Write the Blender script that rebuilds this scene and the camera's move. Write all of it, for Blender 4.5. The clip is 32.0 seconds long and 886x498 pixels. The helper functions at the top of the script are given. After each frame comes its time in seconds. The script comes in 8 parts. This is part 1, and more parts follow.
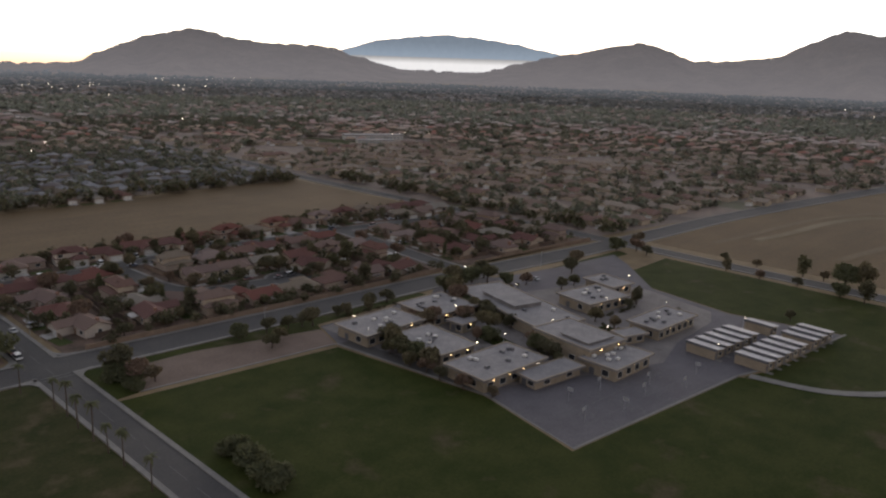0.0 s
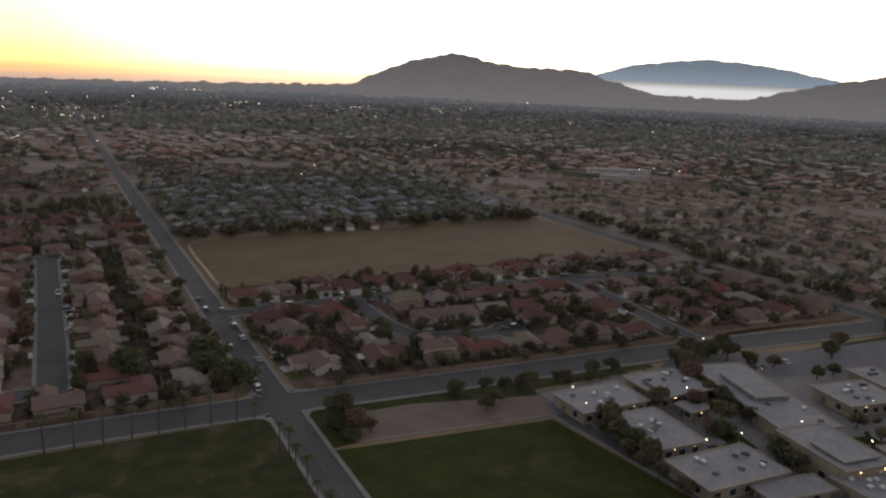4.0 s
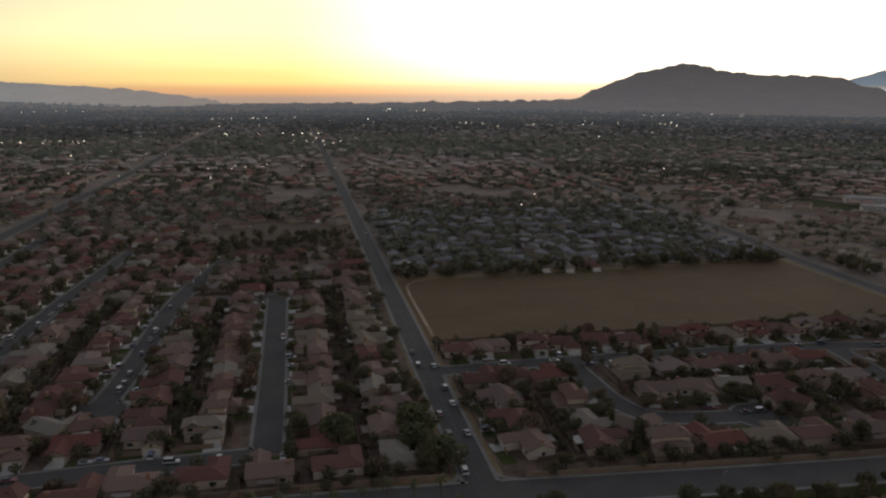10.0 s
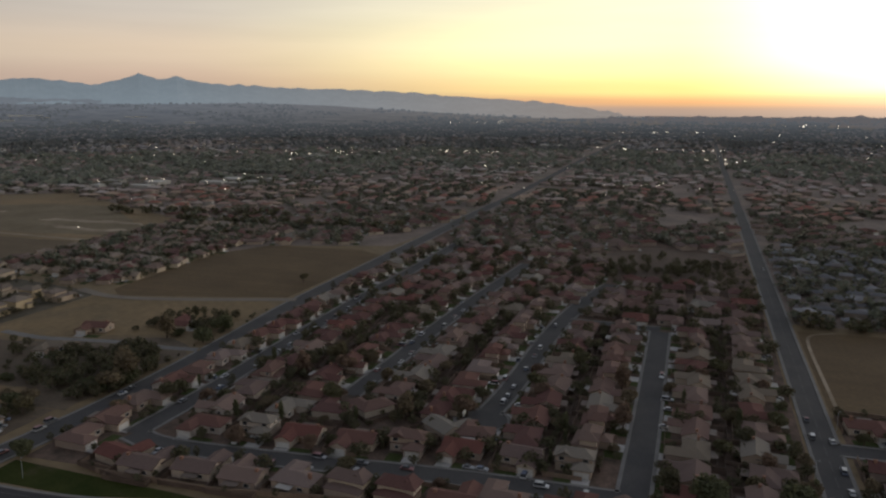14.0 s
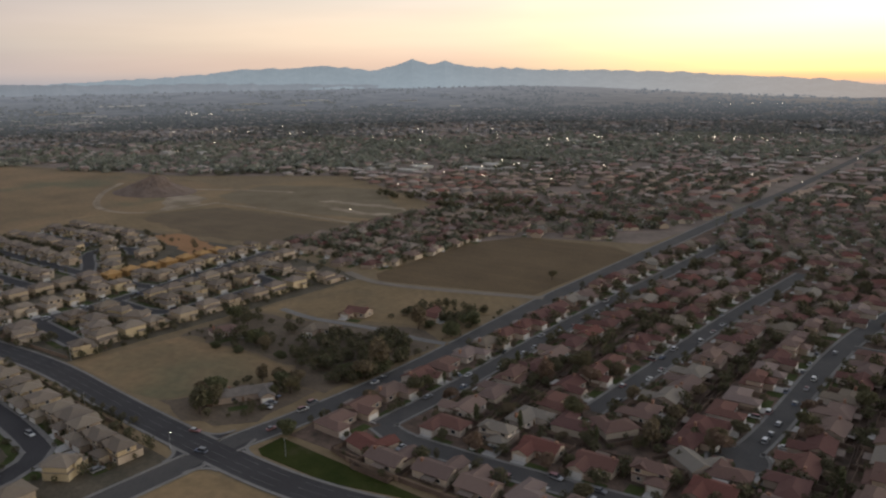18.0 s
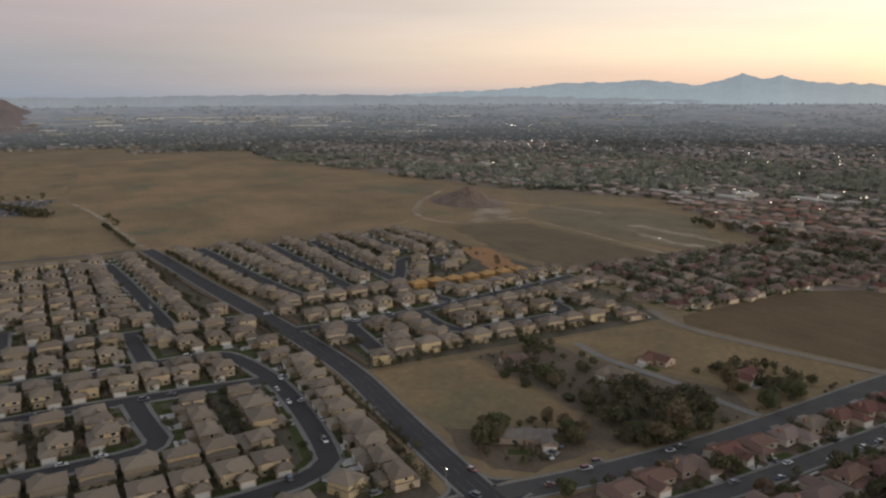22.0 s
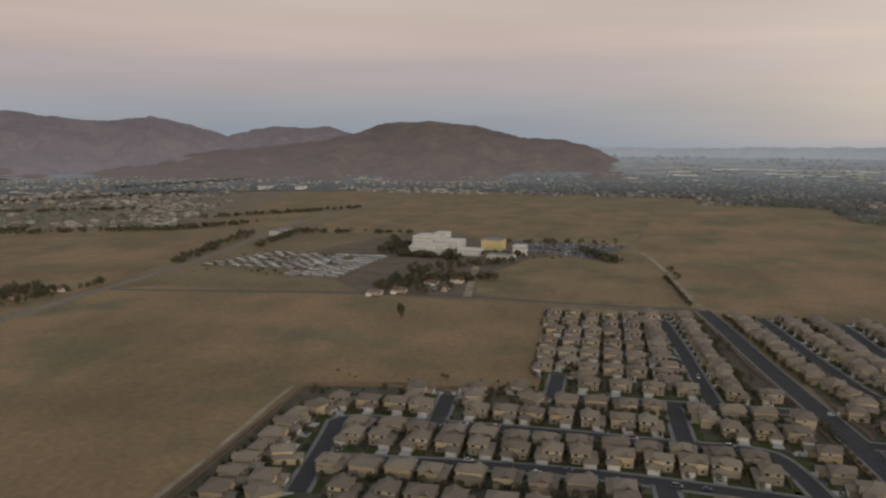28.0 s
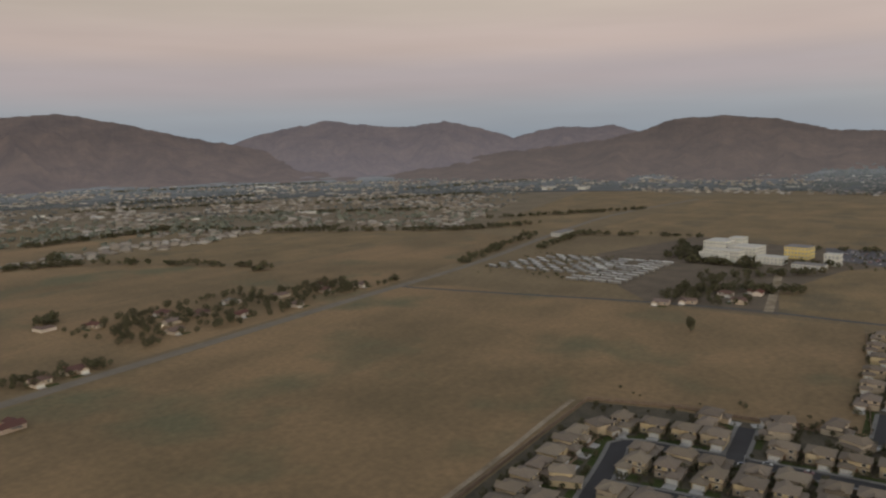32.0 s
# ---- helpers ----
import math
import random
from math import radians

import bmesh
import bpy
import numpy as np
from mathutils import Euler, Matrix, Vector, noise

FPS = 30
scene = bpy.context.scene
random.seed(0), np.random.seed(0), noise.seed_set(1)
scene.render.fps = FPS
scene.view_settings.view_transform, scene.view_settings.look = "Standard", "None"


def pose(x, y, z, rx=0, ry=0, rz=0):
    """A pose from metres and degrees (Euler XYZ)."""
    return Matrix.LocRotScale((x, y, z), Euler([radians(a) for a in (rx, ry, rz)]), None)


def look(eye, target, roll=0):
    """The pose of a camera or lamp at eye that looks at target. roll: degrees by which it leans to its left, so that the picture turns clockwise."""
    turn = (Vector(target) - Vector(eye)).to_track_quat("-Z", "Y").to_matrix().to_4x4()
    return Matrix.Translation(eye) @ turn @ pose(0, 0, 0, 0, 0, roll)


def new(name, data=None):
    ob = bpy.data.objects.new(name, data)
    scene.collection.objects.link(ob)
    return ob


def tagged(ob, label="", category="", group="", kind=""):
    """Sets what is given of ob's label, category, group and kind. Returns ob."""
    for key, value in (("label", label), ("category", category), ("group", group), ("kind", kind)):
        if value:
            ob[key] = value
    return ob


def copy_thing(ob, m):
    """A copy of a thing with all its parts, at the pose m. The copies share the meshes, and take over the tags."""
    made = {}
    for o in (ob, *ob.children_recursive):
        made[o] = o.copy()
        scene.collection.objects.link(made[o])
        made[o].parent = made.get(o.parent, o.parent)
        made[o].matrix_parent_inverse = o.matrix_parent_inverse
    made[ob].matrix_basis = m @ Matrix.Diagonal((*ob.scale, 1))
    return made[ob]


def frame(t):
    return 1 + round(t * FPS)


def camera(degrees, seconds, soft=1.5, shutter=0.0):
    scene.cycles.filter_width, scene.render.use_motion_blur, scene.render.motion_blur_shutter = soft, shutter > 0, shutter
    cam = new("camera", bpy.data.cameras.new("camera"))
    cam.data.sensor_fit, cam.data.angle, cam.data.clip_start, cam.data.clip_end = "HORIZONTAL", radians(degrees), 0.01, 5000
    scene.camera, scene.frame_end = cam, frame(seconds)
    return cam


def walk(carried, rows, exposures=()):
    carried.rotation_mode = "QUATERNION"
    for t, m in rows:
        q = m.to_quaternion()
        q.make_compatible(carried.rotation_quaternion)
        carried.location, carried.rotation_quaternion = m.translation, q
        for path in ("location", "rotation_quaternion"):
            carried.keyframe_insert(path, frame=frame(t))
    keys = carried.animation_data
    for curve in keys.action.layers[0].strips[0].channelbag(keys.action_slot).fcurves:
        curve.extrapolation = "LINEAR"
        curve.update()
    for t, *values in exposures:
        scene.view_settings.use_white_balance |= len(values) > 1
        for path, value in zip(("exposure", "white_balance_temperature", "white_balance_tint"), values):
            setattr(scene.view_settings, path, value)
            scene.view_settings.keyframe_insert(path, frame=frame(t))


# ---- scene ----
from collections import defaultdict

# ---- camera: t, x, y, z, heading, tilt down, roll
cam = camera(61.0, 32.0, soft=2.3)
PATH = [
    (0.0, -15.9, -16.2, 90.1, 43.25, 13.83, 1.82),
    (0.5, -15.1, -15.8, 91.8, 46.15, 13.87, 1.61),
    (1.0, -14.4, -15.4, 93.3, 49.62, 13.78, 1.38),
    (1.5, -13.6, -15.0, 94.8, 53.13, 13.74, 1.21),
    (2.0, -12.7, -14.4, 96.2, 55.91, 13.72, 1.13),
    (2.5, -11.3, -13.4, 97.4, 57.71, 13.57, 1.19),
    (4.5, -3.6, -6.3, 103.3, 63.77, 12.67, 2.82),
    (5.0, -2.2, -4.3, 104.5, 66.20, 12.48, 3.02),
    (5.5, -1.1, -2.2, 105.5, 68.65, 12.35, 3.15),
    (6.0, -0.1, -0.0, 106.5, 70.71, 12.34, 3.06),
    (6.5, 0.8, 2.1, 107.6, 72.43, 12.53, 2.79),
    (7.0, 1.5, 4.1, 108.6, 73.62, 12.71, 2.52),
    (7.5, 2.1, 6.2, 109.6, 74.33, 12.92, 2.24),
    (8.0, 2.5, 8.5, 110.7, 74.63, 13.17, 1.92),
    (8.5, 2.9, 11.0, 111.6, 75.05, 13.31, 1.43),
    (9.0, 3.3, 13.5, 112.4, 75.87, 13.24, 0.96),
    (9.5, 3.6, 15.8, 113.5, 77.01, 12.92, 0.57),
    (10.0, 3.8, 17.9, 114.5, 78.87, 12.30, 0.27),
    (10.5, 3.6, 19.4, 115.4, 81.51, 11.50, 0.20),
    (11.0, 3.5, 20.8, 116.4, 84.81, 10.69, 0.12),
    (11.5, 3.3, 21.7, 117.4, 88.72, 10.29, 0.27),
    (12.0, 3.0, 22.0, 118.6, 92.68, 10.40, 0.36),
    (12.5, 2.6, 22.0, 119.9, 96.59, 10.70, 0.39),
    (13.0, 2.4, 21.8, 121.3, 100.38, 11.05, 0.44),
    (13.5, 2.3, 21.6, 122.7, 104.32, 11.37, 0.40),
    (14.0, 2.5, 21.7, 124.0, 108.34, 11.59, 0.16),
    (14.5, 2.7, 22.3, 125.3, 111.97, 11.80, -0.20),
    (16.5, 2.5, 27.2, 129.9, 121.48, 12.81, -1.21),
    (17.0, 1.6, 29.1, 130.9, 123.64, 12.93, -1.19),
    (17.5, 0.0, 31.5, 131.8, 125.77, 12.95, -1.13),
    (18.0, -2.2, 34.2, 132.6, 127.89, 12.92, -1.01),
    (18.5, -4.4, 36.7, 133.4, 130.08, 12.82, -0.87),
    (19.0, -6.8, 38.9, 134.2, 132.67, 12.68, -0.63),
    (19.5, -9.5, 41.3, 134.8, 136.05, 12.45, -0.63),
    (20.0, -12.3, 43.9, 135.3, 140.19, 12.15, -0.90),
    (20.5, -15.1, 46.6, 136.0, 144.42, 11.84, -1.15),
    (21.0, -17.9, 49.2, 136.7, 147.82, 11.61, -1.04),
    (21.5, -20.8, 51.4, 137.3, 150.02, 11.55, -0.64),
    (22.0, -23.8, 53.2, 137.8, 151.16, 11.74, -0.24),
    (22.5, -26.9, 54.8, 138.3, 152.11, 12.13, -0.09),
    (23.0, -29.9, 56.3, 138.9, 153.23, 12.62, -0.16),
    (23.5, -33.0, 57.4, 139.4, 154.21, 13.12, -0.25),
    (24.0, -36.4, 58.2, 139.8, 155.70, 13.45, -0.24),
    (24.5, -39.8, 58.5, 140.2, 158.57, 13.04, 0.11),
    (25.0, -43.1, 58.5, 140.7, 162.80, 11.86, 0.83),
    (25.5, -46.2, 58.5, 141.5, 167.69, 10.19, 1.91),
    (27.5, -55.8, 58.0, 143.8, 187.64, 8.36, 0.55),
    (28.0, -58.1, 57.4, 144.2, 192.56, 8.04, 0.23),
    (28.5, -60.4, 56.8, 144.6, 197.32, 7.76, 0.04),
    (29.0, -62.8, 56.0, 145.0, 201.27, 7.55, -0.05),
    (29.5, -65.2, 54.9, 145.5, 204.54, 7.54, -0.28),
    (30.0, -67.6, 53.6, 146.0, 206.96, 7.56, -0.50),
    (30.5, -70.0, 52.3, 146.3, 208.79, 7.66, -0.64),
    (31.0, -72.3, 50.9, 146.5, 210.47, 7.72, -0.95),
    (31.5, -74.6, 49.5, 146.7, 212.24, 7.87, -1.11),
    (32.0, -76.7, 47.6, 146.8, 213.91, 7.90, -1.40),
]


def aim(x, y, z, heading, down, roll):
    return pose(x, y, z, 0, 0, heading - 90) @ pose(0, 0, 0, 90 - down) @ pose(0, 0, 0, 0, 0, roll)


EXPOSURES = [(0, 0.62, 6500, 14), (2.5, 0.58, 6500, 14), (5, 0.17, 6500, 13), (7, -0.07, 6500, 13), (9, 0.04, 6450, 12), (10, -0.14, 6450, 11), (11, -0.44, 6450, 11), (12, -0.66, 6600, 11), (13, -0.30, 6330, 10), (14.5, 0.08, 6250, 10), (17, 0.56, 6300, 11), (19, 0.56, 6550, 11), (21, 0.62, 6600, 10), (23, 0.77, 6620, 10), (25, 0.89, 6700, 9), (28, 0.63, 6800, 8), (32, 0.61, 6800, 7)]
walk(cam, [(r[0], aim(*r[1:])) for r in PATH], EXPOSURES)

# ---- dusk sky: the sun has just gone down behind the hills
SUN_AZ = 41.0
SUN_XY = (math.cos(radians(SUN_AZ)), math.sin(radians(SUN_AZ)))


def make_world():
    w = bpy.data.worlds.new("dusk")
    scene.world = w
    w.use_nodes = True
    nt = w.node_tree
    nt.nodes.clear()
    N, K = nt.nodes.new, nt.links.new
    out, bg = N("ShaderNodeOutputWorld"), N("ShaderNodeBackground")
    sky = N("ShaderNodeTexSky")
    sky.sky_type, sky.sun_disc = "NISHITA", False
    sky.sun_elevation, sky.sun_rotation = radians(1.0), radians(90 - SUN_AZ)
    sky.air_density, sky.dust_density, sky.ozone_density = 1.0, 2.0, 1.0
    co = N("ShaderNodeTexCoord")
    sep = N("ShaderNodeSeparateXYZ")
    K(co.outputs["Generated"], sep.inputs[0])

    def m(op, a, b=None, clamp=False):
        n = N("ShaderNodeMath")
        n.operation, n.use_clamp = op, clamp
        for i, v in enumerate((a, b)):
            if v is None:
                continue
            if isinstance(v, (int, float)):
                n.inputs[i].default_value = v
            else:
                K(v, n.inputs[i])
        return n.outputs[0]

    x, y, z = sep.outputs
    flat = m("SQRT", m("ADD", m("MULTIPLY", x, x), m("MULTIPLY", y, y)))
    side = m("DIVIDE", m("ADD", m("MULTIPLY", x, SUN_XY[0]), m("MULTIPLY", y, SUN_XY[1])), m("MAXIMUM", flat, 0.01))

    def ramp(stops):
        n = N("ShaderNodeValToRGB")
        n.color_ramp.interpolation = "EASE"
        e = n.color_ramp.elements
        for i, (p, c) in enumerate(stops):
            el = e[i] if i < 2 else e.new(p)
            el.position, el.color = p, (*c, 1)
        K(m("MULTIPLY", m("ADD", z, 0.0305), 1.25, True), n.inputs[0])
        return n.outputs[0]

    # height scale: 0 is the low far horizon, 0.038 is level, 0.022 a degree
    core = ramp([(0.0, (0.85, 0.62, 0.46)), (1.0, (0.25, 0.27, 0.32)), (0.020, (1.05, 0.72, 0.48)), (0.032, (1.6, 1.15, 0.66)), (0.055, (2.1, 1.85, 1.45)), (0.10, (2.4, 2.35, 2.2)), (0.19, (2.2, 2.2, 2.15)), (0.37, (0.98, 0.99, 1.0)), (0.62, (0.38, 0.40, 0.45))])
    gold = ramp([(0.0, (0.42, 0.32, 0.26)), (1.0, (0.25, 0.27, 0.32)), (0.016, (0.52, 0.36, 0.26)), (0.027, (0.98, 0.52, 0.22)), (0.045, (1.40, 0.98, 0.33)), (0.08, (1.50, 1.25, 0.52)), (0.12, (1.46, 1.31, 0.68)), (0.20, (1.28, 1.18, 0.80)), (0.37, (0.72, 0.69, 0.60)), (0.62, (0.34, 0.36, 0.40))])
    flank = ramp([(0.0, (0.34, 0.30, 0.29)), (1.0, (0.24, 0.26, 0.31)), (0.030, (0.42, 0.34, 0.30)), (0.058, (0.64, 0.46, 0.34)), (0.10, (0.74, 0.58, 0.42)), (0.17, (0.64, 0.56, 0.47)), (0.25, (0.55, 0.52, 0.47)), (0.39, (0.41, 0.42, 0.43)), (0.62, (0.29, 0.31, 0.36))])
    anti = ramp([(0.0, (0.18, 0.215, 0.265)), (1.0, (0.22, 0.24, 0.29)), (0.082, (0.186, 0.212, 0.250)), (0.148, (0.248, 0.224, 0.254)), (0.20, (0.308, 0.250, 0.252)), (0.27, (0.308, 0.262, 0.243)), (0.43, (0.272, 0.260, 0.256)), (0.66, (0.27, 0.29, 0.34))])

    def mix(f, a, b):
        n = N("ShaderNodeMix")
        n.data_type = "RGBA"
        K(f, n.inputs[0]), K(a, n.inputs[6]), K(b, n.inputs[7])
        return n.outputs[2]

    def band(lo, hi):
        n = N("ShaderNodeMapRange")
        n.interpolation_type = "SMOOTHSTEP"
        n.inputs[1].default_value, n.inputs[2].default_value = lo, hi
        K(side, n.inputs[0])
        return n.outputs[0]

    col = mix(band(0.63, 0.93), mix(band(0.02, 0.72), mix(band(-0.92, 0.14), anti, flank), gold), core)
    # long faint streaks of high haze
    mp, nz, mr = N("ShaderNodeMapping"), N("ShaderNodeTexNoise"), N("ShaderNodeMapRange")
    mp.inputs["Scale"].default_value = (1.0, 1.0, 11.0)
    nz.inputs["Scale"].default_value, nz.inputs["Detail"].default_value = 1.7, 4
    mr.inputs[1].default_value, mr.inputs[2].default_value, mr.inputs[3].default_value, mr.inputs[4].default_value = 0.3, 0.7, 0.90, 1.07
    K(co.outputs["Generated"], mp.inputs["Vector"])
    K(mp.outputs[0], nz.inputs["Vector"])
    K(nz.outputs["Fac"], mr.inputs[0])
    veil = N("ShaderNodeMix")
    veil.data_type, veil.blend_type = "RGBA", "MULTIPLY"
    veil.inputs[0].default_value = 1.0
    K(col, veil.inputs[6]), K(mr.outputs[0], veil.inputs[7])
    col = veil.outputs[2]
    add = N("ShaderNodeMix")
    add.data_type, add.blend_type = "RGBA", "ADD"
    add.inputs[0].default_value = 0.025
    K(col, add.inputs[6]), K(sky.outputs[0], add.inputs[7])
    K(add.outputs[2], bg.inputs[0])
    bg.inputs[1].default_value = 1.0
    K(bg.outputs[0], out.inputs[0])


make_world()
lamp = bpy.data.lights.new("sun", "SUN")
lamp.energy, lamp.angle, lamp.color = 0.3, radians(14), (1.0, 0.80, 0.62)
sun = new("sun", lamp)
sun.matrix_world = look((SUN_XY[0] * 900, SUN_XY[1] * 900, 90), (0, 0, 0))


# ---- materials
POROUS = ("lawn", "worn_lawn", "garden_lawn", "yard_soil", "shingle", "shingle_row", "suburb_shingle", "stucco_row")   # surfaces with hardly any sheen


def mat(name, a, b, size=3.0, fine=0.25, rough=0.9, bump=0.0, vary=None, island=False, metal=0.0, place="world", spread=0.5, tone=False, spots=None, leaf=0.0, lines=None):
    """a to b by large noise, grain by fine noise; vary: colours picked at random per object or per piece."""
    mt = bpy.data.materials.new(name)
    mt.use_nodes = True
    nt = mt.node_tree
    N, K = nt.nodes.new, nt.links.new
    bs = nt.nodes["Principled BSDF"]
    bs.inputs["Roughness"].default_value, bs.inputs["Metallic"].default_value = rough, metal
    bs.inputs["Specular IOR Level"].default_value = 0.06 if name in POROUS else 0.25
    if place == "world":
        vec = N("ShaderNodeNewGeometry").outputs["Position"]
    else:
        vec = N("ShaderNodeTexCoord").outputs["Object"]

    def noise_at(s, detail):
        n = N("ShaderNodeTexNoise")
        n.inputs["Scale"].default_value, n.inputs["Detail"].default_value = 1.0 / s, detail
        n.inputs["Roughness"].default_value = 0.62
        K(vec, n.inputs["Vector"])
        return n.outputs["Fac"]

    def remap(s, lo, hi):
        n = N("ShaderNodeMapRange")
        n.inputs[1].default_value, n.inputs[2].default_value = lo, hi
        K(s, n.inputs[0])
        return n.outputs[0]

    def mixc(f, p, q, kind="MIX"):
        n = N("ShaderNodeMix")
        n.data_type, n.blend_type = "RGBA", kind
        for i, v in ((0, f), (6, p), (7, q)):
            if isinstance(v, tuple):
                n.inputs[i].default_value = (*v, 1)
            elif isinstance(v, float):
                n.inputs[i].default_value = v
            else:
                K(v, n.inputs[i])
        return n.outputs[2]

    big = remap(noise_at(size, 4), 0.5 - spread * 0.4, 0.5 + spread * 0.4)
    if vary:
        at = N("ShaderNodeAttribute")
        at.attribute_name = "tone"
        pick = at.outputs["Fac"] if tone else N("ShaderNodeNewGeometry").outputs["Random Per Island"] if island else N("ShaderNodeObjectInfo").outputs["Random"]
        rp = N("ShaderNodeValToRGB")
        rp.color_ramp.interpolation = "CONSTANT"
        e = rp.color_ramp.elements
        for i, c in enumerate(vary):
            el = e[i] if i < 2 else e.new(i / len(vary))
            el.position, el.color = i / len(vary), (*c, 1)
        K(pick, rp.inputs[0])
        base = mixc(0.75, mixc(big, a, b), rp.outputs[0])
    else:
        base = mixc(big, a, b)
    if spots:
        base = mixc(remap(noise_at(spots[1], 3), spots[2], spots[2] + 0.14), base, spots[0])
    if lines:
        # faint plough lines: noise drawn out along one heading
        turn, wide, long = lines
        mp = N("ShaderNodeMapping")
        mp.inputs["Rotation"].default_value = (0, 0, radians(-turn))
        mp.inputs["Scale"].default_value = (1.0 / long, 1.0 / wide, 1.0 / long)
        mp.vector_type = "POINT"
        K(vec, mp.inputs["Vector"])
        ln = N("ShaderNodeTexNoise")
        ln.inputs["Scale"].default_value, ln.inputs["Detail"].default_value = 1.0, 3
        K(mp.outputs[0], ln.inputs["Vector"])
        tint = N("ShaderNodeMix")
        tint.data_type = "RGBA"
        tint.inputs[6].default_value, tint.inputs[7].default_value = (0.93, 0.935, 0.94, 1), (1.065, 1.055, 1.04, 1)
        K(remap(ln.outputs["Fac"], 0.32, 0.68), tint.inputs[0])
        base = mixc(1.0, base, tint.outputs[2], "MULTIPLY")
    grain = remap(noise_at(fine, 3), 0.25, 0.75)
    dark = N("ShaderNodeMix")
    dark.data_type = "RGBA"
    dark.inputs[6].default_value, dark.inputs[7].default_value = (0.78, 0.78, 0.78, 1), (1.18, 1.16, 1.12, 1)
    K(grain, dark.inputs[0])
    done = mixc(1.0, base, dark.outputs[2], "MULTIPLY")
    K(done, bs.inputs["Base Color"])
    if leaf:
        # thin leaves let part of the light through
        tr, mx = N("ShaderNodeBsdfTranslucent"), N("ShaderNodeMixShader")
        mx.inputs[0].default_value = leaf
        K(done, tr.inputs["Color"])
        K(bs.outputs[0], mx.inputs[1]), K(tr.outputs[0], mx.inputs[2])
        K(mx.outputs[0], nt.nodes["Material Output"].inputs["Surface"])
    if bump:
        bp = N("ShaderNodeBump")
        bp.inputs["Strength"].default_value, bp.inputs["Distance"].default_value = 0.6, bump
        K(grain, bp.inputs["Height"])
        K(bp.outputs[0], bs.inputs["Normal"])
    return mt


def glow_mat(name, colour, power):
    mt = bpy.data.materials.new(name)
    mt.use_nodes = True
    bs = mt.node_tree.nodes["Principled BSDF"]
    bs.inputs["Base Color"].default_value = (*colour, 1)
    bs.inputs["Emission Color"].default_value, bs.inputs["Emission Strength"].default_value = (*colour, 1), power
    return mt


def haze_glow_mat(name, a, b, haze, power, size=160, foot=1.5, axis="Z", low=0.0, high=220.0, sunward=1.0, warm=None):
    """Backdrop of far hills: rock and scrub, kilometres of haze painted on as emission, strongest low down."""
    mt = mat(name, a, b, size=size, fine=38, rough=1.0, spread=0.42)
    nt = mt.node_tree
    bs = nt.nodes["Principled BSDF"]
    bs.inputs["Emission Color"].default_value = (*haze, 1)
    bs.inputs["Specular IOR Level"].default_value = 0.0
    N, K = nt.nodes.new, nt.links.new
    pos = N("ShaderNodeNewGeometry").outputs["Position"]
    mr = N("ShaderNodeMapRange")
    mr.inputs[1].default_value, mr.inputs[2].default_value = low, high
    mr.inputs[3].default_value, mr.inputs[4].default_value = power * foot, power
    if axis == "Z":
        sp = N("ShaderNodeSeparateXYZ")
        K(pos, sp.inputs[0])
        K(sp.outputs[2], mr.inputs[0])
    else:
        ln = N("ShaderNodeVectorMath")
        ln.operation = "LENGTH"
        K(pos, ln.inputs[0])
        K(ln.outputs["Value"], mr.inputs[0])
    # the painted haze glows more towards the set sun
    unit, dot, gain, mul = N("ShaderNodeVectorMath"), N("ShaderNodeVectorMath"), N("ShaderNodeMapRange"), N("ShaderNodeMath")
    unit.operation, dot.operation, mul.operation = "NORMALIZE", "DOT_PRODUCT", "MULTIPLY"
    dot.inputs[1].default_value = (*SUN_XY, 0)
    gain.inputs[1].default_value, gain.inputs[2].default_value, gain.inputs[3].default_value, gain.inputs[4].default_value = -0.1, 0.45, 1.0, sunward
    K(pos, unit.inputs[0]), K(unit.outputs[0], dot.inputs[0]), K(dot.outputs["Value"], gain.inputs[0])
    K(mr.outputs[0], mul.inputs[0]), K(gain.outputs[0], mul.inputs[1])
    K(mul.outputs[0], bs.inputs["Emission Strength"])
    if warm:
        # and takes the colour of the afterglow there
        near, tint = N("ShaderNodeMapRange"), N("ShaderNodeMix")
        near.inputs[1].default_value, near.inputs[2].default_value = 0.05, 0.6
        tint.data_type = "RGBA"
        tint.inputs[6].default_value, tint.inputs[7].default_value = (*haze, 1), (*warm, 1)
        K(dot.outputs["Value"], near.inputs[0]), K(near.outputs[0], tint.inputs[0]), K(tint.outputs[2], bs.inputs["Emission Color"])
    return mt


M_GROUND = mat("soil", (0.145, 0.105, 0.058), (0.220, 0.160, 0.090), 110, 6, bump=0.05)
M_SUBURB = mat("suburb_soil", (0.124, 0.101, 0.083), (0.238, 0.178, 0.144), 34, 5, bump=0.05, spots=((0.100, 0.102, 0.056), 60, 0.60))
M_SUBURB_W = mat("dry_suburb_soil", (0.135, 0.104, 0.067), (0.221, 0.171, 0.113), 60, 6, bump=0.05, spots=((0.081, 0.084, 0.049), 90, 0.60))
M_HOSP = mat("trodden_soil", (0.105, 0.080, 0.056), (0.158, 0.120, 0.084), 22, 2)
M_LANE = mat("lane_asphalt", (0.078, 0.072, 0.068), (0.105, 0.096, 0.088), 14, 0.7)
M_YARD = mat("yard_soil", (0.072, 0.057, 0.045), (0.169, 0.116, 0.089), 7, 1.2, bump=0.03, spread=0.4)
M_YARD_W = mat("tract_soil", (0.058, 0.051, 0.034), (0.120, 0.098, 0.068), 12, 1.5, bump=0.03)
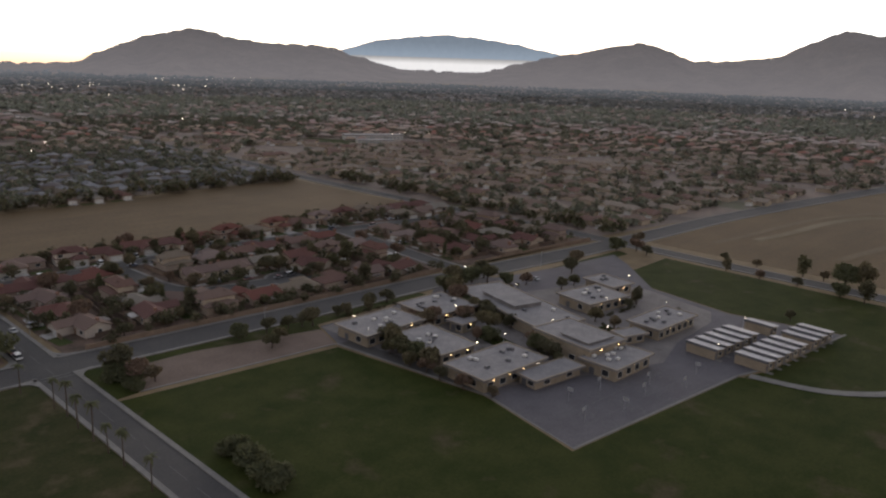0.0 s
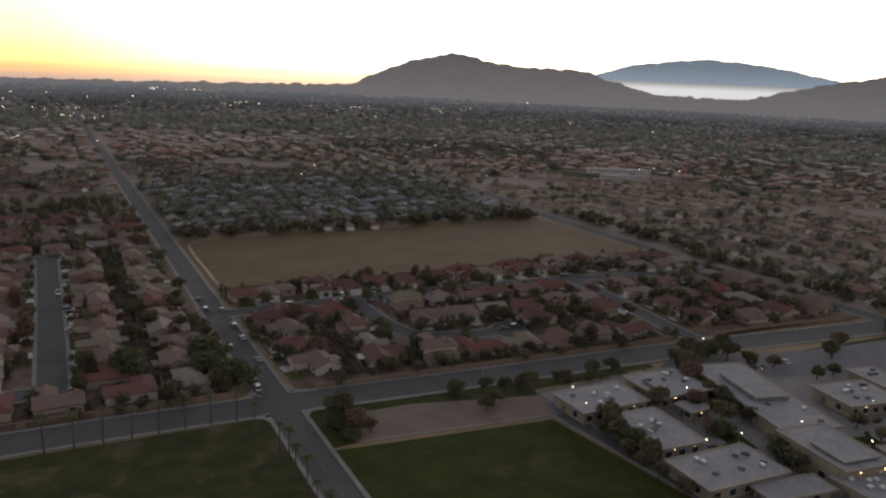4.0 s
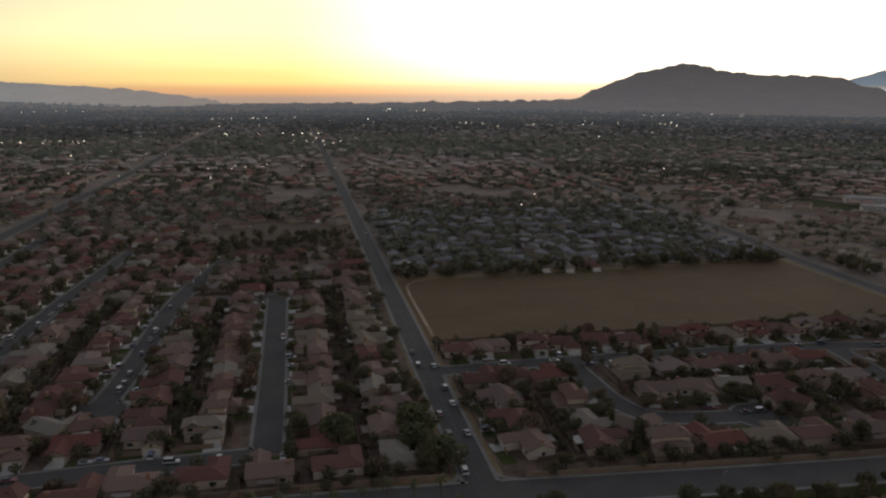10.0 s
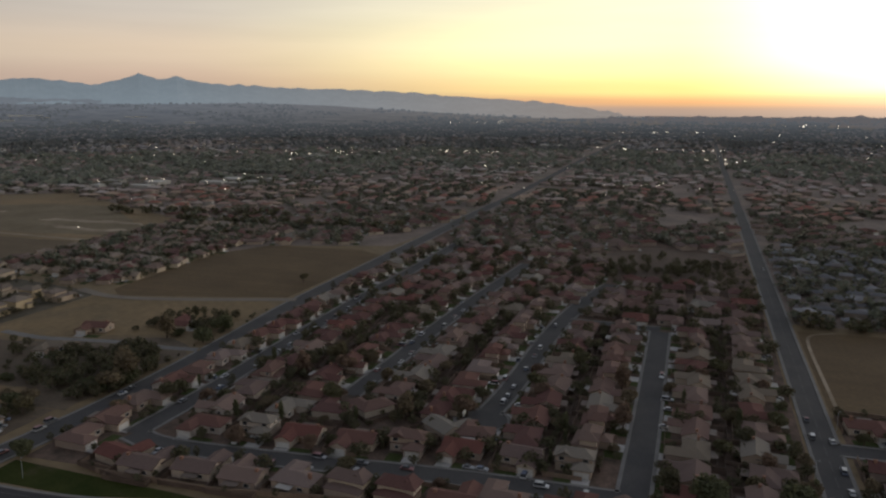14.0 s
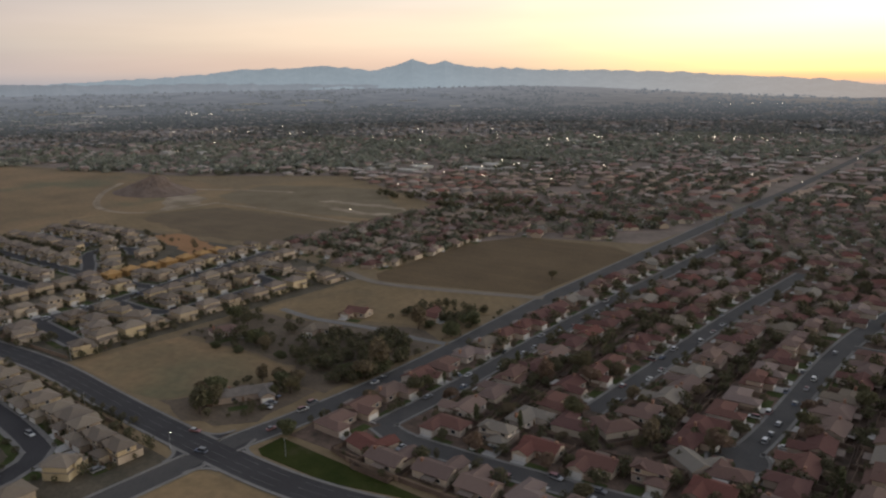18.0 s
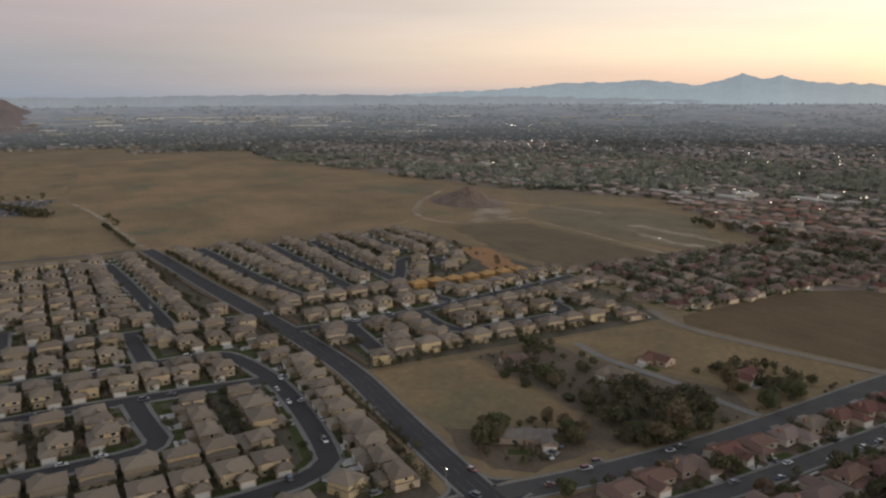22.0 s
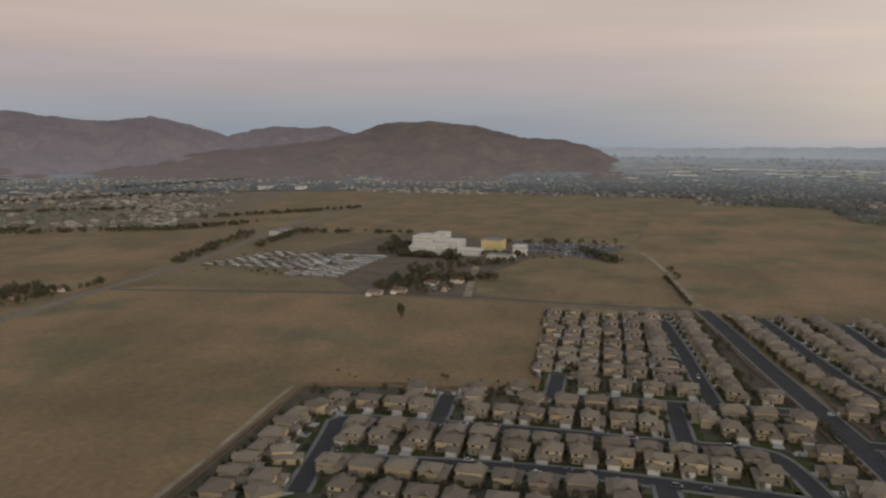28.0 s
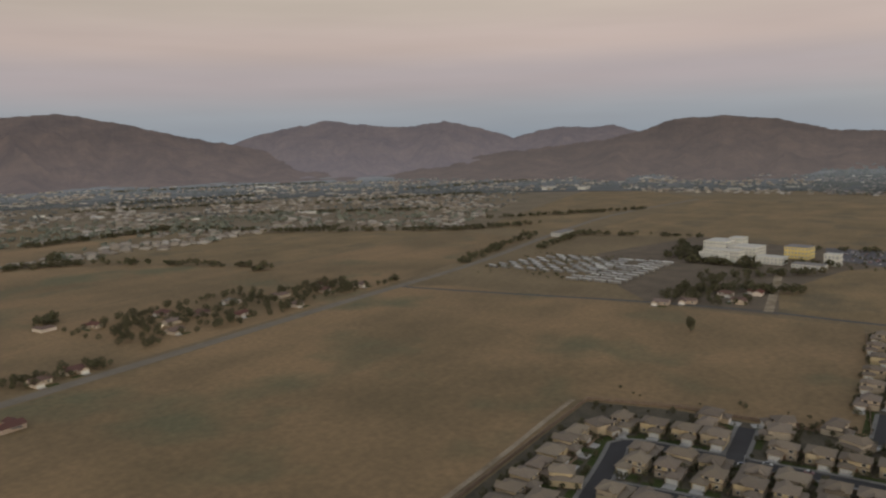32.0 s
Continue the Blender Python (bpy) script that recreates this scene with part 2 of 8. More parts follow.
M_DRY = mat("dry_grass", (0.092, 0.061, 0.029), (0.124, 0.083, 0.041), 40, 2.0, bump=0.06, spread=0.4, lines=(4, 6, 90))
M_DRY2 = mat("stubble", (0.159, 0.114, 0.059), (0.246, 0.170, 0.089), 90, 4.0, bump=0.06, spread=0.42, lines=(8, 24, 170), spots=((0.142, 0.110, 0.064), 70, 0.53))
M_DRY3 = mat("fallow_grass", (0.166, 0.118, 0.063), (0.262, 0.173, 0.092), 170, 4.5, bump=0.06, spread=0.3, lines=(97, 30, 200), spots=((0.137, 0.121, 0.067), 120, 0.54))
# darker brown base colour for the ground among the trees
M_SHADE = mat("dark_brown_soil", (0.098, 0.075, 0.053), (0.152, 0.114, 0.078), 22, 1.8, bump=0.05, spread=0.5, spots=((0.075, 0.066, 0.042), 15, 0.56))
M_REDSOIL = mat("red_brown_soil", (0.085, 0.060, 0.044), (0.118, 0.083, 0.060), 22, 2.0)
M_PALE = mat("bare_dirt", (0.18, 0.135, 0.085), (0.33, 0.265, 0.19), 26, 2.0, bump=0.03, spread=0.34, lines=(20, 9, 80))
M_DIRT = mat("worn_ground", (0.128, 0.098, 0.054), (0.195, 0.152, 0.094), 45, 3.0, bump=0.03, spread=0.45, spots=((0.27, 0.22, 0.155), 38, 0.66))
M_DARKFIELD = mat("ploughed_soil", (0.106, 0.076, 0.044), (0.148, 0.108, 0.062), 30, 2.0, lines=(4, 7, 120))
M_ORANGE = mat("graded_clay", (0.26, 0.135, 0.06), (0.32, 0.17, 0.08), 15, 1.5)
M_LAWN = mat("lawn", (0.025, 0.034, 0.007), (0.043, 0.049, 0.013), 12, 0.8, bump=0.05, spread=0.4, spots=((0.066, 0.055, 0.029), 15, 0.58))
M_FRONT_LAWN = mat("garden_lawn", (0.040, 0.054, 0.017), (0.072, 0.080, 0.032), 5, 0.6, bump=0.04, spots=((0.095, 0.078, 0.045), 8, 0.60))
M_LAWN2 = mat("worn_lawn", (0.028, 0.034, 0.011), (0.050, 0.048, 0.020), 9, 0.8, bump=0.05, spread=0.4, spots=((0.080, 0.064, 0.036), 14, 0.53))
M_ASPHALT = mat("asphalt", (0.061, 0.058, 0.057), (0.086, 0.080, 0.074), 14, 0.6)
M_HIGHWAY = mat("worn_highway", (0.160, 0.134, 0.106), (0.211, 0.178, 0.139), 16, 0.8)
M_ASPHALT_N = mat("new_asphalt", (0.042, 0.039, 0.040), (0.054, 0.051, 0.052), 18, 0.6)
M_PAVING = mat("worn_paving", (0.140, 0.126, 0.120), (0.205, 0.186, 0.174), 9, 0.8, bump=0.02, spots=((0.105, 0.094, 0.086), 7, 0.6))
M_COURT = mat("court_asphalt", (0.095, 0.088, 0.095), (0.130, 0.120, 0.128), 10, 0.6)
M_LOT = mat("lot_gravel", (0.13, 0.095, 0.075), (0.17, 0.125, 0.10), 9, 0.7)
M_CONC = mat("concrete", (0.156, 0.148, 0.136), (0.211, 0.199, 0.183), 6, 0.5)
M_PATIO = mat("painted_boards", (0.16, 0.13, 0.11), (0.22, 0.18, 0.15), 2, 0.3, place="object", vary=[(0.13, 0.10, 0.085), (0.20, 0.165, 0.14), (0.15, 0.11, 0.09), (0.42, 0.40, 0.37), (0.11, 0.085, 0.07), (0.24, 0.21, 0.19)])
M_DRIVE = mat("driveway_concrete", (0.34, 0.325, 0.305), (0.44, 0.42, 0.395), 5, 0.5)
M_LINE = mat("road_paint", (0.12, 0.12, 0.115), (0.175, 0.172, 0.165), 3, 0.3)
M_STUCCO = mat("stucco", (0.405, 0.323, 0.252), (0.485, 0.400, 0.320), 3, 0.3, place="object", vary=[(0.425, 0.332, 0.252), (0.506, 0.420, 0.329), (0.365, 0.293, 0.242), (0.557, 0.489, 0.426), (0.304, 0.235, 0.194)])
M_STUCCO_W = mat("tract_stucco", (0.34, 0.27, 0.19), (0.42, 0.33, 0.24), 3, 0.3, place="object", vary=[(0.35, 0.28, 0.19), (0.44, 0.34, 0.20), (0.38, 0.31, 0.24), (0.48, 0.39, 0.26), (0.31, 0.25, 0.19)])
M_ROOF = mat("shingle", (0.139, 0.082, 0.069), (0.173, 0.107, 0.093), 2.5, 0.35, place="object", vary=[(0.227, 0.213, 0.178), (0.200, 0.174, 0.131), (0.147, 0.058, 0.046), (0.132, 0.062, 0.052), (0.167, 0.113, 0.095), (0.120, 0.064, 0.057), (0.220, 0.176, 0.157), (0.105, 0.051, 0.045), (0.180, 0.133, 0.111), (0.141, 0.073, 0.059), (0.156, 0.118, 0.104), (0.150, 0.094, 0.077), (0.204, 0.151, 0.127)])
M_ROOF_W = mat("concrete_tile", (0.169, 0.131, 0.094), (0.194, 0.156, 0.114), 2.5, 0.35, place="object", vary=[(0.182, 0.148, 0.114), (0.224, 0.186, 0.144), (0.153, 0.126, 0.104), (0.202, 0.165, 0.133), (0.171, 0.139, 0.117), (0.140, 0.114, 0.093)])
M_GLASS = mat("dark_glass", (0.03, 0.035, 0.04), (0.05, 0.05, 0.055), 2, 0.5, rough=0.12, place="object")
M_WHITE = mat("white_paint", (0.55, 0.53, 0.50), (0.70, 0.68, 0.64), 2, 0.4, rough=0.6, place="object")
M_DOOR = mat("door_wood", (0.16, 0.09, 0.05), (0.22, 0.13, 0.08), 1, 0.2, place="object")
M_BRICK = mat("chimney_brick", (0.24, 0.13, 0.09), (0.30, 0.17, 0.12), 1, 0.2, place="object")
M_LEAF = mat("leaves", (0.100, 0.094, 0.050), (0.165, 0.138, 0.083), 2.2, 0.5, place="object", vary=[(0.110, 0.105, 0.055), (0.146, 0.123, 0.070), (0.100, 0.094, 0.057), (0.180, 0.138, 0.090), (0.198, 0.129, 0.098)], leaf=0.3)
M_LEAF_D = mat("dark_leaves", (0.091, 0.099, 0.052), (0.137, 0.133, 0.069), 2.2, 0.5, place="object", leaf=0.3)
M_BARK = mat("bark", (0.08, 0.06, 0.045), (0.12, 0.09, 0.07), 0.7, 0.15, place="object")
M_CARS = mat("car_paint", (0.4, 0.4, 0.4), (0.5, 0.5, 0.5), 2, 0.5, rough=0.3, place="object", vary=[(0.62, 0.62, 0.62), (0.35, 0.35, 0.36), (0.04, 0.04, 0.045), (0.20, 0.03, 0.03), (0.55, 0.54, 0.50), (0.05, 0.08, 0.16), (0.70, 0.70, 0.68), (0.12, 0.12, 0.13)])
M_RUBBER = mat("rubber", (0.02, 0.02, 0.02), (0.03, 0.03, 0.03), 1, 0.2, place="object")
M_METAL = mat("galvanised_metal", (0.35, 0.36, 0.37), (0.45, 0.46, 0.47), 1, 0.2, rough=0.5, metal=0.4, place="object")
M_DARKMETAL = mat("dark_metal", (0.10, 0.10, 0.11), (0.15, 0.15, 0.16), 1, 0.2, rough=0.6, place="object")
M_FLATROOF = mat("flat_roof", (0.185, 0.176, 0.178), (0.262, 0.248, 0.244), 5, 0.8, place="object")
M_SCHOOL = mat("school_stucco", (0.28, 0.23, 0.17), (0.36, 0.295, 0.22), 4, 0.4, place="object")
M_PORT_ROOF = mat("white_metal_roof", (0.34, 0.325, 0.32), (0.43, 0.415, 0.405), 5, 0.6, rough=0.6, place="object")
M_WALLBLOCK = mat("block_wall", (0.20, 0.14, 0.10), (0.26, 0.19, 0.14), 4, 0.4)
M_PLY = mat("plywood", (0.35, 0.205, 0.08), (0.43, 0.26, 0.11), 2, 0.3, place="object")
M_BUILD = mat("pale_render", (0.48, 0.46, 0.42), (0.58, 0.56, 0.51), 6, 0.5, place="object")
M_BUILD_Y = mat("yellow_render", (0.58, 0.44, 0.16), (0.64, 0.50, 0.20), 6, 0.5, place="object")
# distance haze is painted into far roofs and leaves as paler base colours
M_FAR_WALL = mat("far_stucco", (0.221, 0.185, 0.151), (0.301, 0.256, 0.210), 8, 1, vary=[(0.241, 0.201, 0.161), (0.301, 0.261, 0.210), (0.201, 0.166, 0.136), (0.333, 0.297, 0.260), (0.397, 0.374, 0.345)], island=True)
M_FAR_ROOF = mat("far_shingle_hazed", (0.247, 0.182, 0.158), (0.329, 0.254, 0.220), 6, 1, vary=[(0.254, 0.143, 0.119), (0.310, 0.226, 0.191), (0.360, 0.298, 0.260), (0.270, 0.187, 0.158), (0.391, 0.347, 0.311), (0.238, 0.161, 0.143)], island=True)
M_NEAR_ROOF = mat("suburb_shingle", (0.216, 0.135, 0.108), (0.293, 0.207, 0.166), 6, 1, vary=[(0.259, 0.100, 0.074), (0.232, 0.113, 0.088), (0.286, 0.197, 0.160), (0.216, 0.121, 0.096), (0.370, 0.313, 0.270), (0.350, 0.262, 0.192), (0.310, 0.234, 0.193), (0.378, 0.288, 0.210)], island=True)
M_FAR_ROOF_W = mat("far_tile", (0.265, 0.217, 0.175), (0.329, 0.276, 0.223), 6, 1, vary=[(0.276, 0.228, 0.185), (0.350, 0.302, 0.249), (0.233, 0.191, 0.159), (0.466, 0.424, 0.371), (0.318, 0.265, 0.212)], island=True)
M_FAR_ROOF_G = mat("far_grey_roof", (0.112, 0.110, 0.114), (0.150, 0.147, 0.152), 6, 1, vary=[(0.112, 0.110, 0.116), (0.162, 0.160, 0.166), (0.088, 0.086, 0.092), (0.250, 0.245, 0.250), (0.108, 0.088, 0.084)], island=True)
M_FAR_LEAF = mat("far_leaves_hazed", (0.194, 0.214, 0.172), (0.259, 0.261, 0.218), 30, 3, vary=[(0.192, 0.214, 0.165), (0.244, 0.252, 0.205), (0.218, 0.231, 0.193), (0.285, 0.270, 0.227)], island=True, leaf=0.35)
M_FAR_LEAF_2 = mat("distant_leaves_hazed", (0.158, 0.168, 0.160), (0.205, 0.210, 0.200), 60, 6, vary=[(0.158, 0.168, 0.160), (0.189, 0.195, 0.185), (0.173, 0.181, 0.173), (0.215, 0.210, 0.200)], island=True, leaf=0.35)
M_FAR_ROOF_2 = mat("distant_shingle_hazed", (0.245, 0.215, 0.205), (0.300, 0.270, 0.258), 6, 1, vary=[(0.235, 0.195, 0.182), (0.275, 0.245, 0.232), (0.315, 0.295, 0.285), (0.250, 0.215, 0.205)], island=True)
M_NEAR_LEAF = mat("suburb_leaves_hazed", (0.125, 0.136, 0.097), (0.199, 0.187, 0.137), 20, 2, vary=[(0.122, 0.136, 0.093), (0.167, 0.168, 0.120), (0.143, 0.149, 0.110), (0.217, 0.187, 0.146)], island=True, leaf=0.3)
M_MID_LEAF = mat("yard_leaves", (0.077, 0.076, 0.042), (0.125, 0.111, 0.063), 9, 1.2, vary=[(0.077, 0.080, 0.041), (0.112, 0.103, 0.058), (0.090, 0.086, 0.048), (0.143, 0.112, 0.075)], island=True, leaf=0.3)
def toned(name, like):
    """The same surface for joined houses; the colour is picked house by house."""
    return mat(name, like[1], like[2], 3, 0.35, vary=like[3], tone=True)


ROOF_TONES = [(0.227, 0.213, 0.178), (0.200, 0.174, 0.131), (0.147, 0.058, 0.046), (0.132, 0.062, 0.052), (0.167, 0.113, 0.095), (0.120, 0.064, 0.057), (0.220, 0.176, 0.157), (0.105, 0.051, 0.045), (0.180, 0.133, 0.111), (0.141, 0.073, 0.059), (0.156, 0.118, 0.104), (0.150, 0.094, 0.077), (0.204, 0.151, 0.127)]
TILE_TONES = [(0.182, 0.148, 0.114), (0.224, 0.186, 0.144), (0.153, 0.126, 0.104), (0.202, 0.165, 0.133), (0.171, 0.139, 0.117), (0.140, 0.114, 0.093)]
G_WARM = glow_mat("warm_lamp", (1.0, 0.66, 0.28), 6.0)
G_WHITE = glow_mat("white_lamp", (1.0, 0.86, 0.60), 6.0)
G_CITY = glow_mat("city_lamp", (1.0, 0.85, 0.62), 4.5)



# ---- mesh helpers
class Build:
    """Collects corners and faces of one mesh; every face keeps the slot of its material."""

    def __init__(self):
        self.v, self.f, self.s = [], [], []

    def face(self, pts, slot=0):
        n = len(self.v)
        self.v += pts
        self.f.append(tuple(range(n, n + len(pts))))
        self.s.append(slot)

    def solid(self, pts, faces, slot=0):
        n = len(self.v)
        self.v += pts
        self.f += [tuple(n + i for i in f) for f in faces]
        self.s += [slot] * len(faces)
        return self

    def box(self, x0, y0, z0, x1, y1, z1, slot=0, bottom=True):
        p = [(x0, y0, z0), (x1, y0, z0), (x1, y1, z0), (x0, y1, z0), (x0, y0, z1), (x1, y0, z1), (x1, y1, z1), (x0, y1, z1)]
        f = [(4, 5, 6, 7), (0, 1, 5, 4), (1, 2, 6, 5), (2, 3, 7, 6), (3, 0, 4, 7)] + ([(3, 2, 1, 0)] if bottom else [])
        return self.solid(p, f, slot)

    def hip(self, x0, y0, x1, y1, z, h, over=0.5, slot=0, thick=0.18):
        x0, y0, x1, y1 = x0 - over, y0 - over, x1 + over, y1 + over
        w, d = x1 - x0, y1 - y0
        if w >= d:
            r0, r1 = (x0 + d * 0.5, (y0 + y1) / 2, z + h), (x1 - d * 0.5, (y0 + y1) / 2, z + h)
            up = [(4, 5, 9, 8), (6, 7, 8, 9), (5, 6, 9), (7, 4, 8)]
        else:
            r0, r1 = ((x0 + x1) / 2, y0 + w * 0.5, z + h), ((x0 + x1) / 2, y1 - w * 0.5, z + h)
            up = [(4, 5, 8), (5, 6, 9, 8), (6, 7, 9), (7, 4, 8, 9)]
        p = [(x0, y0, z), (x1, y0, z), (x1, y1, z), (x0, y1, z)]
        p += [(x, y, z + thick) for x, y, _ in p] + [r0, r1]
        return self.solid(p, up + [(0, 1, 5, 4), (1, 2, 6, 5), (2, 3, 7, 6), (3, 0, 4, 7), (3, 2, 1, 0)], slot)

    def gable(self, x0, y0, x1, y1, z, h, over=0.5, axis="y", slot=0, thick=0.18):
        x0, y0, x1, y1 = x0 - over, y0 - over, x1 + over, y1 + over
        if axis == "y":
            xm = (x0 + x1) / 2
            prof = [(x0, z), (x0, z + thick), (xm, z + h + thick), (x1, z + thick), (x1, z), (xm, z + h)]
            p = [(a, y0, b) for a, b in prof] + [(a, y1, b) for a, b in prof]
        else:
            ym = (y0 + y1) / 2
            prof = [(y1, z), (y1, z + thick), (ym, z + h + thick), (y0, z + thick), (y0, z), (ym, z + h)]
            p = [(x0, a, b) for a, b in prof] + [(x1, a, b) for a, b in prof]
        f = [(i, (i + 1) % 6, (i + 1) % 6 + 6, i + 6) for i in range(6)] + [(5, 4, 3, 2), (5, 2, 1, 0), (11, 8, 9, 10), (11, 6, 7, 8)]
        return self.solid(p, f, slot)

    def tri_wall(self, x0, x1, y, z, h, slot=0, depth=0.2):
        """The triangle of wall under a gable that faces y."""
        xm = (x0 + x1) / 2
        p = [(x0, y, z), (x1, y, z), (xm, y, z + h), (x0, y + depth, z), (x1, y + depth, z), (xm, y + depth, z + h)]
        return self.solid(p, [(0, 1, 2), (5, 4, 3), (0, 3, 4, 1), (1, 4, 5, 2), (2, 5, 3, 0)], slot)

    def tube(self, pts, radii, sides=7, slot=0):
        n = len(self.v)
        for k, (c, r) in enumerate(zip(pts, radii)):
            c = Vector(c)
            d = (Vector(pts[min(k + 1, len(pts) - 1)]) - Vector(pts[max(k - 1, 0)])).normalized()
            a = d.orthogonal().normalized()
            b = d.cross(a)
            for i in range(sides):
                t = 2 * math.pi * i / sides
                self.v.append(tuple(c + (a * math.cos(t) + b * math.sin(t)) * r))
        for k in range(len(pts) - 1):
            for i in range(sides):
                j = (i + 1) % sides
                self.f.append((n + k * sides + i, n + k * sides + j, n + (k + 1) * sides + j, n + (k + 1) * sides + i))
                self.s.append(slot)
        self.f.append(tuple(n + (len(pts) - 1) * sides + i for i in range(sides)))
        self.s.append(slot)
        return self

    def mesh(self, name, *mats):
        me = bpy.data.meshes.new(name)
        me.from_pydata(self.v, [], self.f)
        for m in mats:
            me.materials.append(m)
        if len(mats) > 1:
            me.polygons.foreach_set("material_index", self.s)
        me.update()
        return me


def part(name, b, material, parent, label=""):
    ob = new(name, b if isinstance(b, bpy.types.Mesh) else b.mesh(name, material))
    ob.parent = parent
    return tagged(ob, label)


def root(name, label, category, group="", at=None):
    ob = new(name)
    ob.empty_display_size = 0.3
    if at is not None:
        ob.matrix_basis = at
    return tagged(ob, label, category, group)


def setting(name, b, material, label, category):
    return tagged(new(name, b.mesh(name, material)), label, category, kind="structure")


def poly_area(name, pts, z, material, label, category, cell=None):
    """A thin slab of ground cover with a real edge."""
    b = Build()
    if name in ("dirt_field", "bare_lot", "worn_patch", "graded_lot", "bare_yard"):
        # ragged edge of worn earth
        rag = []
        for (x0, y0), (x1, y1) in zip(pts, pts[1:] + pts[:1]):
            k = max(1, int(math.hypot(x1 - x0, y1 - y0) / 7))
            for i in range(k):
                x, y = x0 + (x1 - x0) * i / k, y0 + (y1 - y0) * i / k
                rag.append((x + 6 * noise.noise(Vector((x / 15, y / 15, 1))), y + 6 * noise.noise(Vector((x / 15, y / 15, 7)))))
        pts = rag
    n = len(pts)
    top, low = [(x, y, z) for x, y in pts], [(x, y, z - 0.25) for x, y in pts]
    if sum(pts[i][0] * pts[(i + 1) % n][1] - pts[(i + 1) % n][0] * pts[i][1] for i in range(n)) < 0:
        top, low = top[::-1], low[::-1]
    b.solid(top + low, [tuple(range(n))] + [(i, i + n, (i + 1) % n + n, (i + 1) % n) for i in range(n)])
    return setting(name, b, material, label, category)


rng = random.Random(7)

# ---- the ground: one sheet out to the horizon
gb = Build()
RINGS = [0, 60, 150, 350, 700, 1300, 2200, 3300, 4300, 4820]
SEG = 96
gb.v.append((0, 0, 0))
for r in RINGS[1:]:
    for i in range(SEG):
        a = 2 * math.pi * i / SEG
        gb.v.append((r * math.cos(a), r * math.sin(a), 0.0))
for i in range(SEG):
    gb.f.append((0, 1 + i, 1 + (i + 1) % SEG))
for k in range(len(RINGS) - 2):
    for i in range(SEG):
        j = (i + 1) % SEG
        gb.f.append((1 + k * SEG + i, 1 + (k + 1) * SEG + i, 1 + (k + 1) * SEG + j, 1 + k * SEG + j))
setting("ground", gb, M_GROUND, "wide flat valley floor of dry brown soil", "ground")

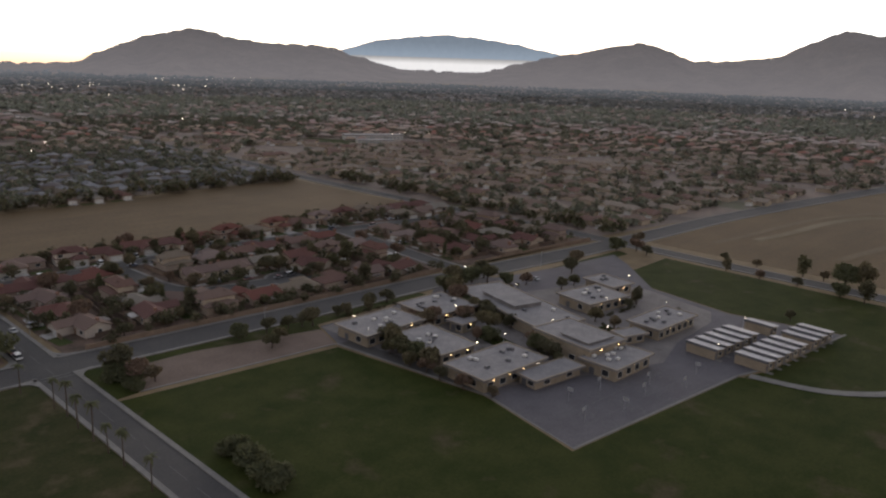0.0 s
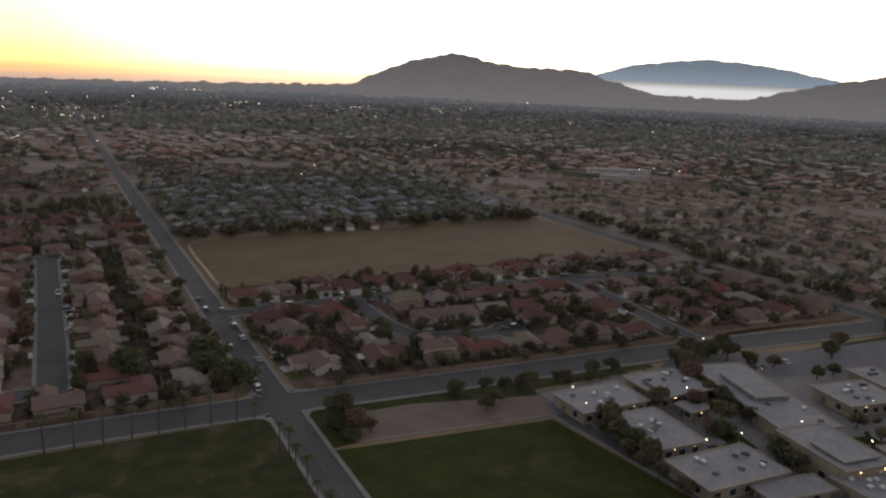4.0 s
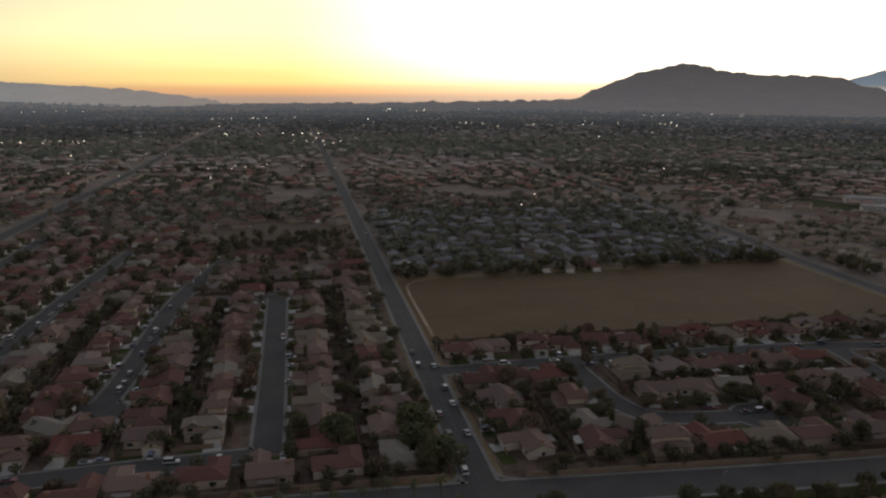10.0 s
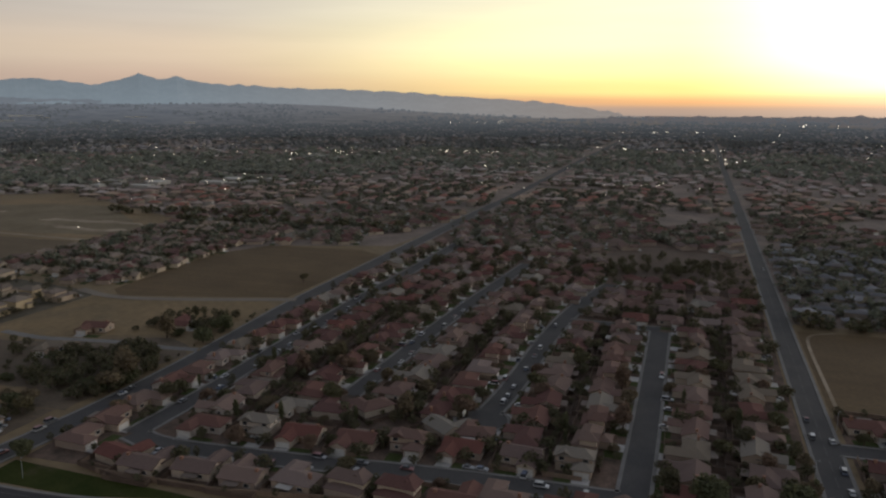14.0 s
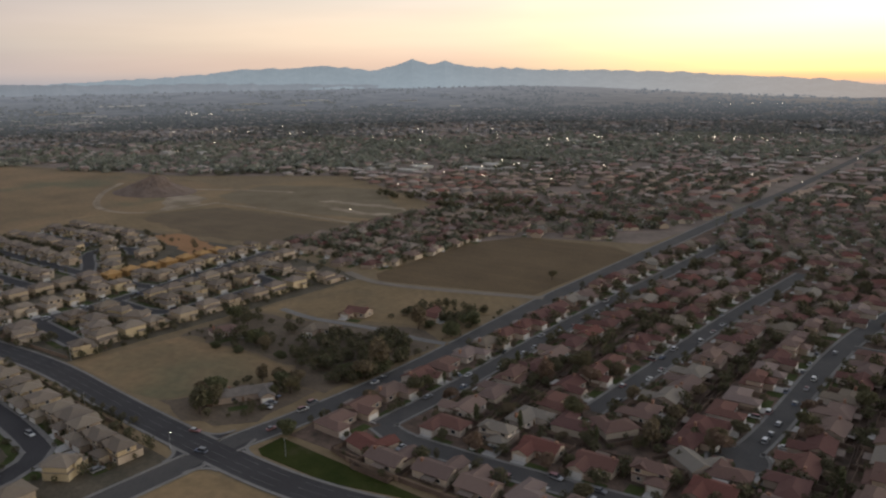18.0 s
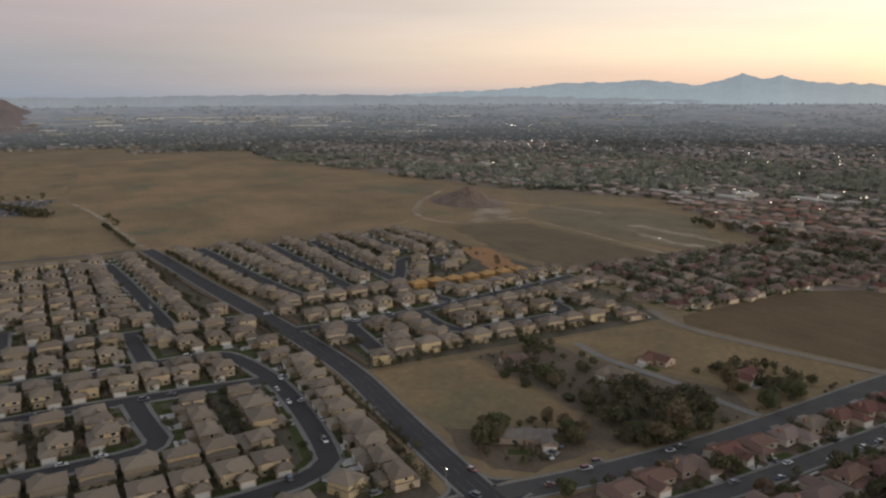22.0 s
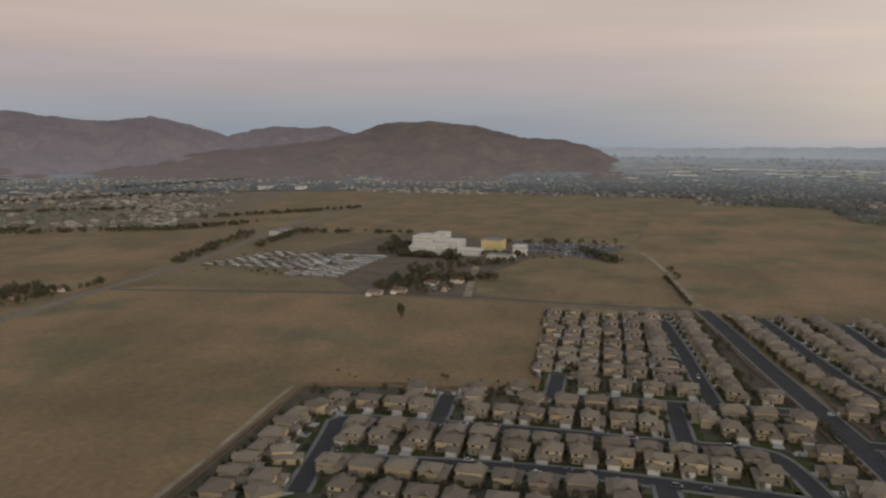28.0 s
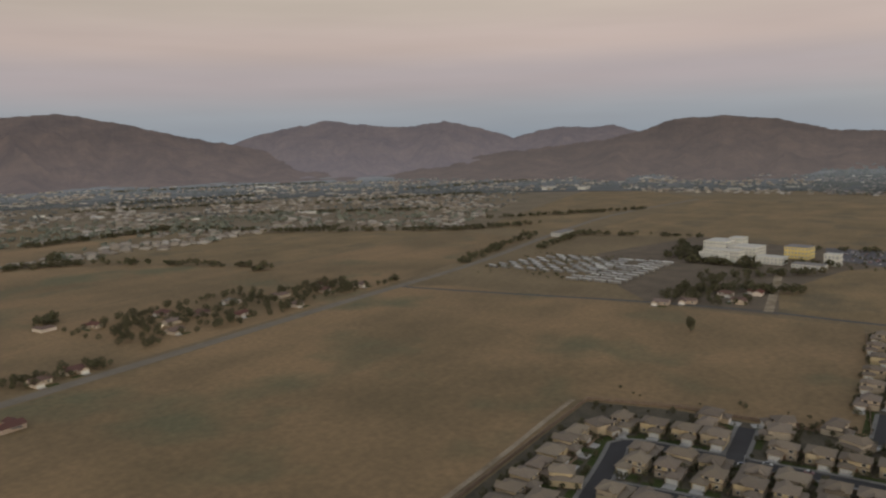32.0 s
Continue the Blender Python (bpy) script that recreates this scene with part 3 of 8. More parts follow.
# ---- fields, lawns and lots
AREAS = [
    ("dry_field", [(61, 338), (323, 335), (323, 461), (61, 449)], 0.04, M_DRY, "brown dry grass field between a street and houses", "field"),
    ("dry_field", [(-356, 195), (-347, 247), (-306, 253), (-262, 252), (-252, 238), (-268, 221), (-281, 196), (-300, 192)], 0.04, M_DRY3, "tan dry grass lot at the road bend", "field"),
    ("bare_yard", [(-281, 196), (-268, 221), (-252, 238), (-234, 240), (-232, 205), (-242, 193), (-258, 191)], 0.038, M_SHADE, "shaded yard of bare soil round an old house", "yard"),
    ("dry_field", [(-350, 302), (-347, 388), (-333, 380), (-238, 409), (-229, 400), (-231, 374), (-250, 336), (-300, 318)], 0.045, M_DRY2, "tan dry grass plot with a dirt edge", "field"),
    ("dry_field", [(-349, 404), (-335, 391), (-232, 421), (-229, 480), (-226, 556), (-252, 570), (-330, 562), (-352, 520)], 0.04, M_DRY, "brown dry grass field beside the avenue", "field"),
    ("open_field", [(-712, 232), (-765, 436), (-800, 610), (-742, 770), (-473, 638), (-488, 520), (-530, 420), (-610, 410), (-705, 395)], 0.03, M_DRY2, "brown fallow field behind the housing tract", "field"),
    ("open_field", [(-730, 142), (-730, 420), (-800, 620), (-960, 640), (-1562, 520), (-1800, 360), (-1700, 150), (-1150, 96)], 0.025, M_DRY3, "wide brown fallow field", "field"),
    ("open_field", [(-733, 5), (-732, 136), (-1115, 92), (-1005, -8), (-978, -105), (-742, -80)], 0.03, M_DRY2, "brown fallow field beside the lane", "field"),
    ("open_field", [(-703, 3), (-484, 21), (-474, -20), (-474, -70), (-462, -119), (-332, -118), (-150, -116), (-100, -400), (-300, -403), (-700, -424), (-728, -380), (-726, 0)], 0.03, M_DRY3, "wide brown stubble field with faint plough lines", "field"),
    ("open_field", [(-100, -425), (-275, -421), (-700, -443), (-1100, -480), (-1160, -655), (-730, -650), (-420, -620), (-250, -900), (0, -900)], 0.03, M_DRY3, "wide brown stubble field across the highway", "field"),
    ("open_field", [(-740, -660), (-1150, -665), (-1010, -950), (-640, -905)], 0.035, M_DRY2, "brown fallow field with a row of trees", "field"),
    ("open_field", [(-420, -624), (-725, -654), (-640, -900), (-540, -965), (-640, -1015), (-960, -1160), (-690, -1165), (-300, -1300), (0, -1200), (0, -905), (-250, -905)], 0.032, M_DRY3, "brown stubble field behind the farmsteads", "field"),
    ("open_field", [(-1160, -470), (-1530, -505), (-2000, -480), (-2400, -900), (-1250, -640)], 0.03, M_DRY2, "brown field before the far town", "field"),
    ("open_field", [(-1030, 30), (-1160, 92), (-1700, 140), (-1950, -60), (-1940, -430), (-1180, -440), (-1230, -250)], 0.028, M_DRY2, "brown field behind the hospital", "field"),
    ("dirt_field", [(-700, 545), (-752, 568), (-771, 655), (-690, 690), (-608, 706), (-545, 640), (-477, 600), (-477, 560), (-522, 550), (-593, 540)], 0.05, M_DIRT, "bare olive-brown ground with pale worn patches", "dirt"),
    ("worn_patch", [(-600, 580), (-560, 570), (-517, 563), (-488, 578), (-500, 588), (-525, 578), (-565, 584), (-592, 592)], 0.06, M_PALE, "pale worn dirt patch", "dirt"),
    ("worn_patch", [(-618, 602), (-560, 604), (-513, 610), (-492, 606), (-508, 622), (-545, 622), (-575, 614), (-610, 614)], 0.06, M_PALE, "pale worn dirt patch", "dirt"),
    ("worn_patch", [(-715, 470), (-722, 520), (-745, 548), (-790, 556), (-800, 530), (-760, 500)], 0.06, M_PALE, "pale worn dirt beside the knoll", "dirt"),
    ("dirt_field", [(-690, 432), (-705, 461), (-678, 520), (-489, 522), (-475, 480), (-476, 425), (-577, 412)], 0.048, M_DARKFIELD, "dark brown ploughed field", "field"),
    ("graded_lot", [(-606, 388), (-592, 411), (-545, 402), (-500, 390), (-498, 366), (-530, 371), (-572, 380)], 0.05, M_ORANGE, "orange graded clay building lot", "dirt"),
    ("dry_field", [(349, 50), (349, 174), (484, 167), (720, 134), (760, -80), (355, -60)], 0.04, M_DRY, "brown graded field beside the crossroads", "field"),
    ("lawn", [(60.1, 60), (60.1, 172), (128, 164.5), (135, 108), (127, 73), (203, 64), (212, 40), (228, 22), (300, -40), (120, -80), (60.1, -60)], 0.05, M_LAWN, "green school playing field with brown patches", "lawn"),
    ("lawn", [(204, 63), (216, 59), (270, 53), (262, 92), (270, 130), (290, 150), (323, 151), (318, 0), (250, 8), (222, 26), (210, 42)], 0.055, M_LAWN, "green school lawn with a curving path", "lawn"),
    ("lawn", [(47.9, 199), (-60, 201.8), (-60, -40), (47.9, -60)], 0.05, M_LAWN2, "patchy green park lawn with worn earth", "lawn"),
    ("verge", [(60.2, 173.5), (60.2, 198.5), (100, 195.2), (150, 191.8), (190, 189.6), (190, 186), (136, 186), (134, 181), (92, 191), (77, 191.5), (66.5, 190), (66.5, 174)], 0.052, M_LAWN, "narrow green verge by the school lot", "lawn"),
    ("verge", [(240, 178), (318, 175), (316, 168), (262, 170)], 0.052, M_LAWN, "narrow green verge by the school drive", "lawn"),
    ("verge", [(-213, 203), (-181, 202.5), (-146, 202), (-132, 201), (-150, 197.5), (-175, 190.5), (-208, 189.5), (-213, 192)], 0.08, M_LAWN, "curved green verge at the crossroads", "lawn"),
    ("dry_field", [(-217.5, 60), (-217.5, 170), (-198, 172.5), (-176, 174), (-146, 181), (-105, 193), (-62, 200.5), (-62, 60)], 0.045, M_DRY2, "tan dry lot at the crossroads corner", "field"),
    ("parking_lot", [(67, 174.5), (129.5, 167.5), (134, 181.5), (92, 191.5), (77, 192)], 0.06, M_LOT, "empty brown gravel lot", "lot"),
    ("school_court", [(130, 167), (136.5, 108), (128.5, 74), (203.4, 65), (219, 60.5), (269, 54), (261, 92), (269, 129), (297, 157), (309, 172), (266, 176), (232, 183), (219, 196), (205, 194), (190, 184), (136, 184)], 0.065, M_COURT, "grey asphalt school court with painted marks", "pavement"),
    ("yard_ground", [(62, 214), (228, 206), (328, 196), (328, 333), (62, 336)], 0.02, M_YARD, "back yards of bare soil and dry grass", "yard"),
    ("yard_ground", [(-212, 206), (47, 219), (47, 740), (-214, 740)], 0.02, M_YARD, "back yards of bare soil and dry grass", "yard"),
    ("yard_ground", [(-701, 6), (-486, 26), (-476, -20), (-476, -68), (-464, -116), (-240, -112), (-232, 168), (-480, 172), (-716, 132)], 0.02, M_YARD_W, "tan yards of the housing tract", "yard"),
    ("yard_ground", [(-360, 194), (-350, 388), (-372, 396), (-470, 410), (-520, 405), (-712, 394), (-712, 162), (-480, 182)], 0.02, M_YARD_W, "tan yards of the housing tract", "yard"),
    ("bare_yard", [(-350, 249), (-306, 255), (-262, 254), (-250, 240), (-229, 242), (-227, 325), (-256, 330), (-300, 306), (-350, 300)], 0.035, M_SHADE, "shaded brown ground under trees", "yard"),
    ("hospital_ground", [(-735, -62), (-840, -80), (-990, -40), (-1150, 85), (-1170, -120), (-1230, -260), (-1000, -330), (-800, -225), (-735, -170)], 0.036, M_HOSP, "brown ground and parking round the hospital", "yard"),
]
AREAS += [
    ("school_paving", [(135.5, 182.5), (135.8, 166.5), (141.2, 110), (168, 97), (196, 85.5), (216, 91), (246, 92.5), (258, 98), (266, 129), (262, 150), (216, 164), (190, 183)], 0.069, M_PAVING, "pale worn concrete paving round the school blocks", "paving"),
    ("school_lane", [(130.6, 166.4), (136.9, 108.2), (141.0, 108.6), (135.2, 166.4)], 0.073, M_ASPHALT, "narrow dark asphalt lane beside the playing field", "lane"),
    ("courtyard_lawn", [(166, 127), (173, 125), (176, 138), (169, 141)], 0.075, M_LAWN, "small green courtyard lawn", "lawn"),
    ("courtyard_lawn", [(202, 108), (211, 106.5), (213, 117), (204, 119)], 0.075, M_LAWN, "small green courtyard lawn", "lawn"),
    ("bare_lot", [(-57, 545), (22, 540), (24, 600), (20, 650), (-30, 656), (-60, 620)], 0.03, M_REDSOIL, "brown bare lot among the houses", "lot"),
    ("lawn", [(482, 700), (500, 640), (540, 600), (556, 640), (530, 720)], 0.03, M_LAWN, "green school field among the houses", "lawn"),
    ("lawn", [(-196, 1005), (-60, 1000), (-60, 1024), (-196, 1034)], 0.03, M_LAWN, "narrow green park in the suburb", "lawn"),
    ("parking_lot", [(-1070, -70), (-1010, 40), (-1150, 85), (-1172, -80)], 0.045, M_COURT, "grey hospital parking area with small trees", "lot"),
    ("suburb_ground", [(62, 462), (328, 466), (340, 200), (700, 148), (1400, 40), (4300, 300), (3600, 2400), (2000, 3900), (0, 4350), (-2100, 3800), (-3700, 2200), (-4100, 1300), (-1600, 540), (-960, 655), (-745, 780), (-475, 645), (-345, 515), (-318, 566), (-232, 594), (-214, 745), (48, 745), (48, 455)], 0.015, M_SUBURB, "dark suburban ground of yards and gardens", "ground"),
    ("suburb_ground", [(-1010, -955), (-1165, -668), (-1250, -645), (-2400, -905), (-2050, -480), (-3500, 100), (-4100, -800), (-3300, -2700), (-1500, -3900), (-700, -2500)], 0.015, M_SUBURB_W, "dark suburban ground of yards and gardens", "ground"),
]
for a in AREAS:
    poly_area(*a)

# ---- streets: centre line, half width, material, pavement on both sides
ROADS = [
    ("road", [(54, -80), (54, 100), (54, 420), (53.5, 900), (53, 1500), (54, 2300)], 4.6, M_ASPHALT, 1, "straight two-lane asphalt street running to the horizon"),
    ("road", [(-146, 189.5), (-110, 200), (-80, 206), (-45, 209.5), (0, 209.5), (54, 207), (100, 203.5), (150, 200), (210, 197), (290, 188), (340, 183), (460, 178), (650, 149), (900, 110)], 6.6, M_ASPHALT, 1, "wide grey asphalt street along the school"),
    ("road", [(330, -120), (332, 120), (335, 190), (333, 330), (333, 470), (349, 570), (350, 780), (352, 1500)], 4.6, M_ASPHALT, 1, "asphalt street past the dry field"),
    ("road", [(-228, -70), (-226.5, 60), (-225.5, 182), (-220.5, 212), (-217, 250), (-216, 290), (-217.5, 335), (-219.5, 375), (-221, 415), (-219.5, 500), (-218, 600), (-214, 800), (-208, 1000), (-204, 1500), (-190, 2300)], 5.6, M_ASPHALT, 1, "asphalt avenue between the old houses and the fields"),
    ("road", [(-146, 189.5), (-165, 184.5), (-190, 181), (-225, 180.5), (-262, 181.3), (-305, 183), (-355, 186.5), (-405, 183), (-480, 173.5), (-570, 160), (-680, 147), (-735, 139)], 6.1, M_ASPHALT_N, 1, "wide dark new asphalt road curving through the tract"),
    ("lane", [(-735, 139), (-737, 0), (-747, -77), (-740, -175), (-720, -280), (-700, -400), (-698, -430)], 3.4, M_LANE, 0, "narrow asphalt lane between fields"),
    ("highway", [(-60, -405), (-275, -411), (-470, -418), (-610, -427), (-860, -430), (-1155, -475), (-1530, -512), (-1945, -456)], 6.0, M_HIGHWAY, 0, "grey asphalt highway across the fields"),
    ("dirt_road", [(-735, 139), (-838, 130), (-1000, 116), (-1117, 93)], 3.0, M_PALE, 0, "dirt track in line with the road"),
    ("street", [(-8.5, 243), (-8, 300), (-8.5, 424)], 4.6, M_ASPHALT, 1, "residential cul-de-sac lined with parked cars"),
    ("street", [(-189, 233), (-176, 228.5), (-150, 230), (-108, 234.5), (-70, 240), (-8.5, 243)], 4.4, M_ASPHALT, 1, "residential street between houses"),
    ("street", [(-69, 286), (-66.5, 305), (-65, 330), (-63.5, 400), (-58, 458), (-44, 520)], 4.4, M_ASPHALT, 1, "residential street with a round turning place"),
    ("street", [(-128, 292), (-125, 345), (-124, 394), (-119, 465), (-110, 564)], 4.0, M_ASPHALT, 1, "residential street between houses"),
    ("street", [(-189, 233), (-187, 270), (-188, 350), (-188, 412), (-186, 475), (-180, 700)], 4.2, M_ASPHALT, 1, "residential street between houses"),
    ("street", [(58, 302), (113, 305), (228, 303), (291, 292), (331, 290)], 4.2, M_ASPHALT, 1, "residential street between houses"),
    ("street", [(114, 304), (115, 280), (116, 262), (122, 247), (135, 243), (163, 240)], 4.2, M_ASPHALT, 1, "residential street to a round turning place"),
    ("street", [(228, 197), (229, 221), (233, 253), (238, 300)], 4.2, M_ASPHALT, 1, "residential street between houses"),
    ("tract_street", [(-333, -66), (-400, -75), (-420, -80), (-421, -28), (-424, 28), (-421, 90), (-423, 132), (-408, 141), (-362, 150), (-300, 147), (-266, 141), (-264, 60), (-266, -60)], 4.2, M_ASPHALT_N, 1, "dark asphalt tract street between two-storey houses"),
    ("tract_street", [(-368, -70), (-376, -5), (-379, 45), (-376, 95), (-370, 148)], 4.2, M_ASPHALT_N, 1, "dark asphalt tract street between two-storey houses"),
    ("tract_street", [(-319, -60), (-320, 16), (-320, 43), (-318, 90), (-348, 86), (-376, 84)], 4.2, M_ASPHALT_N, 1, "dark asphalt tract street between two-storey houses"),
    ("tract_street", [(-478, 27), (-480, 90), (-481, 120), (-482, 172)], 4.2, M_ASPHALT_N, 1, "dark asphalt tract street between two-storey houses"),
    ("tract_street", [(-424, -27), (-466, -30)], 4.2, M_ASPHALT_N, 1, "short dark street ending at the field"),
    ("tract_street", [(-479, 29), (-520, 29)], 4.2, M_ASPHALT_N, 1, "short dark street ending at the field"),
    ("tract_street", [(-422, 97), (-480, 95)], 4.2, M_ASPHALT_N, 1, "short dark street joining two rows"),
    ("tract_street", [(-481, 118), (-535, 114), (-600, 110), (-684, 102)], 4.2, M_ASPHALT_N, 1, "dark asphalt tract street between two-storey houses"),
    ("tract_street", [(-715, 182), (-640, 190.5), (-579, 198), (-531, 205), (-512, 212), (-516, 250), (-521, 290), (-470, 288), (-446, 296)], 4.2, M_ASPHALT_N, 1, "dark curving tract street behind the road"),
    ("tract_street", [(-441, 180), (-437, 249), (-445, 296), (-455, 362), (-465, 409)], 4.2, M_ASPHALT_N, 1, "dark asphalt tract street between two-storey houses"),
    ("tract_street", [(-440, 262), (-388, 262), (-389, 300), (-388, 348), (-415, 351)], 4.0, M_ASPHALT_N, 1, "dark asphalt tract street with a turning place"),
    ("tract_street", [(-437, 214), (-382, 210)], 4.5, M_ASPHALT_N, 1, "short dark cul-de-sac"),
    ("tract_street", [(-516, 248), (-700, 242)], 4.0, M_ASPHALT_N, 1, "dark asphalt tract street between houses"),
    ("tract_street", [(-521, 286), (-700, 282)], 4.0, M_ASPHALT_N, 1, "dark asphalt tract street between houses"),
    ("tract_street", [(-521, 288), (-548, 304), (-580, 318), (-590, 336), (-572, 352), (-548, 340)], 4.0, M_ASPHALT_N, 1, "dark curving tract street with a turning place"),
    ("tract_street", [(-610, 338), (-700, 336)], 4.0, M_ASPHALT_N, 1, "dark asphalt tract street between houses"),
    ("lane", [(-369, 396), (-335, 385), (-288, 396), (-224, 418)], 3.4, M_HIGHWAY, 0, "worn grey lane between two fields"),
    ("dirt_track", [(376, 150), (407, 145), (462, 141), (502, 136), (537, 124), (562, 108)], 2.2, M_DARKFIELD, 0, "dark wheel rut across the graded field"),
    ("dirt_track", [(401, 137), (435, 131), (485, 128), (525, 118), (538, 107)], 3.0, M_DIRT, 0, "worn graded track across the field"),
    ("dirt_track", [(389, 90), (412, 87), (460, 79)], 2.6, M_DARKFIELD, 0, "dark earth edge of the graded field"),
    ("dirt_track", [(-240, -121), (-335, -119), (-448, -124), (-462, -124)], 1.6, M_PALE, 0, "pale dirt track along the tract edge"),
    ("dirt_track", [(-745, -72), (-832, -83), (-952, -99)], 4.0, M_PALE, 0, "wide pale dirt drive"),
    ("dirt_track", [(-962, 566), (-915, 520), (-879, 490), (-807, 445), (-757, 435), (-717, 448), (-709, 490), (-708, 536)], 3.8, M_PALE, 0, "pale dirt track round the knoll"),
    ("dirt_track", [(-822, 584), (-759, 612), (-693, 632)], 4.2, M_PALE, 0, "pale dirt track across bare ground"),
    ("dirt_track", [(-712, 532), (-650, 535), (-560, 532), (-480, 530)], 3.0, M_PALE, 0, "pale dirt track along a ploughed field"),
    ("dirt_track", [(64, 338), (63.8, 380), (63.6, 425), (66, 444), (80, 450)], 0.8, M_PALE, 0, "narrow pale track along the dry field"),
    ("dirt_track", [(-340, 312), (-312, 309), (-298, 312), (-264, 318), (-240, 317), (-224, 320)], 2.4, M_CONC, 0, "pale paved private drive between trees"),
    ("street", [(-62, 428), (-38, 428), (-8.5, 428)], 3.8, M_ASPHALT, 1, "short residential street joining two streets"),
    ("path", [(206, 62), (208, 50), (212, 39), (226, 25), (260, 10), (300, 2)], 1.8, M_CONC, 0, "curving concrete path on the lawn"),
]


def resample(pts, step):
    out = [pts[0]]
    for (x0, y0), (x1, y1) in zip(pts, pts[1:]):
        n = max(1, int(math.hypot(x1 - x0, y1 - y0) / step))
        out += [(x0 + (x1 - x0) * i / n, y0 + (y1 - y0) * i / n) for i in range(1, n + 1)]
    return out


def smooth(pts, times=2):
    for _ in range(times):
        out = [pts[0]]
        for a, b in zip(pts, pts[1:]):
            out += [(a[0] * 0.75 + b[0] * 0.25, a[1] * 0.75 + b[1] * 0.25), (a[0] * 0.25 + b[0] * 0.75, a[1] * 0.25 + b[1] * 0.75)]
        pts = out + [pts[-1]]
    return pts


def normals(pts):
    out = []
    for i in range(len(pts)):
        a, b = pts[max(i - 1, 0)], pts[min(i + 1, len(pts) - 1)]
        dx, dy = b[0] - a[0], b[1] - a[1]
        d = math.hypot(dx, dy) or 1
        out.append((-dy / d, dx / d))
    return out


LINES = [np.array(resample(smooth(r[1]), 4)) for r in ROADS]


def on_road(x, y, gap, skip=-1):
    for k, (ln, r) in enumerate(zip(LINES, ROADS)):
        if k == skip or r[0] in ("path",):
            continue
        d = np.hypot(ln[:, 0] - x, ln[:, 1] - y)
        if d.min() < r[2] + gap:
            return True
    return False


for k, (name, pts, half, material, paved, label) in enumerate(ROADS):
    ln = smooth(pts)
    nm = normals(ln)
    z = 0.075 + 0.004 * k
    b = Build()
    for (x, y), (nx, ny) in zip(ln, nm):
        b.v += [(x - nx * half, y - ny * half, z), (x + nx * half, y + ny * half, z)]
    b.f = [(2 * i, 2 * i + 2, 2 * i + 3, 2 * i + 1) for i in range(len(ln) - 1)]
    bulb = None
    if name == "street" and k in (10, 14):
        n0 = len(b.v)
        cx, cy = bulb = tuple(ln[0 if k == 10 else -1])
        b.v += [(cx + 10 * math.cos(i * math.pi / 12), cy + 10 * math.sin(i * math.pi / 12), z + 0.002) for i in range(24)]
        b.f.append(tuple(range(n0, n0 + 24)))
    setting(name, b, material, label, "road")
    if paved:
        kb = Build()
        seg = resample(ln, 3.0)
        nn = normals(seg)
        for sgn in (-1, 1):
            a, c = half, half + (2.0 if name == "tract_street" else 1.35)
            for i in range(len(seg) - 1):
                (x0, y0), (x1, y1) = seg[i], seg[i + 1]
                mx, my = (x0 + x1) / 2 + sgn * nn[i][0] * (half + 1), (y0 + y1) / 2 + sgn * nn[i][1] * (half + 1)
                if math.hypot(mx, my) > 900 or on_road(mx, my, 0.4, k) or (bulb and math.hypot(mx - bulb[0], my - bulb[1]) < 10.5):
                    continue
                q = [(x0 + sgn * nn[i][0] * a, y0 + sgn * nn[i][1] * a), (x0 + sgn * nn[i][0] * c, y0 + sgn * nn[i][1] * c),
                     (x1 + sgn * nn[i + 1][0] * c, y1 + sgn * nn[i + 1][1] * c), (x1 + sgn * nn[i + 1][0] * a, y1 + sgn * nn[i + 1][1] * a)]
                if sgn < 0:
                    q = q[::-1]
                kb.solid([(x, y, 0.27) for x, y in q] + [(x, y, 0.0) for x, y in q], [(3, 2, 1, 0), (0, 1, 5, 4), (1, 2, 6, 5), (2, 3, 7, 6), (3, 0, 4, 7)])
        if bulb:
            for i in range(24):
                a0, a1 = i * math.pi / 12, (i + 1) * math.pi / 12
                mx, my = bulb[0] + 10.7 * math.cos(a0 + 0.13), bulb[1] + 10.7 * math.sin(a0 + 0.13)
                if not on_road(mx, my, 0.4):
                    q = [(bulb[0] + r * math.cos(a), bulb[1] + r * math.sin(a)) for r, a in ((10, a0), (11.3, a0), (11.3, a1), (10, a1))]
                    kb.solid([(x, y, 0.27) for x, y in q] + [(x, y, 0.0) for x, y in q], [(3, 2, 1, 0), (0, 1, 5, 4), (1, 2, 6, 5), (2, 3, 7, 6), (3, 0, 4, 7)])
        if kb.f:
            setting("pavement", kb, M_CONC, "pale concrete pavement with a raised kerb", "pavement")


# green front gardens along the tract streets
for k, (name, pts, half, material, paved, label) in enumerate(ROADS):
    if name != "tract_street":
        continue
    gb_ = Build()
    seg = resample(smooth(pts), 3.5)
    nn = normals(seg)
    for sgn in (-1, 1):
        for i in range(len(seg) - 1):
            q = [(seg[j][0] + sgn * nn[j][0] * w, seg[j][1] + sgn * nn[j][1] * w) for j, w in ((i, half + 2.1), (i, half + 5.6), (i + 1, half + 5.6), (i + 1, half + 2.1))]
            if any(on_road(x, y, 2.1, k) for x, y in q) or rng.random() < 0.12:
                continue
            q = q if sgn > 0 else q[::-1]
            gb_.solid([(x, y, 0.056) for x, y in q] + [(x, y, 0.0) for x, y in q], [(3, 2, 1, 0), (0, 1, 5, 4), (1, 2, 6, 5), (2, 3, 7, 6), (3, 0, 4, 7)])
    if gb_.f:
        setting("garden_strip", gb_, M_FRONT_LAWN, "green front gardens along the tract street", "lawn")


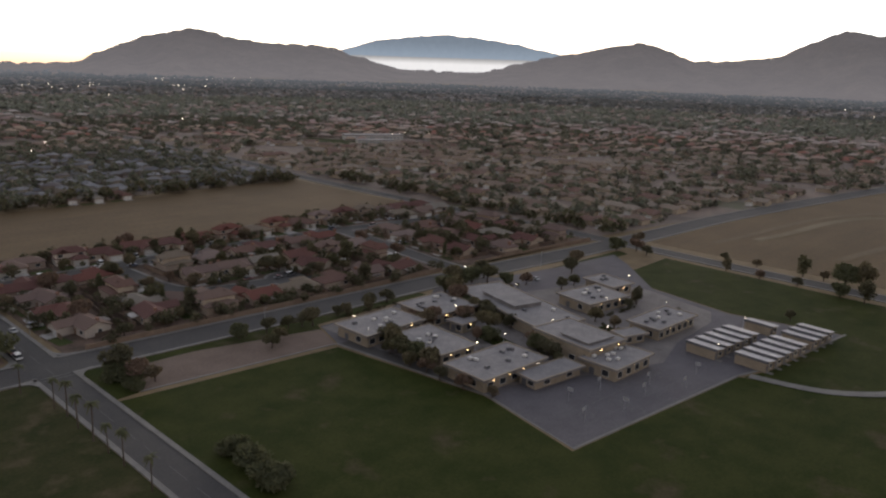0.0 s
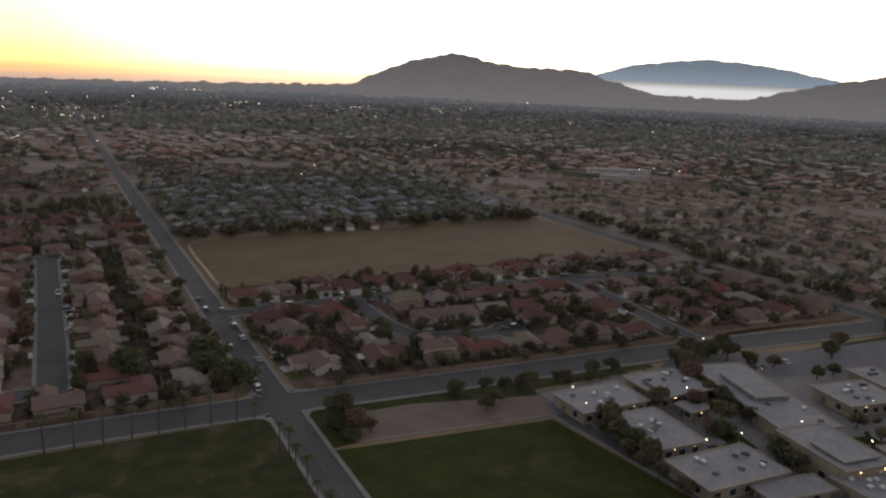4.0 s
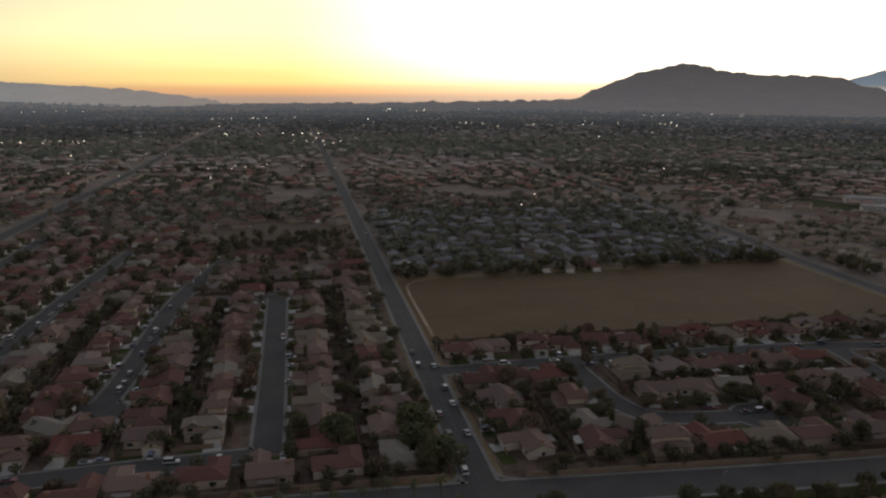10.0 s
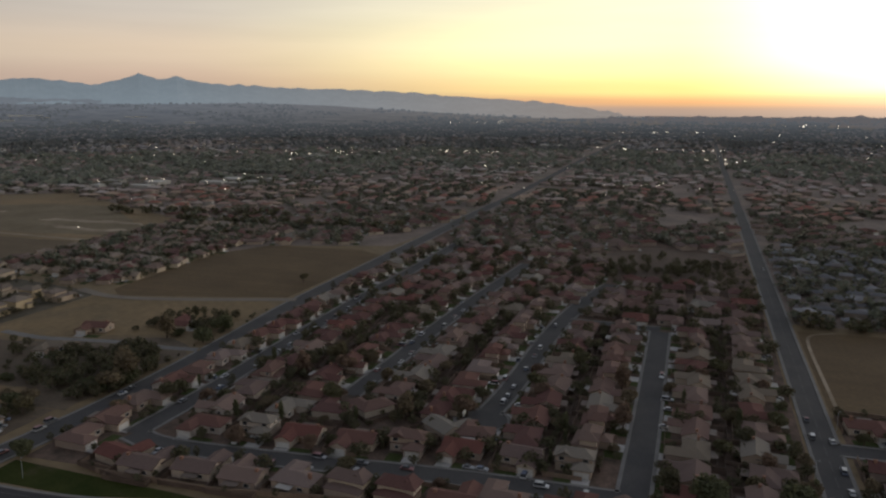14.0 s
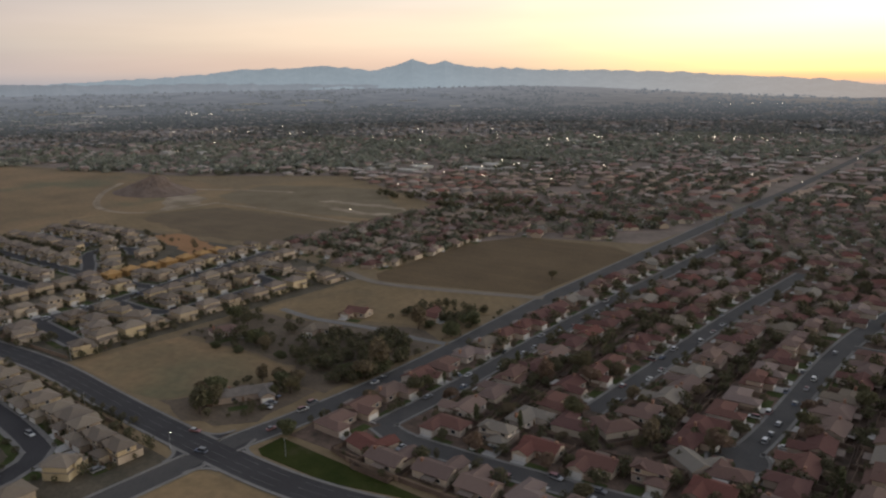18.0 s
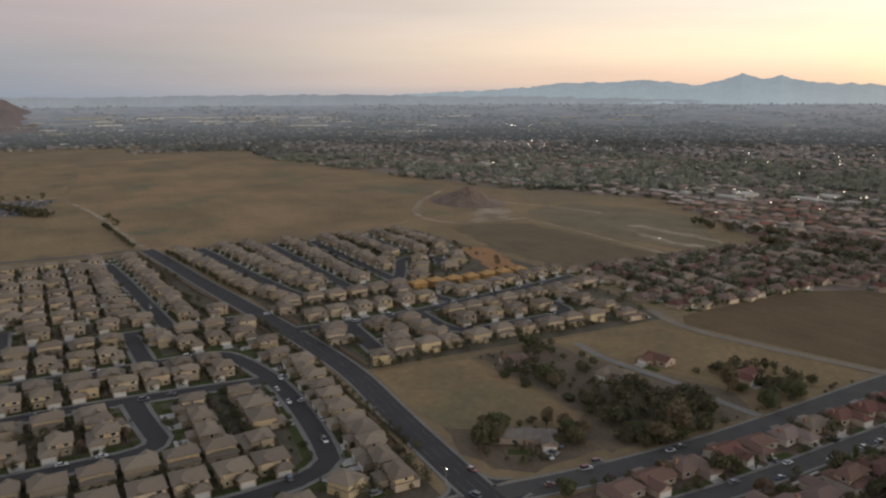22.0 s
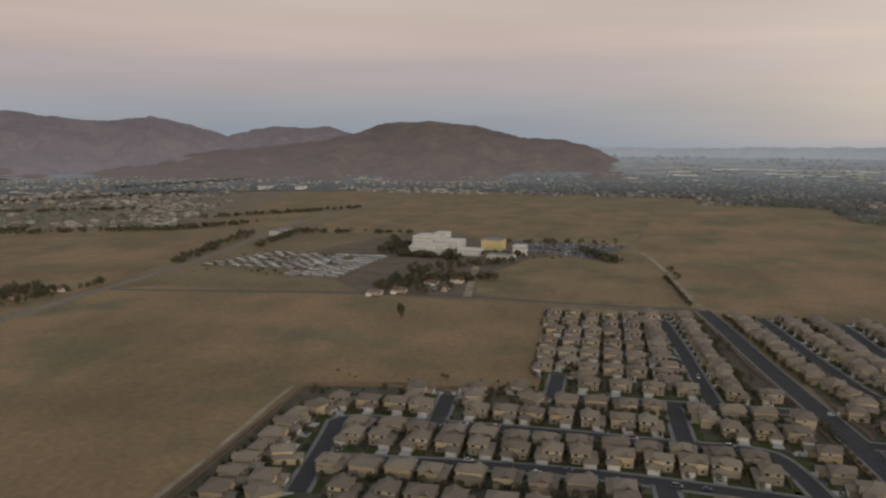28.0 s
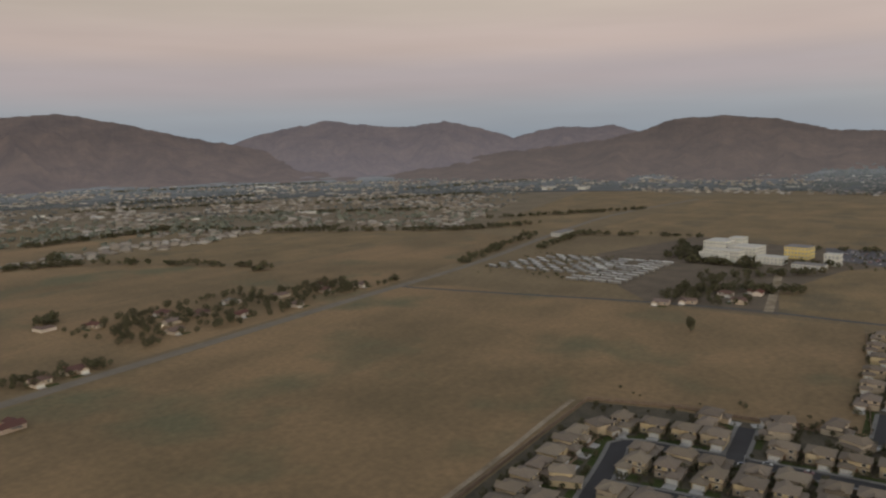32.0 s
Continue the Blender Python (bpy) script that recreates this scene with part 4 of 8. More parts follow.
# rounded kerbs where streets cross
def corner(x, y, sx, sy, r, material):
    cx, cy = x + sx * r, y + sy * r
    arc = [(-sx * math.cos(i * math.pi / 16), -sy * math.sin(i * math.pi / 16)) for i in range(9)]
    fill, kerb = Build(), Build()
    pts = [(x - sx * 0.3, y - sy * 0.3, 0.17)] + [(cx + u * r, cy + v * r, 0.17) for u, v in arc]
    fill.face(pts if sx * sy > 0 else pts[::-1])
    for (u0, v0), (u1, v1) in zip(arc, arc[1:]):
        q = [(cx + u0 * r, cy + v0 * r), (cx + u1 * r, cy + v1 * r), (cx + u1 * (r - 1.4), cy + v1 * (r - 1.4)), (cx + u0 * (r - 1.4), cy + v0 * (r - 1.4))]
        q = q if sx * sy < 0 else q[::-1]
        kerb.solid([(a, b, 0.275) for a, b in q] + [(a, b, 0.0) for a, b in q], [(3, 2, 1, 0), (0, 1, 5, 4), (1, 2, 6, 5), (2, 3, 7, 6), (3, 0, 4, 7)])
    setting("road", fill, material, "rounded asphalt corner of the crossroads", "road")
    setting("pavement", kerb, M_CONC, "curved pale kerb at the crossroads", "pavement")


for x, y, sx, sy, r, m in ((-220.2, 187.2, 1, 1, 9, M_ASPHALT_N), (-220.6, 174, 1, -1, 9, M_ASPHALT_N), (-231.6, 187.4, -1, 1, 9, M_ASPHALT_N), (-231.8, 174.2, -1, -1, 9, M_ASPHALT_N),
                           (58.6, 213.2, 1, 1, 7, M_ASPHALT), (49.4, 213.8, -1, 1, 7, M_ASPHALT), (58.6, 200.2, 1, -1, 6, M_ASPHALT), (49.4, 200.6, -1, -1, 6, M_ASPHALT)):
    corner(x, y, sx, sy, r, m)

# painted lane lines
lb = Build()
for k, dash in ((0, 9.0), (4, 9.0)):
    ln = [p for p in resample(smooth(ROADS[k][1]), 4.0) if math.hypot(*p) < 700]
    nn = normals(ln)
    for off in ((0.0,) if k != 4 else (-3.6, 0.0, 3.6)):
        for i in range(len(ln) - 1):
            if (off in (0.0, -3.6, 3.6)) and i % 3 == 2:
                continue
            p = [(ln[j][0] + nn[j][0] * (off + w), ln[j][1] + nn[j][1] * (off + w), 0.24) for j, w in ((i, -0.07), (i + 1, -0.07), (i + 1, 0.07), (i, 0.07))]
            lb.face(p)
for yy in (197.5, 199.5):
    lb.face([(49.8, yy, 0.24), (58.2, yy - 0.3, 0.24), (58.2, yy + 0.1, 0.24), (49.8, yy + 0.4, 0.24)])
tagged(new("road_marking", lb.mesh("road_marking", M_LINE)), "white painted lane lines on the asphalt", "road marking", kind="stuff")

# boundary walls of the housing blocks
WALLS = [
    ([(-180, 204.5), (-135, 206), (-100, 213), (-60, 219.5), (0, 219), (44, 217.5)], 1.9), ([(68, 214), (100, 212), (160, 208.5), (220, 206)], 1.9), ([(240, 204), (326, 197)], 1.9),
    ([(-268, 171), (-305, 171.5), (-355, 175), (-405, 171.5), (-474, 162)], 1.8), ([(-490, 162), (-570, 148.5), (-680, 135), (-724, 130)], 1.8),
    ([(-364, 196), (-400, 193), (-432, 190)], 1.8), ([(-450, 188), (-500, 181)], 1.8),
    ([(-700, 4), (-486, 23.5)], 1.8), ([(-478, 20), (-478, -68), (-466, -117), (-240, -114)], 1.8), ([(62, 337), (322, 334)], 1.7),
]
for pts, h in WALLS:
    b = Build()
    nn = normals(pts)
    for i in range(len(pts) - 1):
        p = []
        for z in (0.0, h):
            for j, w in ((i, -0.12), (i + 1, -0.12), (i + 1, 0.12), (i, 0.12)):
                p.append((pts[j][0] + nn[j][0] * w, pts[j][1] + nn[j][1] * w, z))
        b.solid(p, [(4, 5, 6, 7), (0, 1, 5, 4), (1, 2, 6, 5), (2, 3, 7, 6), (3, 0, 4, 7)])
    setting("boundary_wall", b, M_WALLBLOCK, "long brown block wall behind the houses", "wall")


# ---- hills on the horizon
LIFT = 0.25


def hills(name, crest, radius, depth, eye, material, label, rough=0.10, seed=0, jag=0.10, spurs=1.1):
    """crest: heading and height angle of the skyline, in degrees, in order."""
    crest = sorted(crest)
    az = np.linspace(crest[0][0], crest[-1][0], max(60, int((crest[-1][0] - crest[0][0]) * 9)))
    el = np.interp(az, [c[0] for c in crest], [c[1] + LIFT for c in crest])
    el = el + np.array([jag * noise.fractal(Vector((a * 1.5, seed * 3.1, 0.5)), 1.0, 2.2, 5) for a in az])
    rows = 34
    b = Build()
    for i, (a, e) in enumerate(zip(az, el)):
        top = max(eye + radius * math.tan(radians(e)), 2.0)
        spur = spurs * 0.8 * noise.fractal(Vector((a * 0.34, seed * 5.7, 2.5)), 1.0, 2.1, 2)
        spur = max(-0.75, min(1.6, spur))
        for j in range(rows + 1):
            u = j / rows
            r = radius - depth * (1 - u)
            x, y = r * math.cos(radians(a)), r * math.sin(radians(a))
            n1 = noise.fractal(Vector((x / 420 + seed, y / 420, seed)), 1.0, 2.0, 5)
            ridge = abs(noise.noise(Vector((x / 230, y / 230, seed + 3)))) + 0.5 * abs(noise.noise(Vector((x / 95, y / 95, seed + 9))))
            shape = u ** (1.5 + spur)
            z = top * (shape + rough * (n1 * 0.6 - ridge) * math.sin(math.pi * u) * 1.6) + (top * 0.012 * n1 if u == 1 else 0)
            b.v.append((x, y, max(z, -1.0) if u > 0 else -2.0))
    for i in range(len(az) - 1):
        for j in range(rows):
            p = i * (rows + 1) + j
            b.f.append((p, p + rows + 1, p + rows + 2, p + 1))
    return setting(name, b, material, label, "hills")


# haze before each range is painted onto it as emission
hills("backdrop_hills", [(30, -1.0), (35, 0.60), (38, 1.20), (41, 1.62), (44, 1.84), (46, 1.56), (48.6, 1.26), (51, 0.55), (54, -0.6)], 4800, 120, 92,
      haze_glow_mat("blue_far_hills", (0.06, 0.07, 0.08), (0.08, 0.09, 0.10), (0.44, 0.55, 0.66), 0.25, foot=2.2), "distant mountain with a pale blue haze glow above valley mist", 0.05, 1, spurs=0.3)
# mist is an upright sheet; its brightness is painted as emission
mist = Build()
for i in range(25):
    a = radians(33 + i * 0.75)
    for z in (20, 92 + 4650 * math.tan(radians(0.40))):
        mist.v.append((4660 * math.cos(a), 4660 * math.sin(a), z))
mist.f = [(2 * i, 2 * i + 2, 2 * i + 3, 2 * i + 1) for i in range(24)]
setting("backdrop_mist", mist, haze_glow_mat("valley_mist_glow", (0.10, 0.10, 0.10), (0.12, 0.12, 0.12), (0.80, 0.80, 0.78), 0.26, foot=2.6, low=88, high=122), "upright glowing sheet standing for mist in the far valley", "mist")
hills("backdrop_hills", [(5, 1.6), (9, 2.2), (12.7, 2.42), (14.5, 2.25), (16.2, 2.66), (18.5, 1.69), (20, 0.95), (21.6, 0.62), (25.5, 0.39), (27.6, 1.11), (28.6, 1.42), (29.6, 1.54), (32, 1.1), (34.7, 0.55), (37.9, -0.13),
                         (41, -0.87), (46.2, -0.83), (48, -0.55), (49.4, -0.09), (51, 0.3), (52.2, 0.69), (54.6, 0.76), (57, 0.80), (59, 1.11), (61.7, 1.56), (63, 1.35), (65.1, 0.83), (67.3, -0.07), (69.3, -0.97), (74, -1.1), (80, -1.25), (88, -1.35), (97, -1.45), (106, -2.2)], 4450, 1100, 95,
      haze_glow_mat("brown_hills", (0.034, 0.028, 0.024), (0.070, 0.058, 0.048), (0.53, 0.51, 0.53), 0.130, foot=1.5, low=20.0), "dark brown rocky hills at dusk", 0.14, 2, 0.13)
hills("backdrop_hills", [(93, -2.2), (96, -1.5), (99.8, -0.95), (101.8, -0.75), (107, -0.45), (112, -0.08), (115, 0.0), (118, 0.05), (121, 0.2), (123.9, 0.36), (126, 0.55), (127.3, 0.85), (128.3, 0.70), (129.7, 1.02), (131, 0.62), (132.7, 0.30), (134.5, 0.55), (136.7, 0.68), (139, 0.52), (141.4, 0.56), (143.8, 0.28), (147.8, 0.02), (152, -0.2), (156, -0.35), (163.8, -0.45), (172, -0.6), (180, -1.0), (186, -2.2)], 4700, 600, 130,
      haze_glow_mat("blue_grey_range", (0.05, 0.058, 0.066), (0.09, 0.10, 0.11), (0.44, 0.52, 0.57), 0.335, foot=1.2, low=60, high=200, sunward=1.15, warm=(0.56, 0.47, 0.40)), "long blue-grey mountain range in haze", 0.06, 3, spurs=0.0)
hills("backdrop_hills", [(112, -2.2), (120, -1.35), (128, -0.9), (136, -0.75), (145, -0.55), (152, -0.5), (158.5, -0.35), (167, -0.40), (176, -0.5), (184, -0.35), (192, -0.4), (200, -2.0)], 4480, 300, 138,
      haze_glow_mat("hazy_low_hills", (0.05, 0.055, 0.065), (0.09, 0.09, 0.10), (0.45, 0.50, 0.55), 0.265, foot=1.2, low=60, high=130, sunward=1.2, warm=(0.50, 0.44, 0.39)), "low hazy blue hills", 0.05, 5, spurs=0.0)
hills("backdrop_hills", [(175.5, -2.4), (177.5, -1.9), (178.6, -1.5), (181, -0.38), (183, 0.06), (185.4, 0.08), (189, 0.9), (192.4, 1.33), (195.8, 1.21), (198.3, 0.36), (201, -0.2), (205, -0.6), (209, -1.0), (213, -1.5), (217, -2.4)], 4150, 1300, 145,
      haze_glow_mat("red_brown_hill", (0.032, 0.025, 0.022), (0.070, 0.050, 0.040), (0.44, 0.38, 0.39), 0.092, size=150), "rounded red-brown hill behind the fields", 0.20, 6)
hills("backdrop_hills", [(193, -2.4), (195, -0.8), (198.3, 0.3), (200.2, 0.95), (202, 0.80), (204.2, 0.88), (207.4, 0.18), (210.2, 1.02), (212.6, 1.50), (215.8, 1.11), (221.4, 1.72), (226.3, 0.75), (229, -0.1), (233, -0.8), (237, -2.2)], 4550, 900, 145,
      haze_glow_mat("mauve_hills", (0.045, 0.037, 0.039), (0.080, 0.062, 0.056), (0.42, 0.38, 0.44), 0.124, size=150), "mauve hills in evening haze", 0.16, 7)
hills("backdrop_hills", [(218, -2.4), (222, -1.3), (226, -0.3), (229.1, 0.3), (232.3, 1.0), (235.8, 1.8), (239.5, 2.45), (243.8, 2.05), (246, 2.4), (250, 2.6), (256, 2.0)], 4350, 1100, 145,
      haze_glow_mat("brown_mauve_hills", (0.034, 0.027, 0.024), (0.078, 0.057, 0.045), (0.43, 0.37, 0.40), 0.096, size=150), "brown hills behind the far town", 0.18, 8)
# hazy plain under the hills; on the west side tilted up to fit the camera's view of the horizon
def rise(x, y):
    a = math.degrees(math.atan2(y, x)) % 360
    k = min(1.0, max(0.0, (a - 98) / 26)) * min(1.0, max(0.0, (194 - a) / 12))
    u = max(0.0, (math.hypot(x, y) - 3150) / 1550)
    return 0.6 + 88 * k * k * (3 - 2 * k) * u


# haze over the plain is painted as emission, stronger farther out
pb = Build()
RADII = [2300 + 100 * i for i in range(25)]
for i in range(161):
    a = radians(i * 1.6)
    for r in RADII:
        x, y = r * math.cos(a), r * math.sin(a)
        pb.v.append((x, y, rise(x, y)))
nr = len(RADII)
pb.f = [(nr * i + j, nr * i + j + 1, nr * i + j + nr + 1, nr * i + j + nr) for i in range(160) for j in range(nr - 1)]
setting("backdrop_plain", pb, haze_glow_mat("haze_glow_plain", (0.030, 0.032, 0.030), (0.110, 0.100, 0.086), (0.45, 0.49, 0.56), 0.27, 90, foot=0.2, axis="R", low=2300, high=4600, sunward=1.15, warm=(0.50, 0.45, 0.41)), "hazy valley floor in the far distance", "plain")
# rocky knoll in the open field
kb = Build()
for i in range(24):
    for j in range(7):
        a, r = 2 * math.pi * i / 24, j / 6
        kx, ky = r * 62 * math.cos(a), r * 44 * math.sin(a)
        kb.v.append((kx - 850, ky + 545, max(0.0, 21 * (1 - r) ** 1.2 * (1 + 0.5 * noise.noise(Vector((kx / 14, ky / 14, 4)))))))
for i in range(24):
    for j in range(6):
        kb.f.append((i * 7 + j, i * 7 + j + 1, ((i + 1) % 24) * 7 + j + 1, ((i + 1) % 24) * 7 + j))
setting("rocky_knoll", kb, mat("knoll_rock", (0.12, 0.085, 0.065), (0.20, 0.15, 0.12), 9, 1.5, bump=0.3), "small rocky brown knoll in the field", "knoll")



# ---- houses
def place(ob, x, y, turn, scale=1.0, z=0.0):
    return copy_thing(ob, pose(x, y, z, 0, 0, turn) @ Matrix.Diagonal((scale, scale, scale, 1)))


def window_mesh(w, h):
    """Frame proud of the wall, pane set back; faces -y."""
    o, q = [(-w / 2 - 0.1, -0.1), (w / 2 + 0.1, -0.1), (w / 2 + 0.1, h + 0.1), (-w / 2 - 0.1, h + 0.1)], [(-w / 2, 0), (w / 2, 0), (w / 2, h), (-w / 2, h)]
    f = Build().solid([(x, -0.06, z) for x, z in o] + [(x, -0.06, z) for x, z in q] + [(x, 0.02, z) for x, z in o] + [(x, 0.02, z) for x, z in q],
                      [g for i in range(4) for g in ((i, (i + 1) % 4, (i + 1) % 4 + 4, i + 4), (i + 8, (i + 1) % 4 + 8, (i + 1) % 4, i), (i + 4, (i + 1) % 4 + 4, (i + 1) % 4 + 12, i + 12))])
    return f.mesh("window_frame", M_WHITE), Build().box(-w / 2, -0.02, 0, w / 2, 0.02, h).mesh("pane", M_GLASS)


WIN = {k: window_mesh(*k) for k in ((1.8, 1.2), (1.2, 1.2), (0.9, 1.0), (2.4, 1.9))}


def add_window(parent, size, x, y, z, turn):
    w = part("window", WIN[size][0], None, parent)
    w.matrix_basis = pose(x, y, z, 0, 0, turn)
    part("pane", WIN[size][1], None, w)
    return w


def garage_door(w, h):
    b = Build()
    for i in range(4):
        b.box(-w / 2, -0.06 - 0.01 * (i % 2), 0.02 + i * h / 4, w / 2, 0.02, (i + 1) * h / 4 - 0.03)
    return b


def ranch(label, roof_style, wing, group, chimney=True, w=13.6, d=10.5, full=True):
    """Single-storey house; the street lies on its -y side. wing: side of the garage."""
    h = root("house", label, "house", group)
    g = wing
    body = Build()
    body.box(-w / 2, -d / 2 + 2, 0, w / 2, d / 2, 2.8)
    gx0, gx1 = sorted((g * w / 2, g * (w / 2 - 6.0)))
    body.box(gx0, -d / 2 - 3.2, 0, gx1, -d / 2 + 2.0, 2.795)
    roof = Build()
    if roof_style == "hip":
        roof.hip(-w / 2, -d / 2 + 2, w / 2, d / 2, 2.8, 2.1)
        roof.hip(gx0, -d / 2 - 3.2, gx1, d / 2 - 2.5, 2.79, 1.75)
    else:
        roof.gable(-w / 2, -d / 2 + 2, w / 2, d / 2, 2.8, 2.0, axis="x")
        roof.gable(gx0, -d / 2 - 3.2, gx1, 0.5, 2.79, 1.6, axis="y")
        body.tri_wall(gx0, gx1, -d / 2 - 3.15, 2.8, 1.55)
        for sx in (-1, 1):
            xx = sx * (w / 2 - 0.1)
            y0, y1 = -d / 2 + 2, d / 2
            body.solid([(xx - 0.1, y0, 2.8), (xx - 0.1, y1, 2.8), (xx - 0.1, (y0 + y1) / 2, 4.75), (xx + 0.1, y0, 2.8), (xx + 0.1, y1, 2.8), (xx + 0.1, (y0 + y1) / 2, 4.75)],
                       [(0, 1, 2), (5, 4, 3), (0, 2, 5, 3), (2, 1, 4, 5)])
    part("wall", body, M_STUCCO, h)
    part("roof", roof, M_ROOF, h)
    gd = part("garage_door", garage_door(4.9, 2.15), M_WHITE, h, "pale panelled garage door")
    gd.matrix_basis = pose((gx0 + gx1) / 2, -d / 2 - 3.2, 0)
    dr = part("driveway", Build().box(-2.6, -3.1, 0.03, 2.6, 0, 0.11), M_DRIVE, h, "pale concrete driveway")
    dr.matrix_basis = pose((gx0 + gx1) / 2, -d / 2 - 3.2, 0)
    lw = part("front_lawn", Build().box(-3.9, -3.8, 0.02, 4.2, 0.6, 0.09), M_FRONT_LAWN, h, "small green front lawn")
    lw.matrix_basis = pose(-g * 3.0, -d / 2 - 2.6, 0)
    add_window(h, (1.8, 1.2), -g * 4.2, -d / 2 + 2, 0.95, 0)
    if full:
        dd = part("front_door", Build().box(-0.5, -0.07, 0.05, 0.5, 0.02, 2.1), M_DOOR, h, "brown wooden front door")
        dd.matrix_basis = pose(-g * 0.3, -d / 2 + 2, 0)
        add_window(h, (1.8, 1.2), -3.5, d / 2, 0.95, 180)
        add_window(h, (1.2, 1.2), w / 2, 1.5, 0.95, 90)
    if chimney:
        pc = Build().box(g * 1.0 - 2.6, d / 2 + 0.15, 2.35, g * 1.0 + 2.6, d / 2 + 3.0, 2.5)
        for u in (-2.4, 2.3):
            pc.box(g * 1.0 + u, d / 2 + 2.8, 0, g * 1.0 + u + 0.12, d / 2 + 2.92, 2.35)
        part("patio_cover", pc, M_PATIO, h, "flat patio cover on posts")
        part("chimney", Build().box(g * -5.2 - 0.5, 1.2, 2.5, g * -5.2 + 0.5, 2.0, 5.4).box(g * -5.2 - 0.6, 1.1, 5.4, g * -5.2 + 0.6, 2.1, 5.55), M_BRICK, h, "brick chimney")
    return h


def two_storey(label, wing, group, style=0, w=11.6, d=12.0, wall_m=None, roof_m=None, full=True):
    """Stucco tract house with a tile roof; the street lies on its -y side."""
    wm, rm = wall_m or M_STUCCO_W, roof_m or M_ROOF_W
    h = root("house", label, "house", group)
    g = wing
    gx0, gx1 = sorted((g * w / 2, g * (w / 2 - 6.0)))
    low, up, roof = Build(), Build(), Build()
    low.box(-w / 2, -d / 2 + 2.2, 0, w / 2, d / 2, 3.0)
    low.box(gx0, -d / 2 - 1.6, 0, gx1, -d / 2 + 2.2, 2.995)
    if style == 0:
        ux0, ux1, uy0, uy1 = -w / 2, w / 2, -d / 2 + 2.25, d / 2 - 0.02
    elif style == 1:
        ux0, ux1, uy0, uy1 = -w / 2, w / 2, -d / 2 + 2.25, d / 2 - 2.6
    else:
        ux0, ux1, uy0, uy1 = sorted((-g * w / 2, g * (w / 2 - 3.0)))[0], sorted((-g * w / 2, g * (w / 2 - 3.0)))[1], -d / 2 + 2.6, d / 2 - 0.4
    up.box(ux0, uy0, 3.0, ux1, uy1, 5.3)
    roof.hip(ux0, uy0, ux1, uy1, 5.3, 2.3, 0.75)
    if style == 0:
        up.box(-g * w / 4 - 2.2, uy0 - 0.9, 3.2, -g * w / 4 + 2.2, uy0, 5.25)
        roof.gable(-g * w / 4 - 2.2, uy0 - 0.9, -g * w / 4 + 2.2, uy0 + 3.4, 5.28, 1.35, 0.45, "y")
        roof.hip(-g * w / 4 - 1.6, d / 2 - 0.2, -g * w / 4 + 2.6, d / 2 + 2.2, 2.7, 0.7, 0.3)
        low.box(-g * w / 4 - 1.6, d / 2, 0, -g * w / 4 + 2.6, d / 2 + 2.2, 2.7)
    if style == 2:
        up.box(ux0 + 1.0, uy1, 3.0, ux0 + 5.2, uy1 + 1.0, 5.25)
        roof.gable(ux0 + 1.0, uy1 - 3.0, ux0 + 5.2, uy1 + 1.0, 5.28, 1.5, 0.5, "y")
    if style == 1:
        roof.gable(ux0 + 0.6, uy0 - 0.4, ux0 + 5.4, uy0 + 4.0, 5.32, 1.7, 0.5, "y")
    roof.hip(gx0, -d / 2 - 1.6, gx1, uy0 + 1.2, 3.0, 1.6, 0.7)
    if style:
        roof.hip(-w / 2, -d / 2 + 2.2, w / 2, d / 2, 2.99, 1.5, 0.4)
    part("wall", low, wm, h)
    part("upper_wall", up, wm, h)
    part("roof", roof, rm, h)
    gd = part("garage_door", garage_door(4.9, 2.2), M_WHITE, h, "pale panelled garage door")
    gd.matrix_basis = pose((gx0 + gx1) / 2, -d / 2 - 1.6, 0)
    dr = part("driveway", Build().box(-2.8, -5.4, 0.03, 2.8, 0, 0.11), M_DRIVE, h, "pale concrete driveway")
    dr.matrix_basis = pose((gx0 + gx1) / 2, -d / 2 - 1.6, 0)
    lw = part("front_lawn", Build().box(-2.6, -5.2, 0.02, 2.9, 1.8, 0.09), M_FRONT_LAWN, h, "small green front lawn")
    lw.matrix_basis = pose(-g * 3.0, -d / 2 - 1.6, 0)
    for x in (ux0 + 2.0, ux1 - 2.2):
        add_window(h, (1.8, 1.2), x, uy0, 3.75, 0)
    if full:
        dd = part("front_door", Build().box(-0.5, -0.07, 0.05, 0.5, 0.02, 2.2), M_DOOR, h, "brown wooden front door")
        dd.matrix_basis = pose(-g * 1.0, -d / 2 + 2.2, 0)
        add_window(h, (1.2, 1.2), -g * 3.6, -d / 2 + 2.2, 0.95, 0)
        add_window(h, (1.2, 1.2), ux1, 0.5, 3.75, 90)
    return h


OLD = "old houses with shingle roofs"
TRACT = "two-storey tract houses"
RANCHES = [ranch("single-storey stucco house with a hipped shingle roof", "hip", 1, OLD), ranch("single-storey stucco house with a gabled shingle roof", "gable", -1, OLD),
           two_storey("two-storey stucco house with a shingle roof", 1, OLD, 1, 12.0, 10.5, M_STUCCO, M_ROOF),
           ranch("long single-storey house with a hipped roof and garage", "hip", -1, OLD, False, 14.4, 10.0), ranch("single-storey house with cross-gabled shingle roof", "gable", 1, OLD, True, 12.8, 11.0)]
TRACTS = [two_storey("two-storey beige stucco house with a hipped tile roof", 1, TRACT, 0), two_storey("two-storey tan stucco house with a gable over the front", -1, TRACT, 1),
          two_storey("two-storey beige house with a low garage wing", 1, TRACT, 2), two_storey("two-storey beige stucco house with a hipped tile roof", -1, TRACT, 0),
          two_storey("two-storey tan house with a low garage wing", -1, TRACT, 2)]
